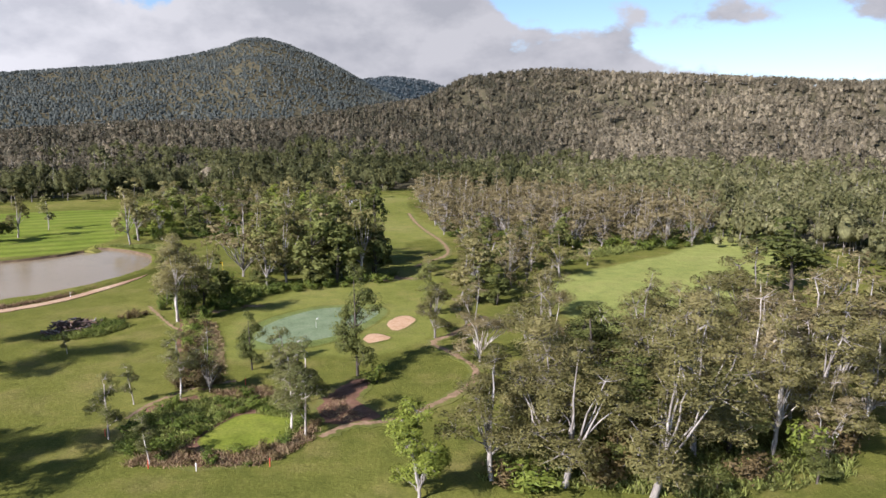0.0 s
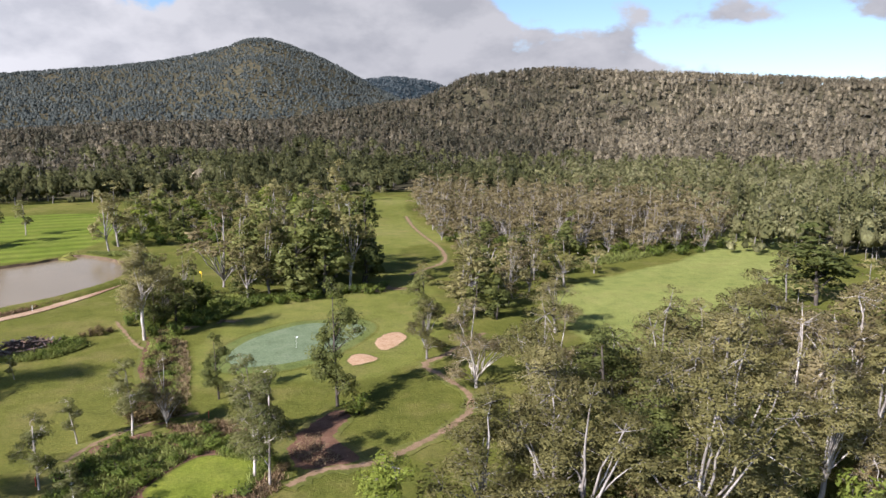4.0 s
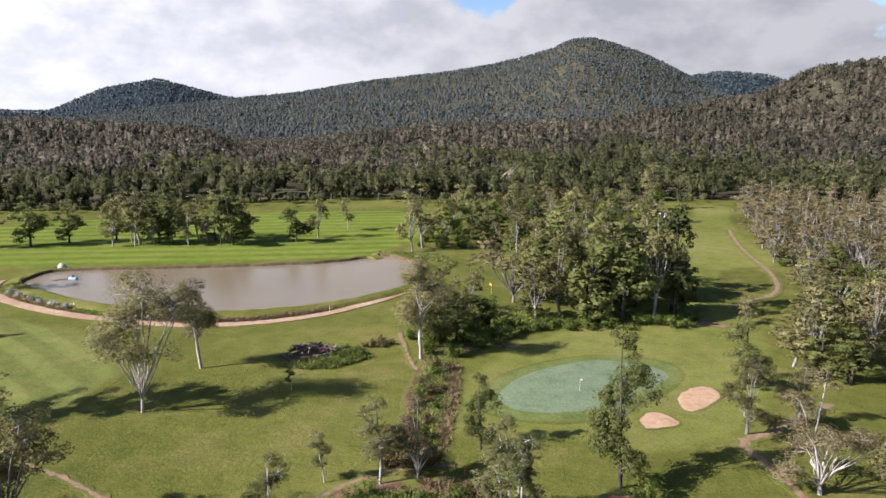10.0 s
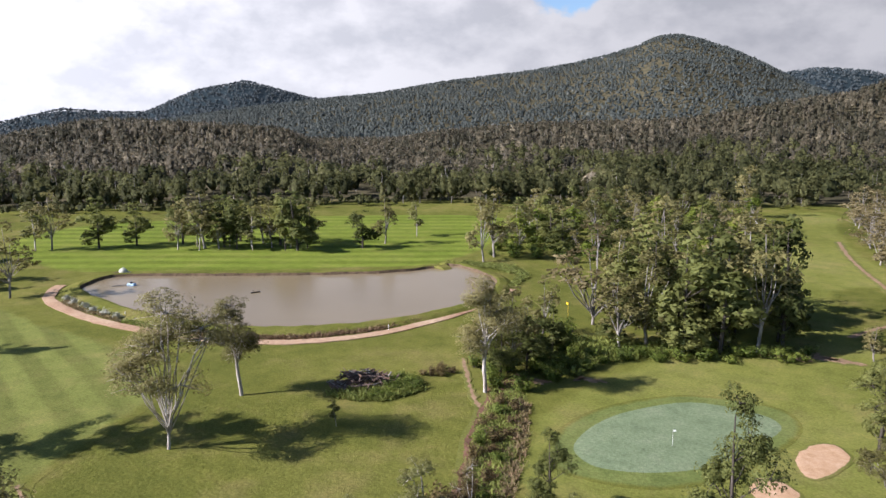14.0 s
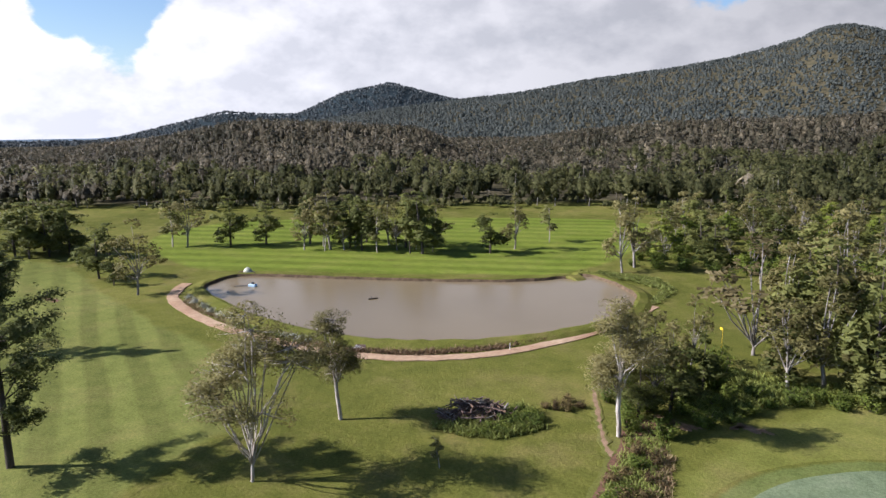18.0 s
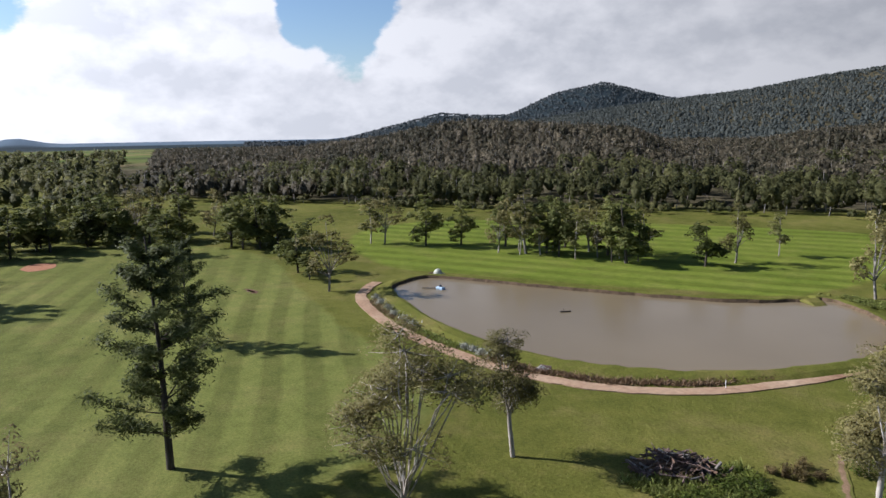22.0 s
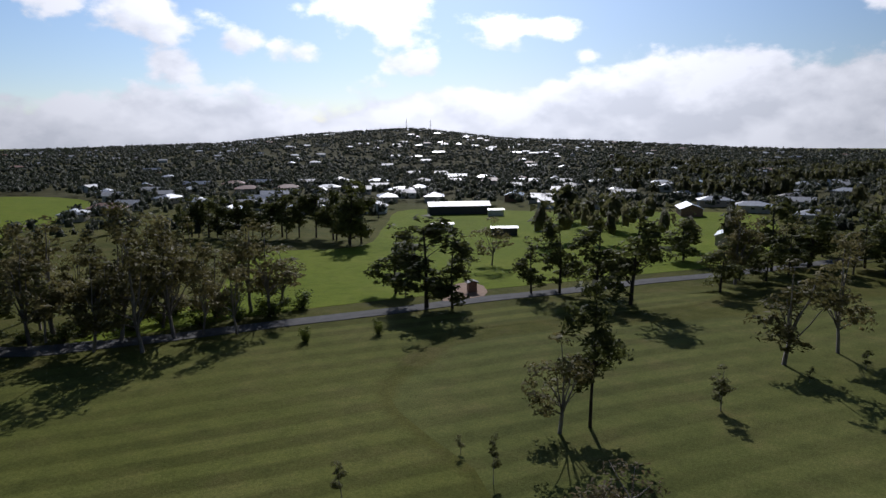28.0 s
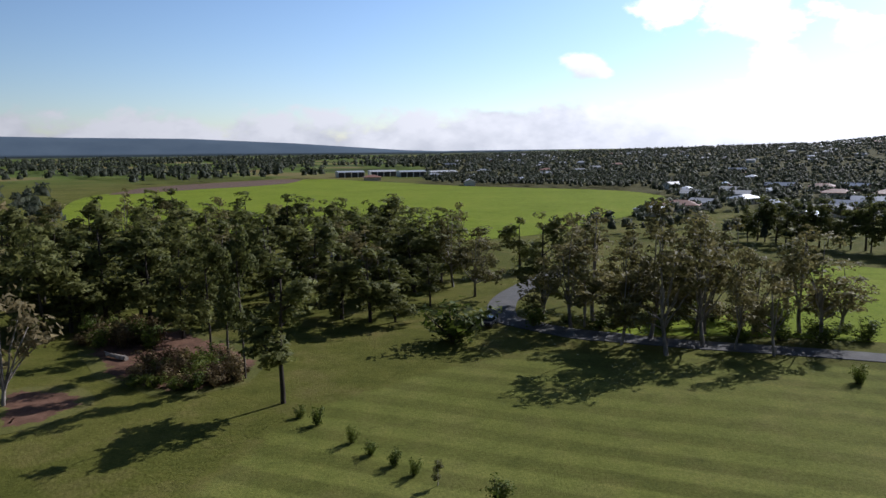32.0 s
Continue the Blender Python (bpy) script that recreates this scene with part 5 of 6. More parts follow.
thicket(["gum", "dense", "slim"], [(-128, 176), (-131, 182), (-161, 165), (-158, 158)], 4.6, 10, 14.5, 5.5, 12)
thicket(["dense", "gum"], [(-200, 20), (-240, 30), (-260, 90), (-225, 110), (-215, 96), (-222, 60)], 9.0, 10, 14, 9, 13)
thicket(["dense", "dense", "gum"], [(-160, 6), (-196, 14), (-215, 30), (-232, 10), (-215, -8), (-190, -2)], 13, 9, 14, 9, 14)
thicket(["dense", "gum", "gum", "golden"], [(-86, 202), (-94, 224), (-106, 268), (-62, 288), (-36, 282), (-32, 244), (-38, 216), (-52, 206)], 6.8, 6, 12, 8.5, 71)
thicket("bush", [(-84, 194), (-90, 216), (-70, 214), (-40, 212), (-36, 204), (-56, 198)], 5.0, 1.5, 3.6, 4.5, 72)
thicket("bush", [(0, 210), (14, 200), (36, 189), (70, 193), (80, 206), (40, 200), (16, 210), (2, 222)], 4.5, 1.5, 3.5, 4.5, 73)
thicket("dense", [(-38, 142), (-30, 138), (-15, 148), (-11, 156), (-16, 171), (-33, 169), (-40, 158)], 6.2, 6, 12.5, 7.0, 74)
# row of trees across the paddock
ROW_TREES = ((-126.7, -150.0, 12.6, 5.3), (-131.3, -149.0, 12.7, 5.7), (-135.4, -144.6, 13.4, 5.4), (-138.1, -137.7, 12.5, 6.0), (-142.4, -134.9, 13.6, 5.7), (-147.0, -131.9, 13.0, 6.1), (-149.7, -127.0, 13.6, 6.0), (-153.2, -125.2, 12.6, 5.3), (-156.8, -121.2, 13.3, 6.0), (-157.3, -111.1, 15.1, 7.6), (-155.5, -102.4, 16.9, 8.3), (-158.0, -99.7, 17.5, 8.3))
for _i, (_x, _y, _h, _w) in enumerate(ROW_TREES):
    plant("tall" if _i < 9 and _i % 3 else "dense", _x, _y, _h, _w)
plant("gum", -47.5, 52.0, 16.5, 9.0)
plant("gum", -49.0, 57.5, 15.5, 8.5)
plant("brown", -53.0, 58.5, 17.4, 7.0)
plant("brown", -57.0, 51.0, 15.2, 8.5)
plant("gum", -53.5, 53.0, 14.5, 7.0)
plant("gum", -58.5, 56.5, 14.2, 8.0)

thicket(["bush", "scrub"], [(-30, 85), (-34, 92), (-38, 102), (-41.4, 112), (-38, 112), (-34.5, 102), (-31.5, 94), (-28.5, 87)], 1.9, 0.7, 1.9, 2.0, 61)

# far woods, each a single mass of crowns
TEMPLATES = []
_r = np.random.RandomState(9)
for _k in range(10):
    # a crown of five uneven lobes: where each spray sits and which way it faces
    _at, _way = [], []
    for _j in range(5):
        _a, _d, _q = _j * 2.4 + _r.uniform(-0.4, 0.4), (0.04 if _j == 0 else _r.uniform(0.16, 0.3)), _r.uniform(0.15, 0.24)
        _c = np.array([_d * np.cos(_a), _d * np.sin(_a), 0.82 if _j == 0 else _r.uniform(0.42, 0.78)])
        _v = _r.normal(0, 1, (30, 3)); _v[:, 2] = np.abs(_v[:, 2]) - 0.35
        _v /= np.linalg.norm(_v, axis=1)[:, None]
        _at.append(_c + _v * np.array([_q, _q, _q * 0.75])); _way.append(_v + np.array([np.cos(_a) * _d, np.sin(_a) * _d, 0.1]) * 1.2)
    TEMPLATES.append((np.concatenate(_at), np.concatenate(_way)))


def cloud_shade_tint(a):
    """Tint offset painting cloud shade: bright eastern woods, dark spur, slightly lighter west."""
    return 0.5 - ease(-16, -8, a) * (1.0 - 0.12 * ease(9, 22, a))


def woods(name, label, mat, pts, h, cards, size, seed, cloud_shade=0.0, broad=1.0, mixed=1.0, sides=5, body=1.0):
    """Rounded crowns of leaf sprays over a leafy body at the given places."""
    rng = np.random.RandomState(seed)
    n = len(pts)
    # the last term paints cloud shade into the crown tint
    tint = np.clip(rng.normal(0.42, 0.12 * mixed, n) + 0.3 * bumps(pts[:, 0], pts[:, 1], 170, seed) + 0.14 * mixed * bumps(pts[:, 0], pts[:, 1], 45, seed + 1) + cloud_shade * cloud_shade_tint(az_of(pts[:, 0], pts[:, 1])), 0, 1)
    hh = h * rng.uniform(0.72, 1.2, n)
    ww = hh * rng.uniform(0.45, 0.75, n) * broad
    m = cards
    which, spin = rng.randint(0, 10, n), rng.uniform(0, 6.28, n)
    order = [rng.permutation(150)[:m] for _ in range(n)]
    C = np.stack([TEMPLATES[w][0][o] for w, o in zip(which, order)])           # n, m, 3
    W = np.stack([TEMPLATES[w][1][o] for w, o in zip(which, order)])
    cs, sn = np.cos(spin)[:, None], np.sin(spin)[:, None]

    def spun(A):
        return np.stack([A[..., 0] * cs - A[..., 1] * sn, A[..., 0] * sn + A[..., 1] * cs, A[..., 2]], -1)

    P = (spun(C) * np.stack([ww, ww, hh * 0.98], 1)[:, None, :] + pts[:, None, :]).reshape(-1, 3)
    k = len(P)
    shade = spun(W).reshape(-1, 3) + rng.normal(0, 0.22, (k, 3)) + np.array([0, 0, 0.2])
    nrm = shade + rng.normal(0, 0.35, (k, 3))
    d = np.cross(nrm, rng.normal(0, 1, (k, 3))); d /= np.linalg.norm(d, axis=1)[:, None] + 1e-9
    u = np.cross(nrm, d); u /= np.linalg.norm(u, axis=1)[:, None] + 1e-9
    s = np.repeat(ww, m)[:, None] * size * rng.uniform(0.55, 1.4, (k, 1))
    tri, faces, shade_n = outward(P - d * s * 0.5 + u * s * 0.4, P + d * s * 0.55, P - d * s * 0.5 - u * s * 0.4, shade)
    # the leafy body under the sprays: a lumpy dome to each crown
    K = sides
    rows = ((0.16, 0.28), (0.27, 0.5), (0.18, 0.74)) if sides > 4 else ((0.27, 0.33), (0.2, 0.7))
    nr = len(rows)
    ang = spin[:, None] + 2 * np.pi * np.arange(K)[None] / K
    D = np.zeros((n, nr * K + 1, 3))
    for row, (rad, up) in enumerate(rows):
        rr = ww[:, None] * rad * body * rng.uniform(0.65, 1.3, (n, K))
        D[:, row * K:(row + 1) * K, 0], D[:, row * K:(row + 1) * K, 1] = rr * np.cos(ang + 0.5 * row), rr * np.sin(ang + 0.5 * row)
        D[:, row * K:(row + 1) * K, 2] = hh[:, None] * up * rng.uniform(0.85, 1.15, (n, K))
    D[:, nr * K, 2] = hh * 0.82
    dn = D / ww[:, None, None] - np.stack([0 * hh, 0 * hh, 0.4 * hh / ww], 1)[:, None, :]
    dn /= np.linalg.norm(dn, axis=2)[..., None]
    dn += np.array([0, 0, 0.3])
    dn /= np.linalg.norm(dn, axis=2)[..., None]
    one = []
    for row in range(nr - 1):
        o = row * K
        one += [(o + i, o + (i + 1) % K, o + K + i) for i in range(K)] + [(o + (i + 1) % K, o + K + (i + 1) % K, o + K + i) for i in range(K)]
    o = (nr - 1) * K
    one += [(o + i, o + (i + 1) % K, nr * K) for i in range(K)]
    F = (np.arange(n)[:, None, None] * (nr * K + 1) + np.array(one)[None]).reshape(-1, 3) + len(tri)
    tri = np.concatenate([tri, (D + pts[:, None, :]).reshape(-1, 3)])
    tints = np.concatenate([np.repeat(tint, m * 3), np.repeat(tint, nr * K + 1)])
    me = quick_mesh(name, tri, np.concatenate([faces, F]), mat, tints, np.concatenate([shade_n, dn.reshape(-1, 3)]))
    return tagged(new(name, me), label, "woodland", kind="stuff")


def scatter(az0, az1, r0, r1, gap, seed, keep):
    """Places on the land, about gap metres apart, where keep(x, y) holds."""
    rng = np.random.RandomState(seed)
    n = int(radians(az1 - az0) * (r1 * r1 - r0 * r0) / 2 / gap ** 2)
    a = np.radians(rng.uniform(az0, az1, n))
    r = np.sqrt(rng.uniform(r0 * r0, r1 * r1, n))
    x, y = HX - np.sin(a) * r, HY + np.cos(a) * r
    k = keep(x, y)
    x, y = x[k], y[k]
    return np.stack([x, y, land(x, y)], 1)


def stems(name, label, pts, h, seed):
    """Thin pale trunks under the crowns of a wood."""
    rng = np.random.RandomState(seed)
    n = len(pts)
    hh, r = h * rng.uniform(0.55, 0.95, n), rng.uniform(0.12, 0.26, n)
    lean = rng.normal(0, 0.06, (n, 2)) * hh[:, None]
    V = np.zeros((n, 6, 3))
    for k in range(3):
        a = 2.094 * k
        V[:, k] = pts + np.stack([r * np.cos(a), r * np.sin(a), np.full(n, -0.5)], 1)
        V[:, 3 + k] = pts + np.stack([lean[:, 0] + 0.4 * r * np.cos(a), lean[:, 1] + 0.4 * r * np.sin(a), hh], 1)
    quad = np.array([(0, 1, 4, 3), (1, 2, 5, 4), (2, 0, 3, 5)])
    F = (np.arange(n)[:, None, None] * 6 + quad[None]).reshape(-1, 4)
    return tagged(new(name, quick_mesh(name, V.reshape(-1, 3), F, B_GREY)), label, "woodland", kind="stuff")


def cover(x, y):
    return forest_cover(x, y) > 0.5


def near_town(x, y):
    """Garden and street trees: thick belts with gaps for roofs and paddocks."""
    a, r = az_of(x, y), np.hypot(x - HX, y - HY)
    ok = bumps(x, y, 90, 21) > -0.32 - 0.35 * ((r > 430) & (r < 640))
    for field in FIELDS:
        ok &= ~np.array([inside(px, py, field) for px, py in zip(x, y)])
    return ok


FIELDS = ([(-50, -40), (-92, -36), (-167, -10), (-205, 0), (-262, -10), (-325, -50), (-285, -125), (-250, -185), (-192, -138), (-155, -100), (-112, -95), (-92, -62)],
          [(-95, -205), (-160, -300), (-155, -400), (-50, -470), (40, -568), (105, -605), (200, -500), (195, -365), (125, -225), (40, -152), (-50, -152)])
def facing(x, y):
    """Wooded land on the near side of the first skyline, or standing above it."""
    a, r = az_of(x, y), np.hypot(x - HX, y - HY)
    R, sky = np.interp(a, FOOT[0], FOOT[1]), np.interp(a, FOOT[0], FOOT[2])
    up = np.degrees(np.arctan2(land(x, y) + 16 - EYE_Z, r))
    return cover(x, y) & ((r < R * 1.07) | (up > sky - 0.7))


def lower_wood(x, y):
    r = np.hypot(x - HX, y - HY)
    reach = np.interp(az_of(x, y), [-62, -5, 20, 32, 80, 96], [480, 440, 410, 335, 335, 420])
    return cover(x, y) & (r + 120 * bumps(x, y, 150, 14) + 60 * np.sin(x * 12.9 + y * 78.2) < reach)


def upper_wood(x, y):
    return facing(x, y) & ~lower_wood(x, y)


edge = scatter(-62, 96, 150, 600, 6.8, 1, lower_wood)
_far = np.hypot(edge[:, 0] - HX, edge[:, 1] - HY) > 300
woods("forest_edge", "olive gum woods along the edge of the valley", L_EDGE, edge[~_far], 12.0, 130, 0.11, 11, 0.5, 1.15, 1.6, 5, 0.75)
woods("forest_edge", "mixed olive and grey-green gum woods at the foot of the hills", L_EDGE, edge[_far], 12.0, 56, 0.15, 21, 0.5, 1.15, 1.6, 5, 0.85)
fringe = scatter(-62, 84, 150, 380, 4.2, 31, lambda x, y: (forest_cover(x, y, -8.0) > 0.5) & (forest_cover(x, y, 26.0) < 0.5) & (bumps(x, y, 34, 12) > -0.05))
woods("forest_fringe", "low olive and green scrub along the foot of the woods", L_EDGE, fringe, 3.6, 14, 0.24, 32, 0.2, 1.7, 1.8)
stems("forest_edge_trunks", "pale thin trunks of the gum woods", edge[::2], 13.0, 15)
slope = scatter(-62, 80, 300, 1010, 6.3, 2, upper_wood)
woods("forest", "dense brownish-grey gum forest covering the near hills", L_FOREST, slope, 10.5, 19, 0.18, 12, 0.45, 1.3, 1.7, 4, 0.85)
stems("forest_trunks", "pale thin trunks of the hillside forest", slope[::3], 13.0, 16)
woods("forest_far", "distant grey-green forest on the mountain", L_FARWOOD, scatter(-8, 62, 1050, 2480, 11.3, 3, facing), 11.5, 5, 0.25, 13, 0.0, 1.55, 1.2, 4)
woods("forest_back", "forest on the farthest hills with haze painted in as blue", L_BACKWOOD, scatter(-2, 74, 2700, 3900, 22, 4, facing), 13.0, 3, 0.34, 14, 0.0, 2.6, 0.6, 4)
woods("town_trees", "dark garden and street trees among the houses", L_TOWN, scatter(96, 180, 225, 700, 8.0, 6, near_town), 5.8, 18, 0.22, 17, 0.0, 1.6, 1.0, 4)
woods("town_hill_trees", "dark trees between the roofs on the low hill", L_TOWN, scatter(92, 180, 700, 1750, 11.5, 7, near_town), 6.2, 4, 0.33, 18, 0.0, 2.2, 1.0, 4)
woods("western_woods", "belt of olive trees beyond the fairways", L_EDGE, scatter(82, 122, 205, 900, 12, 8, lambda x, y: bumps(x, y, 110, 5) > -0.25 + 0.42 * ease(98, 107, az_of(x, y))), 11.5, 26, 0.24, 19, 0.0, 1.2)
woods("eastern_woods", "dark woods and shelter belts beyond the paddock", L_TOWN, scatter(-180, -128, 260, 1900, 18, 9, lambda x, y: near_town(x, y) & (bumps(x, y, 260, 6) > -0.05)), 12.0, 18, 0.24, 20, 0.0, 1.4, 1.0, 4)

# ---- rank grass, reeds and bushes ----


def tufts(name, label, mat, poly, n, h, blade, seed, z=0.05):
    """A rough growth of bent blades over a stretch of ground."""
    rng = np.random.RandomState(seed)
    xs, ys = [p[0] for p in poly], [p[1] for p in poly]
    pts = []
    while len(pts) < n:
        x, y = rng.uniform(min(xs), max(xs)), rng.uniform(min(ys), max(ys))
        if inside(x, y, poly):
            pts.append((x, y))
    P = np.repeat(np.array(pts), 7, 0)
    k = len(P)
    P = P + rng.normal(0, 0.22, (k, 2))
    a = rng.uniform(0, 6.283, k)
    hh = h * rng.uniform(0.5, 1.3, k) * np.repeat(0.6 + 0.6 * rng.rand(n), 7)
    w = blade * rng.uniform(0.6, 1.4, k)
    out = hh * rng.uniform(0.3, 1.1, k)
    c, s = np.cos(a), np.sin(a)
    V = np.zeros((k, 4, 3))
    V[:, 0] = np.stack([P[:, 0] - s * w, P[:, 1] + c * w, np.full(k, z)], 1)
    V[:, 1] = np.stack([P[:, 0] + s * w, P[:, 1] - c * w, np.full(k, z)], 1)
    V[:, 2] = np.stack([P[:, 0] + c * out + s * w * 0.6, P[:, 1] + s * out - c * w * 0.6, z + hh * 0.9], 1)
    V[:, 3] = np.stack([P[:, 0] + c * out * 1.3 - s * w * 0.4, P[:, 1] + s * out * 1.3 + c * w * 0.4, z + hh], 1)
    me = quick_mesh(name, V.reshape(-1, 3), np.arange(4 * k).reshape(-1, 4), mat)
    return tagged(new(name, me), label, "vegetation", kind="stuff")


WET_GREEN = [(-32.3, 67.0), (-33.4, 74.0), (-31.3, 79.1), (-26.8, 81.1), (-22.5, 82.2), (-21.1, 78.6), (-23.3, 76.4), (-25.4, 70.4), (-26.1, 67.1), (-29.5, 65.8)]
WET_BROWN = [(-29.9, 64.0), (-29.2, 67.1), (-23.6, 66.6), (-19.7, 67.2), (-15.4, 70.1), (-14.8, 73.1), (-13.4, 74.6), (-13.2, 70.2), (-15.0, 66.8), (-16.9, 64.6), (-22.7, 63.9)]
tufts("marsh_grass", "rank green and yellow grass filling the wet hollow", L_REED, WET_GREEN, 1300, 0.42, 0.045, 31)
tufts("marsh_grass", "bright green rank grass beside the weedy pool", L_REED, [(-22.5, 81.3), (-17.1, 79.7), (-14.0, 74.6), (-15.9, 69.8), (-16.3, 75.6), (-20.5, 77.0)], 600, 0.4, 0.045, 44)
tufts("dry_reeds", "rust-brown dry reeds round the wet hollow", L_DRYREED, WET_BROWN, 700, 0.38, 0.04, 32)
tufts("dry_reeds", "rust-brown dry reeds along the bank", L_DRYREED, [(-28, 83.0), (-22.3, 84.8), (-18.6, 81.4), (-21.3, 80.4), (-25, 81.5)], 350, 0.4, 0.04, 33)
thicket("bush", WET_GREEN, 1.7, 0.35, 1.6, 2.2, 21)
thicket(["scrub", "bush"], WET_BROWN, 2.1, 0.35, 1.3, 1.8, 22)
thicket("scrub", [(-28, 83.4), (-22.3, 85.2), (-18.6, 81.4), (-21.3, 80.4), (-25, 81.5)], 1.5, 0.5, 1.2, 1.6, 23)
thicket("bush", [(-22.5, 81.3), (-17.1, 79.7), (-14.0, 74.6), (-15.5, 72.8), (-16.3, 76.4), (-20.5, 77.6)], 1.6, 0.5, 1.1, 1.6, 24)
thicket("scrub", [(-32.5, 84), (-34.6, 88), (-32.5, 90), (-28.5, 88), (-28.5, 85)], 1.6, 1.2, 2.6, 2.4, 25)
tufts("leaf_litter", "rust-red fallen bark and leaves under the tall gum", L_DRYREED, [(-13.8, 77.1), (-13.1, 81.5), (-11.6, 82.5), (-10.1, 78.7), (-8.2, 76.6), (-10.5, 75)], 260, 0.12, 0.06, 45)
tufts("ditch_grass", "green and straw-coloured rank grass in the ditch", L_REED, [(-30, 85), (-34.5, 93), (-38.6, 103), (-42, 113), (-44.5, 119), (-40.5, 119), (-36.5, 110), (-32.5, 100), (-29, 90)], 1000, 0.4, 0.045, 34)
tufts("ditch_reeds", "reddish dry reeds in the ditch", L_DRYREED, [(-28.5, 86), (-31.5, 95), (-35, 105), (-38.5, 114), (-36.8, 113), (-33, 104), (-30, 95), (-27.5, 87)], 400, 0.4, 0.04, 35)
tufts("pond_reeds", "bright green waterside growth at the end of the pond", L_REED, [(-86, 178.5), (-76.2, 180), (-68, 176), (-66, 166), (-64.5, 166), (-66, 178), (-74, 186), (-86, 184)], 620, 0.28, 0.1, 36, 0.3)
tufts("long_grass", "bright green unmown grass before the trees", L_REED, [(-48, 128), (-38, 123), (-33, 134), (-14, 148), (-16, 151), (-36, 142), (-46, 140)], 900, 0.55, 0.07, 37)
tufts("long_grass", "bright yellow-green grass under the gum trees", L_REED, [(4, 62), (26, 59), (40, 64), (44, 72), (24, 68), (8, 68)], 900, 0.7, 0.07, 38)
tufts("long_grass", "strip of bright unmown grass along the trees", L_REED, [(22, 160), (40, 178), (62, 196), (58, 200), (36, 184), (20, 166)], 700, 0.8, 0.1, 39)
tufts("bank_planting", "low rust and olive plants between bank and path", L_DRYREED, [(-93, 111.4), (-85, 113.2), (-77, 118.6), (-70.3, 127.8), (-66.8, 138.6), (-67.8, 138.9), (-71.6, 128.8), (-78, 120.2), (-85.5, 115), (-93, 113.2)], 520, 0.45, 0.06, 40)
tufts("garden_bed", "bed of dark red low plants beside the path", L_DRYREED, [(-130, 112.6), (-122, 110.9), (-109, 110.0), (-109, 110.6), (-122, 111.6), (-130, 113.6)], 200, 0.35, 0.07, 41)
tufts("garden_bed", "bed of yellow-green low plants beside the path", L_REED, [(-109, 110.2), (-99, 110.6), (-99, 111.8), (-109, 111.5)], 200, 0.4, 0.07, 42)

# ---- things ----


def part(name, bm, material, parent, label=""):
    """Links a bmesh as one mesh object under a thing or a part."""
    me = bpy.data.meshes.new(name)
    bm.to_mesh(me); bm.free()
    me.materials.append(material)
    ob = new(name, me)
    ob.parent = parent
    if label:
        tagged(ob, label)
    return ob


def box(x0, y0, z0, x1, y1, z1, bevel=0.0):
    bm = bmesh.new()
    bmesh.ops.create_cube(bm, size=1)
    for v in bm.verts:
        v.co = Vector((x0 + (v.co.x + 0.5) * (x1 - x0), y0 + (v.co.y + 0.5) * (y1 - y0), z0 + (v.co.z + 0.5) * (z1 - z0)))
    if bevel:
        bmesh.ops.bevel(bm, geom=list(bm.edges), offset=bevel, segments=1, affect="EDGES")
    return bm


def rod(a, b, r0, r1=None, sides=8):
    r1 = r0 if r1 is None else r1
    bm = bmesh.new()
    v, f = tubes([[(Vector(a), r0), (Vector(b), r1)]], sides)
    vs = [bm.verts.new(p) for p in v]
    for q in f:
        bm.faces.new([vs[i] for i in q])
    bm.faces.new([vs[i] for i in reversed(range(sides))])
    return bm


def lump(rx, ry, rz, seed, rough=0.25, sub=3):
    bm = bmesh.new()
    bmesh.ops.create_icosphere(bm, subdivisions=sub, radius=1)
    for v in bm.verts:
        k = 1 + rough * noise.noise(v.co * 1.7 + Vector((seed, seed * 2, 0)))
        v.co = Vector((v.co.x * rx * k, v.co.y * ry * k, max(v.co.z, -0.25) * rz * k))
    return bm


M_WHITE = plain_material("white_paint", (0.75, 0.74, 0.72), 0.5)
M_YELLOW = plain_material("yellow_cloth", (0.75, 0.5, 0.02), 0.7)
M_RED = plain_material("red_paint", (0.5, 0.06, 0.03), 0.6)
M_DARK = plain_material("dark_metal", (0.04, 0.04, 0.045), 0.5)
M_BLUE = plain_material("pale_blue_plastic", (0.4, 0.55, 0.68), 0.4)
M_ROOF = [plain_material("pale_metal_roof", (0.48, 0.49, 0.5), 0.42, 0.3), plain_material("grey_metal_roof", (0.3, 0.32, 0.34), 0.35, 0.4),
          plain_material("dark_tile_roof", (0.11, 0.1, 0.1), 0.55), plain_material("terracotta_roof", (0.3, 0.15, 0.1), 0.6), plain_material("white_metal_roof", (0.5, 0.5, 0.5), 0.5, 0.1)]
M_WALL = [plain_material("cream_wall", (0.55, 0.5, 0.42), 0.8), plain_material("brick_wall", (0.3, 0.18, 0.13), 0.85), plain_material("pale_weatherboard", (0.66, 0.66, 0.63), 0.7), plain_material("shed_cladding", (0.06, 0.06, 0.065), 0.55)]
M_GLASS = plain_material("window_glass", (0.03, 0.04, 0.05), 0.1)


def thing(name, x, y, label, category, z=0.0, turn=0.0, group=""):
    ob = tagged(new(name), label, category, group)
    ob.location, ob.rotation_euler[2] = (x, y, z), radians(turn)
    return ob


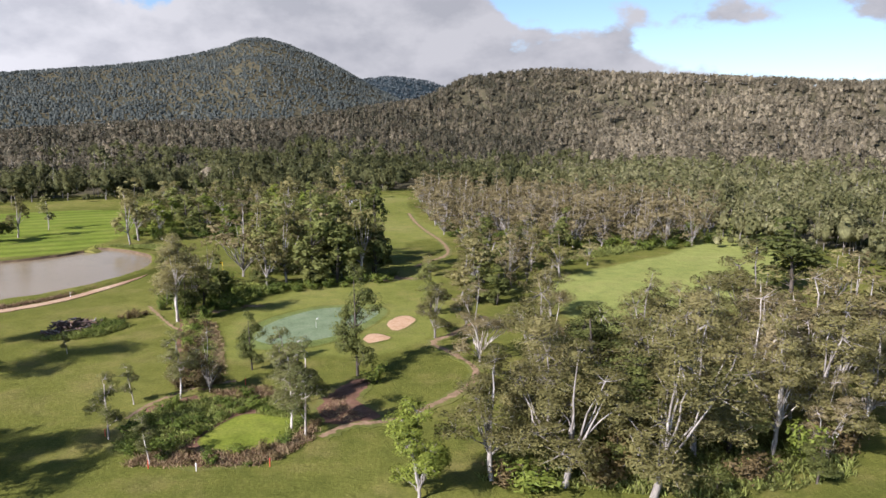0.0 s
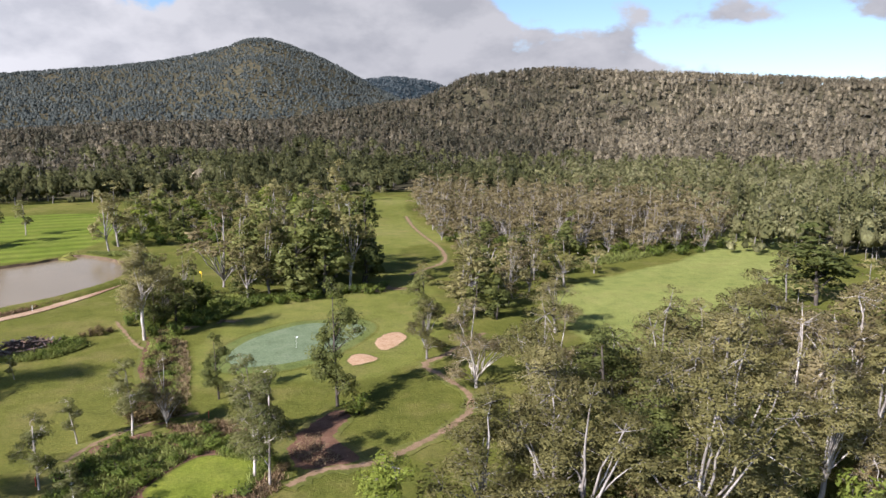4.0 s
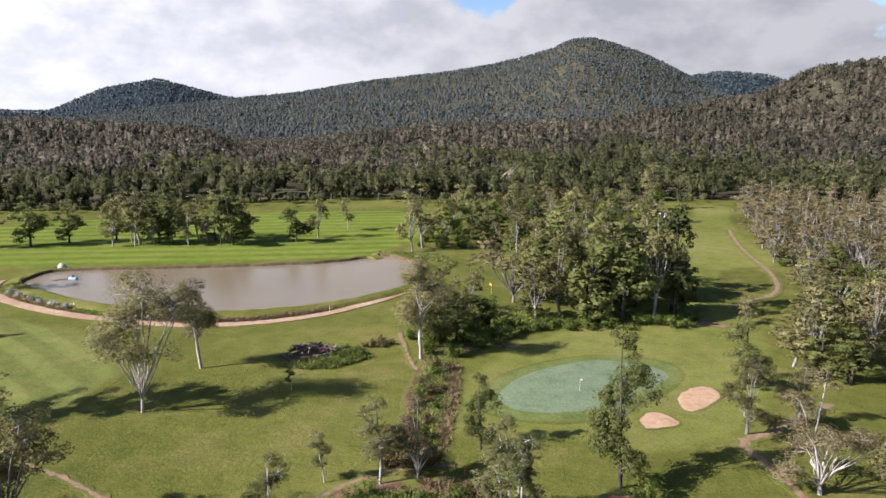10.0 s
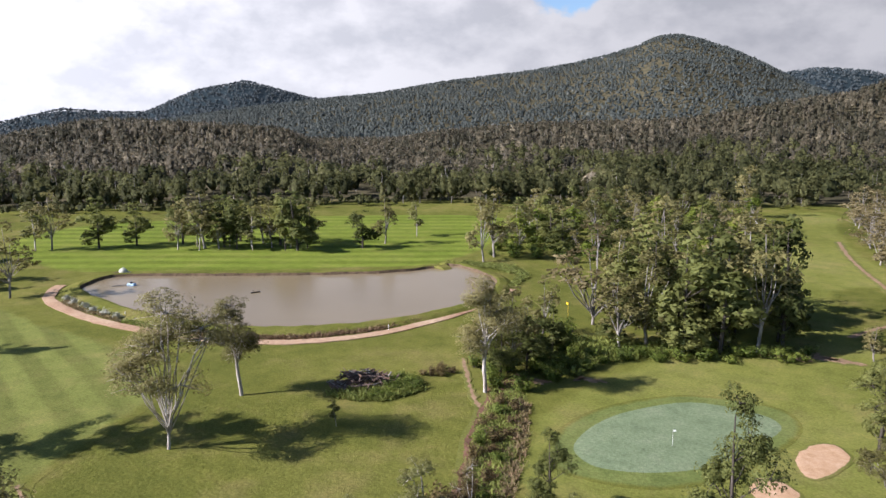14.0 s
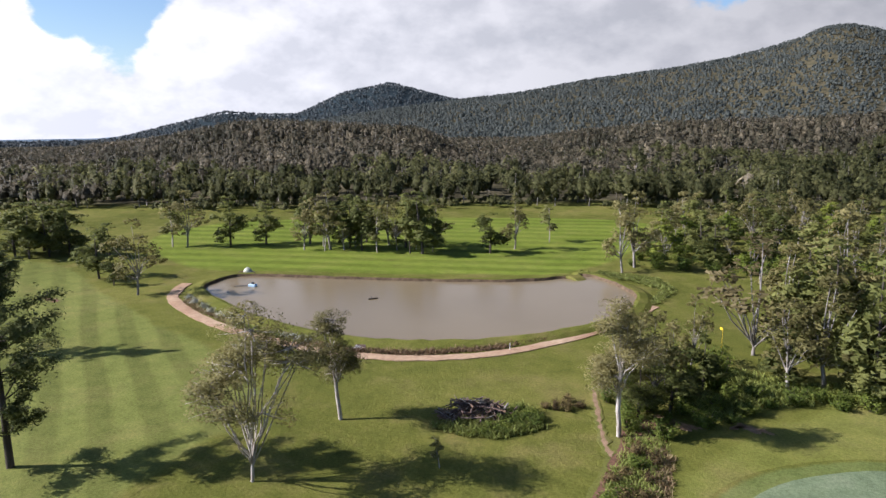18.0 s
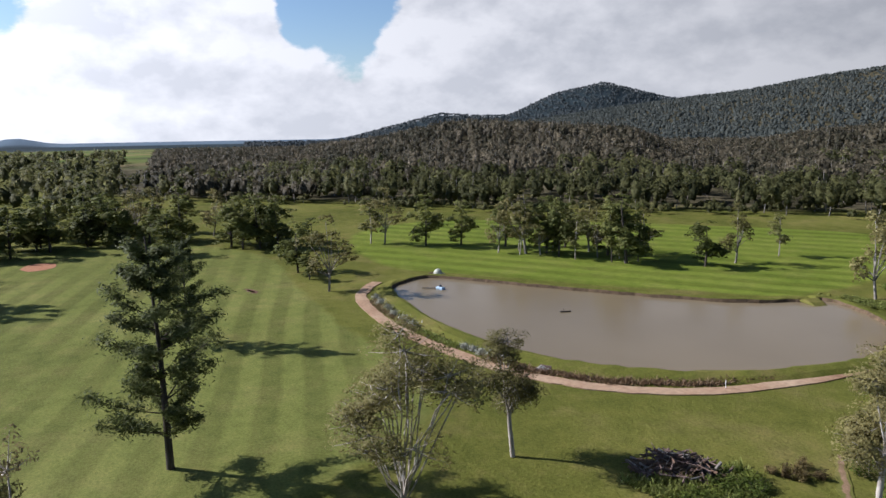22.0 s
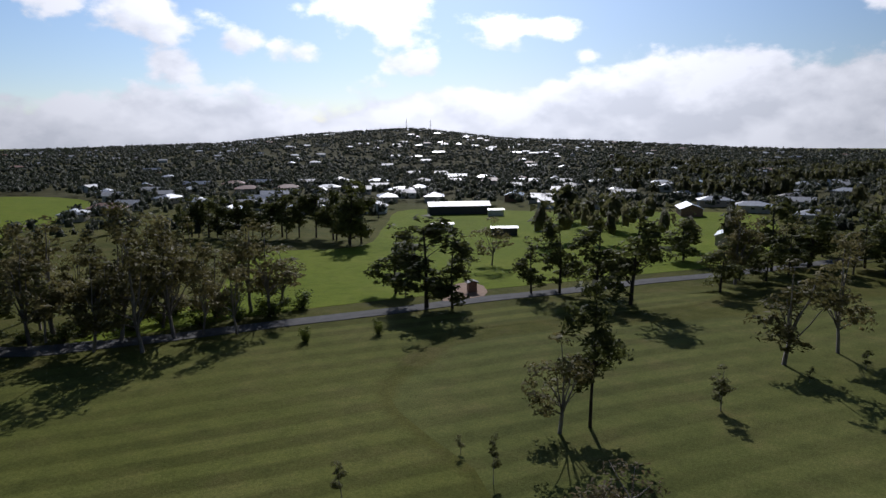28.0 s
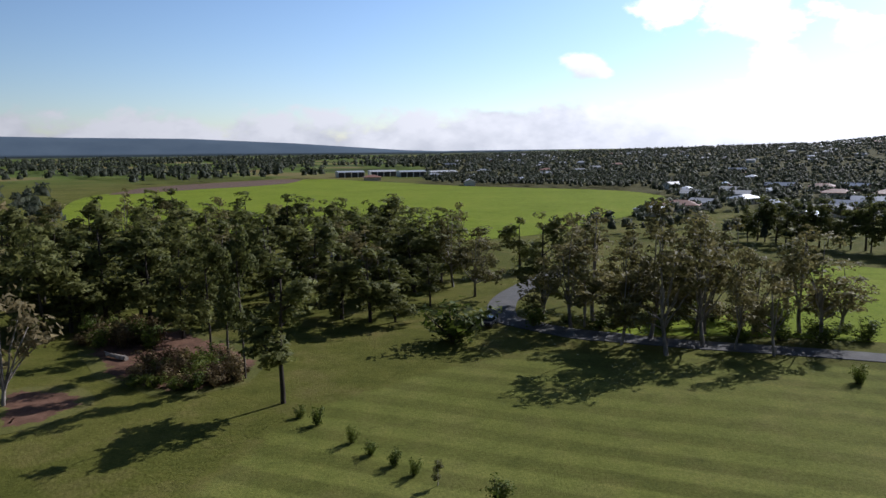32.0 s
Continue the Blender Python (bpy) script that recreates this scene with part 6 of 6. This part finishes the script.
def flagstick(x, y, h, cloth, label, turn, z=0.0, size=1.0):
    ob = thing("flagstick", x, y, label, "golf flag", z, turn)
    part("pole", rod((0, 0, -0.1), (0, 0, h), 0.035 * size, 0.025 * size), M_WHITE if cloth is M_WHITE else cloth, ob)
    bm = bmesh.new()
    n = 6
    rows = [[bm.verts.new((0.03 + 0.6 * size * i / n, 0.05 * size * math.sin(i * 1.5), h - zz * size)) for i in range(n + 1)] for zz in (0.02, 0.24, 0.46)]
    back = [[bm.verts.new(v.co + Vector((0, 0.012, 0))) for v in r] for r in rows]
    for set_ in (rows, back):
        for a, b in zip(set_, set_[1:]):
            for i in range(n):
                bm.faces.new((a[i], a[i + 1], b[i + 1], b[i]))
    part("flag", bm, cloth, ob)
    return ob


flagstick(-19.8, 110.7, 1.7, M_WHITE, "thin white flagstick with a small white flag on the green", 20, 0.25, 0.42)
flagstick(-46.6, 149.9, 3.0, M_YELLOW, "tall yellow flag on a pole in the grass", 150, 0, 0.8)


def stake(x, y, h, mat, label):
    ob = thing("stake", x, y, label, "marker stake", 0, 15, "marker stakes")
    part("post", rod((0, 0, -0.1), (0, 0, h * 0.85), 0.05, 0.05, 6), mat, ob)
    part("cap", rod((0, 0, h * 0.85), (0, 0, h), 0.06, 0.03, 6), mat, ob)


for _x, _y in ((-27.6, 63.6), (-16.2, 64.4), (-34.9, 70.5), (-24.4, 85.9)):
    stake(_x, _y, 0.9, M_RED, "short red hazard stake beside the wet hollow")
stake(-22.9, 63.2, 0.9, M_WHITE, "short white stake beside the wet hollow")
stake(-68.6, 129.2, 1.1, M_WHITE, "short white stake beside the pond path")
stake(-112.0, 112.9, 0.8, M_WHITE, "short white stake in the flower bed")




def build_log_pile():
    """Heap of felled branches with weeds growing over it."""
    ob = thing("log_pile", -57.6, 108.4, "low heap of grey dead branches and logs on the grass", "log pile", 0, 35)
    rng = random.Random(6)
    for i in range(190):
        a, r = rng.uniform(0, 6.28), rng.random() ** 0.5
        x, y = 4.2 * r * math.cos(a), 2.6 * r * math.sin(a)
        top = 1.7 * (1 - r * r) + 0.15
        zc = top * rng.uniform(0.55, 1.05)
        d = rng.uniform(0, 6.28)
        L = rng.uniform(0.9, 2.8)
        v = Vector((math.cos(d) * L, math.sin(d) * L, rng.uniform(-0.4, 0.4) * L))
        p = limb(rng, Vector((x, y, zc)) - v * 0.5, v, L, rng.uniform(0.05, 0.15), 0.03, 0.12, 3, 0)
        vv, ff = tubes([p], 6)
        me = mesh_of("branch", [tuple(q) for q in vv], ff, (DEADWOOD, B_DARK, DEADWOOD, DEADWOOD, RED_EARTH, DEADWOOD, B_GREY)[i % 7])
        new("branch", me).parent = ob
    part("brush", lump(3.4, 2.0, 0.8, 4, 0.6, 4), BANK_EARTH, ob, "tangled dark brush under the logs")


build_log_pile()
thicket("bush", [(-56.3, 110.7), (-54.6, 113.4), (-51.8, 112.4), (-50.6, 109.8), (-52.2, 106.4), (-54.4, 104.4), (-53.6, 108)], 1.3, 0.6, 1.3, 1.8, 15)
thicket("scrub", [(-53.2, 115.2), (-52, 119.4), (-49.4, 117.6), (-51, 115)], 1.2, 0.8, 1.6, 1.8, 16)
tufts("weeds", "bright green weeds round the log pile", L_REED, [(-57.5, 112), (-54, 114), (-50, 110.5), (-52, 105.4), (-56, 103.2), (-60, 103), (-58, 105)], 420, 0.6, 0.07, 43)


def silver_shrub(x, y, r, h):
    ob = thing("silver_shrub", x, y, "rounded silver-grey shrub beside the pond path", "shrub", 0, x * 7, "silver shrubs along the path")
    rng = random.Random(int(x))
    clumps = [((rng.uniform(-0.5, 0.5) * r, rng.uniform(-0.5, 0.5) * r, h * rng.uniform(0.35, 0.7)), r * 0.55, 1) for _ in range(7)]
    q, f, nm = leaves(rng, clumps, 0.22, 0.45, -0.3, 60)
    new("leaves", quick_mesh("leaves", q, f, L_SILVER, None, nm)).parent = ob
    part("stem", rod((0, 0, -0.1), (0, 0, h * 0.5), 0.06, 0.03, 6), B_GREY, ob)


for _x, _y in ((-131.5, 114.4), (-127.6, 113.4), (-123.6, 112.7), (-119.6, 112.1), (-115.7, 111.7), (-112.3, 111.4)):
    silver_shrub(_x, _y, 1.0, 0.9)
for _x in (-98.2, -96.6, -95.0, -93.4):
    silver_shrub(_x, 112.2 + (_x + 98) * 0.12, 0.9, 0.8)

ob = thing("garden_steps", -84.9, 115.4, "short flight of pale concrete steps up the pond bank", "steps", 0, 120)
for _i in range(5):
    part("step", box(-0.7, 0.3 * _i - 0.6, -0.05, 0.7, 0.3 * _i - 0.33, 0.12 + 0.09 * _i, 0.015), STONE, ob)
for _s in (-0.78, 0.78):
    part("side_rail", box(_s - 0.05, -0.6, -0.05, _s + 0.05, 0.9, 0.55, 0.01), DEADWOOD, ob)

ob = thing("water_tank", -143.2, 134.4, "rounded cream tank standing on rocks at the pond end", "tank", 0.3)
part("dome", lump(0.95, 0.9, 1.0, 2, 0.05, 3), plain_material("cream_plastic", (0.4, 0.41, 0.32), 0.6), ob)
part("base", box(-1.2, -1.1, -0.4, 1.2, 1.1, 0.06, 0.05), STONE, ob)
for _i in range(9):
    _r = random.Random(_i)
    rk = thing("rock", -141.6 + _r.uniform(-3.2, 2.6), 132.4 + _r.uniform(-1.2, 1.4), "brown rock on the pond edge", "rock", 0.1, _i * 40, "rocks at the pond edge")
    part("stone", lump(_r.uniform(0.4, 0.8), _r.uniform(0.4, 0.7), _r.uniform(0.35, 0.6), _i, 0.4, 2), BANK_EARTH, rk)
for _i in range(5):
    _r = random.Random(_i + 40)
    rk = thing("rock", -87.2 + _r.uniform(-1.6, 1.6), 180.4 + _r.uniform(-1, 1), "pinkish rock at the pond inlet", "rock", 0.1, _i * 50, "rocks at the pond inlet")
    part("stone", lump(_r.uniform(0.5, 0.9), _r.uniform(0.4, 0.8), _r.uniform(0.4, 0.8), _i + 7, 0.4, 2), SAND, rk)
ob = thing("pump_float", -131.2, 127.8, "small pale blue pump float on the pond", "float", 0.08, 25)
part("body", box(-0.8, -0.5, -0.1, 0.8, 0.5, 0.45, 0.12), M_BLUE, ob)
part("motor", rod((0, 0, 0.4), (0, 0, 0.85), 0.28, 0.22, 10), M_DARK, ob)
part("hose", rod((-0.7, 0, 0.15), (-3.4, -1.4, 0.1), 0.07, 0.07, 6), M_DARK, ob)
ob = thing("floating_log", -105.3, 136.4, "dark floating log on the pond", "log", 0.07, 60)
part("trunk", rod((-0.9, 0, 0.05), (0.9, 0.1, 0.12), 0.16, 0.12), B_DARK, ob)
part("branch", rod((-0.2, 0, 0.1), (-0.35, 0.2, 0.6), 0.07, 0.03, 6), B_DARK, ob)
ob = thing("tee_marker", -99.0, 52.5, "small pale marker plate set in the grass", "marker", 0.03)
part("plate", box(-0.45, -0.3, -0.05, 0.45, 0.3, 0.08, 0.03), SAND, ob)
ob = thing("tee_shelter", -35.2, 283.5, "small white hut at the far end of the fairway", "shelter", 0, 10)
part("wall", box(-1.5, -1.2, 0, 1.5, 1.2, 2.0), M_WHITE, ob)
part("roof", box(-1.8, -1.5, 2.0, 1.8, 1.5, 2.2, 0.05), M_ROOF[4], ob)
part("door", box(-0.4, -1.25, 0, 0.5, -1.18, 1.85), M_DARK, ob)
ob = thing("fallen_log", 6.9, -34.1, "bleached fallen log lying under the trees", "log", 0.1, -30)
part("trunk", rod((-2.0, 0, 0.28), (2.0, 0.2, 0.4), 0.36, 0.26, 10), B_WHITE, ob)
part("branch", rod((0.6, 0, 0.4), (1.6, 0.8, 1.0), 0.12, 0.05, 6), B_WHITE, ob)
ob = thing("dead_branch", -13.6, -78.0, "bleached dead tree leaning among green trees", "dead tree", 0, 0)
_rng = random.Random(3)
_main = limb(_rng, Vector((0, 0, -0.1)), Vector((0.5, -0.3, 1)), 9.5, 0.22, 0.05, 0.22, 8, 0.02)
new("trunk", mesh_of("trunk", *[(lambda r: ([tuple(v) for v in r[0]], r[1]))(tubes([_main], 7))][0], B_WHITE)).parent = ob
_br = limb(_rng, _main[5][0], Vector((-0.6, 0.5, 0.5)), 2.5, 0.09, 0.03, 0.2, 5, 0)
new("branch", mesh_of("branch", *[(lambda r: ([tuple(v) for v in r[0]], r[1]))(tubes([_br], 6))][0], B_WHITE)).parent = ob

thicket(["scrub", "scrub", "bush"], [(-0.6, -22.5), (2, -30.4), (-2.6, -33.2), (-9.5, -31.5), (-12.6, -24.4), (-8.1, -20.4)], 1.9, 1.4, 2.8, 3.0, 51)
thicket("scrub", [(-6, -20.8), (-8.1, -29.4), (-13, -29), (-13.2, -24)], 1.7, 0.8, 1.8, 2.2, 52)
thicket(["scrub", "bush"], [(15.4, -39.7), (17.7, -50.0), (7.8, -48.0), (3.4, -39.0)], 2.2, 2.0, 3.8, 3.6, 53)

# ---- buildings ----


def gable(w, d, h, rise, eave):
    """Roof with two slopes, ridge along x, with thickness."""
    bm = bmesh.new()
    prof = [(-d / 2 - eave, h - 0.1), (0, h + rise), (d / 2 + eave, h - 0.1), (d / 2 + eave, h - 0.28), (0, h + rise - 0.2), (-d / 2 - eave, h - 0.28)]
    ends = [[bm.verts.new((sx * (w / 2 + eave), y, z)) for y, z in prof] for sx in (-1, 1)]
    for i in range(6):
        bm.faces.new((ends[0][i], ends[0][(i + 1) % 6], ends[1][(i + 1) % 6], ends[1][i]))
    for e in ends:
        bm.faces.new((e[0], e[1], e[4], e[5])); bm.faces.new((e[1], e[2], e[3], e[4]))
    bmesh.ops.recalc_face_normals(bm, faces=bm.faces)
    return bm


def hip(w, d, h, rise, eave):
    bm = bmesh.new()
    W, D, k = w / 2 + eave, d / 2 + eave, max(w / 2 - d / 2, 0.4)
    lo = [bm.verts.new(p) for p in ((-W, -D, h - 0.25), (W, -D, h - 0.25), (W, D, h - 0.25), (-W, D, h - 0.25))]
    ea = [bm.verts.new(p) for p in ((-W, -D, h), (W, -D, h), (W, D, h), (-W, D, h))]
    r = [bm.verts.new((-k, 0, h + rise)), bm.verts.new((k, 0, h + rise))]
    for i in range(4):
        bm.faces.new((lo[i], lo[(i + 1) % 4], ea[(i + 1) % 4], ea[i]))
    bm.faces.new((ea[0], ea[1], r[1], r[0])); bm.faces.new((ea[1], ea[2], r[1])); bm.faces.new((ea[2], ea[3], r[0], r[1])); bm.faces.new((ea[3], ea[0], r[0]))
    bm.faces.new(lo[::-1])
    bmesh.ops.recalc_face_normals(bm, faces=bm.faces)
    return bm


def walls(w, d, h, peak):
    bm = box(-w / 2, -d / 2, -3.0, w / 2, d / 2, h)
    if peak:
        for sx in (-1, 1):
            a = [bm.verts.new((sx * (w / 2 - 0.01), y, z)) for y, z in ((-d / 2, h), (0, h + peak), (d / 2, h))]
            b = [bm.verts.new((sx * (w / 2 - 0.2), y, z)) for y, z in ((-d / 2, h), (0, h + peak), (d / 2, h))]
            bm.faces.new(a); bm.faces.new(b[::-1]); bm.faces.new((a[0], a[1], b[1], b[0])); bm.faces.new((a[1], a[2], b[2], b[1]))
    return bm


def make_house(w, d, roof, wall, rise, hipped, label, plain=False):
    h = 2.7
    ob = tagged(new("house"), label, "house", "houses of the town")
    part("wall", walls(w, d, h, 0 if hipped else rise - 0.25), wall, ob)
    part("roof", (hip if hipped else gable)(w, d, h, rise, 0.6), roof, ob)
    for sy in (-1, 1):
        for fx in ((0.2,) if plain else (-0.3, 0.05, 0.34)):
            y0 = sy * d / 2
            wi = part("window", box(fx * w - 0.8, y0 - 0.06, 1.0, fx * w + 0.8, y0 + 0.06, 2.1), M_WHITE, ob)
            if plain:
                continue
            part("pane", box(fx * w - 0.7, y0 - 0.075, 1.1, fx * w + 0.7, y0 + 0.075, 2.0), M_GLASS, wi)
    part("door", box(-0.17 * w, d / 2 - 0.05, 0.0, -0.17 * w + 0.95, d / 2 + 0.07, 2.05), M_DARK, ob)
    return ob


HOUSE_KINDS = ((14, 9, M_ROOF[0], M_WALL[0], 1.6, True, "single-storey house with a pale metal hip roof"),
               (16, 8, M_ROOF[1], M_WALL[1], 1.8, False, "long brick house with a grey metal gable roof"),
               (12, 10, M_ROOF[2], M_WALL[0], 1.9, True, "cream house with a dark tiled hip roof"),
               (11, 8, M_ROOF[4], M_WALL[2], 1.7, False, "weatherboard house with a white metal gable roof"),
               (15, 10, M_ROOF[3], M_WALL[0], 1.9, True, "cream house with a terracotta tiled hip roof"))
MADE = {}


def place_house(k, x, y, turn, plain):
    m = pose(x, y, float(land(x, y)) + 0.3, 0, 0, turn)
    if (k, plain) not in MADE:
        MADE[k, plain] = make_house(*HOUSE_KINDS[k], plain)
        MADE[k, plain].matrix_basis = m
    else:
        copy_thing(MADE[k, plain], m)


def build_town():
    """Streets of houses: rows across the slope, two houses deep, with gaps."""
    rng, got = random.Random(8), []
    lines = ((-370, -149), (-428, -152), (-404, -109), (-340, -79), (-298, -69.5), (-451, -167), (-338, -361), (-283, -222), (-316, -250), (-284, -377), (-181, -287), (-153, -264), (-184, -411), (-431, -302), (-306, -167))
    for i, (x, y) in enumerate(lines):
        place_house((0, 3, 3, 0, 1)[i % 5], x, y, 35 + 90 * (i % 2), False); got.append((x, y))
    r = 300.0
    while r < 1640:
        step = 21 + r * 0.006
        a = 98 + rng.uniform(0, 3)
        while a < 182:
            a += math.degrees(step / r) * rng.choice((1, 1, 1, 1.3, 2.6))
            rr = r + rng.uniform(-5, 5)
            keep = 0.85 if r < 520 else (0.14 if r < 700 else 0.33)
            if rng.random() > keep or (a > 168 and r < 520) or (a < 104 and r < 420) or (r > 1250 and 128 < a < 146 and rng.random() < 0.5):
                continue
            x, y = HX - math.sin(radians(a)) * rr, HY + math.cos(radians(a)) * rr
            if any(inside(x, y, f) for f in FIELDS) or any((x - p) ** 2 + (y - q) ** 2 < 300 for p, q in got):
                continue
            got.append((x, y))
            place_house(rng.choice((0, 0, 0, 1, 3, 3, 3, 3, 2, 4)), x, y, a + 90 * rng.choice((0, 0, 1)) + rng.uniform(-8, 8), r > 480)
        r += rng.choice((24, 46)) * (0.8 + r / 1000)


build_town()


def shed(name, x, y, turn, w, d, h, rise, roof, wall, label, bays=0):
    ob = thing(name, x, y, label, "shed", 0, turn)
    part("wall", walls(w, d, h, rise - 0.25 if rise > 0.4 else 0), wall, ob)
    part("roof", gable(w, d, h, rise, 0.4), roof, ob)
    for i in range(bays):
        fx = -w / 2 + (i + 0.5) * w / bays
        part("door", box(fx - 0.42 * w / bays, d / 2 - 0.04, 0, fx + 0.42 * w / bays, d / 2 + 0.06, h - 0.4), M_DARK, ob)
    return ob


shed("sports_hall", -240.5, -141.5, 142, 25, 9, 3.6, 1.5, M_ROOF[4], M_WALL[3], "long dark hall with a white metal roof at the paddock", 6)
shed("field_shed", -201, -82, 142, 8, 3.2, 2.6, 0.35, M_ROOF[1], M_WALL[3], "small dark shed with a grey roof in the paddock", 2)
shed("field_shed", -196, -105, 142, 7, 3.0, 2.4, 0.35, M_ROOF[4], M_WALL[2], "low pale shed with a white roof in the paddock", 1)
shed("kiosk", -216.8, -80.2, 142, 3.2, 2.6, 2.5, 0.35, M_ROOF[4], M_WALL[2], "small white kiosk in the paddock", 1)
shed("garden_shed", -244, -124, 142, 6, 3.0, 2.6, 0.35, M_ROOF[0], M_WALL[2], "pale open shed behind the paddock", 1)
shed("gate_hut", -131.3, -29.4, 60, 1.6, 1.6, 2.2, 0.3, M_ROOF[2], M_WALL[1], "small dark brick hut at the driveway gate", 1)
shed("cottage", -231, -22, 20, 11, 8, 2.8, 1.7, M_ROOF[1], M_WALL[0], "cottage with a grey roof among garden trees", 3)
shed("cottage", -10.5, -106, 20, 10, 7, 2.8, 1.5, M_ROOF[0], M_WALL[2], "pale roofed cottage hidden behind the grove", 3)
for _i, (_x, _y) in enumerate(((60, -640), (30, -655), (0, -640), (-30, -630))):
    shed("warehouse", _x, _y, 20, 26, 14, 5, 1.2, M_ROOF[4] if _i % 2 else M_ROOF[0], M_WALL[2], "long pale industrial shed beyond the paddock", 4)


def parked_car(x, y, turn, paint, label):
    ob = thing("parked_car", x, y, label, "car", 0.12, turn)
    body = box(-2.1, -0.85, 0.3, 2.1, 0.85, 0.85, 0.12)
    part("body", body, paint, ob)
    bm = box(-1.3, -0.75, 0.85, 0.9, 0.75, 1.4)
    for v in bm.verts:
        if v.co.z > 1.2:
            v.co.x *= 0.72; v.co.y *= 0.86
    part("cabin", bm, M_GLASS, ob, "dark glazed cabin")
    for sx in (-1.3, 1.3):
        for sy in (-0.8, 0.8):
            part("wheel", rod((sx, sy - 0.1, 0.32), (sx, sy + 0.1, 0.32), 0.32, 0.32, 12), M_DARK, ob)


parked_car(-45.2, -51.6, 70, plain_material("dark_car_paint", (0.03, 0.03, 0.035), 0.3), "dark parked car at the roadside under trees")


def pole(x, y, h):
    ob = thing("light_pole", x, y, "tall thin grey light pole by the paddock", "pole", float(land(x, y)), 30, "poles by the paddock")
    part("post", rod((0, 0, -0.2), (0, 0, h), 0.14, 0.08), M_DARK, ob)
    part("crossbar", rod((-0.9, 0, h - 0.4), (0.9, 0, h - 0.4), 0.06, 0.06, 6), M_DARK, ob)


for _x, _y in ((-268, -118), (-292, -92), (-205, -150), (-318, -62)):
    pole(_x, _y, 11)


def mast(x, y, h):
    z = float(land(x, y))
    ob = thing("radio_mast", x, y, "slender radio mast on the hilltop", "mast", z, 0, "masts on the hill")
    for k in range(3):
        a = 2.09 * k
        part("leg", rod((1.6 * math.cos(a), 1.6 * math.sin(a), -1), (0.25 * math.cos(a), 0.25 * math.sin(a), h), 0.3, 0.15, 5), M_DARK, ob)
    for i in range(1, 6):
        part("brace", rod((-1.3 + 0.2 * i, 0, h * i / 6), (1.3 - 0.2 * i, 0, h * i / 6), 0.15, 0.15, 5), M_DARK, ob)


for _a in (136.2, 138.1):
    mast(HX - math.sin(radians(_a)) * 1690, HY + math.cos(radians(_a)) * 1690, 26)
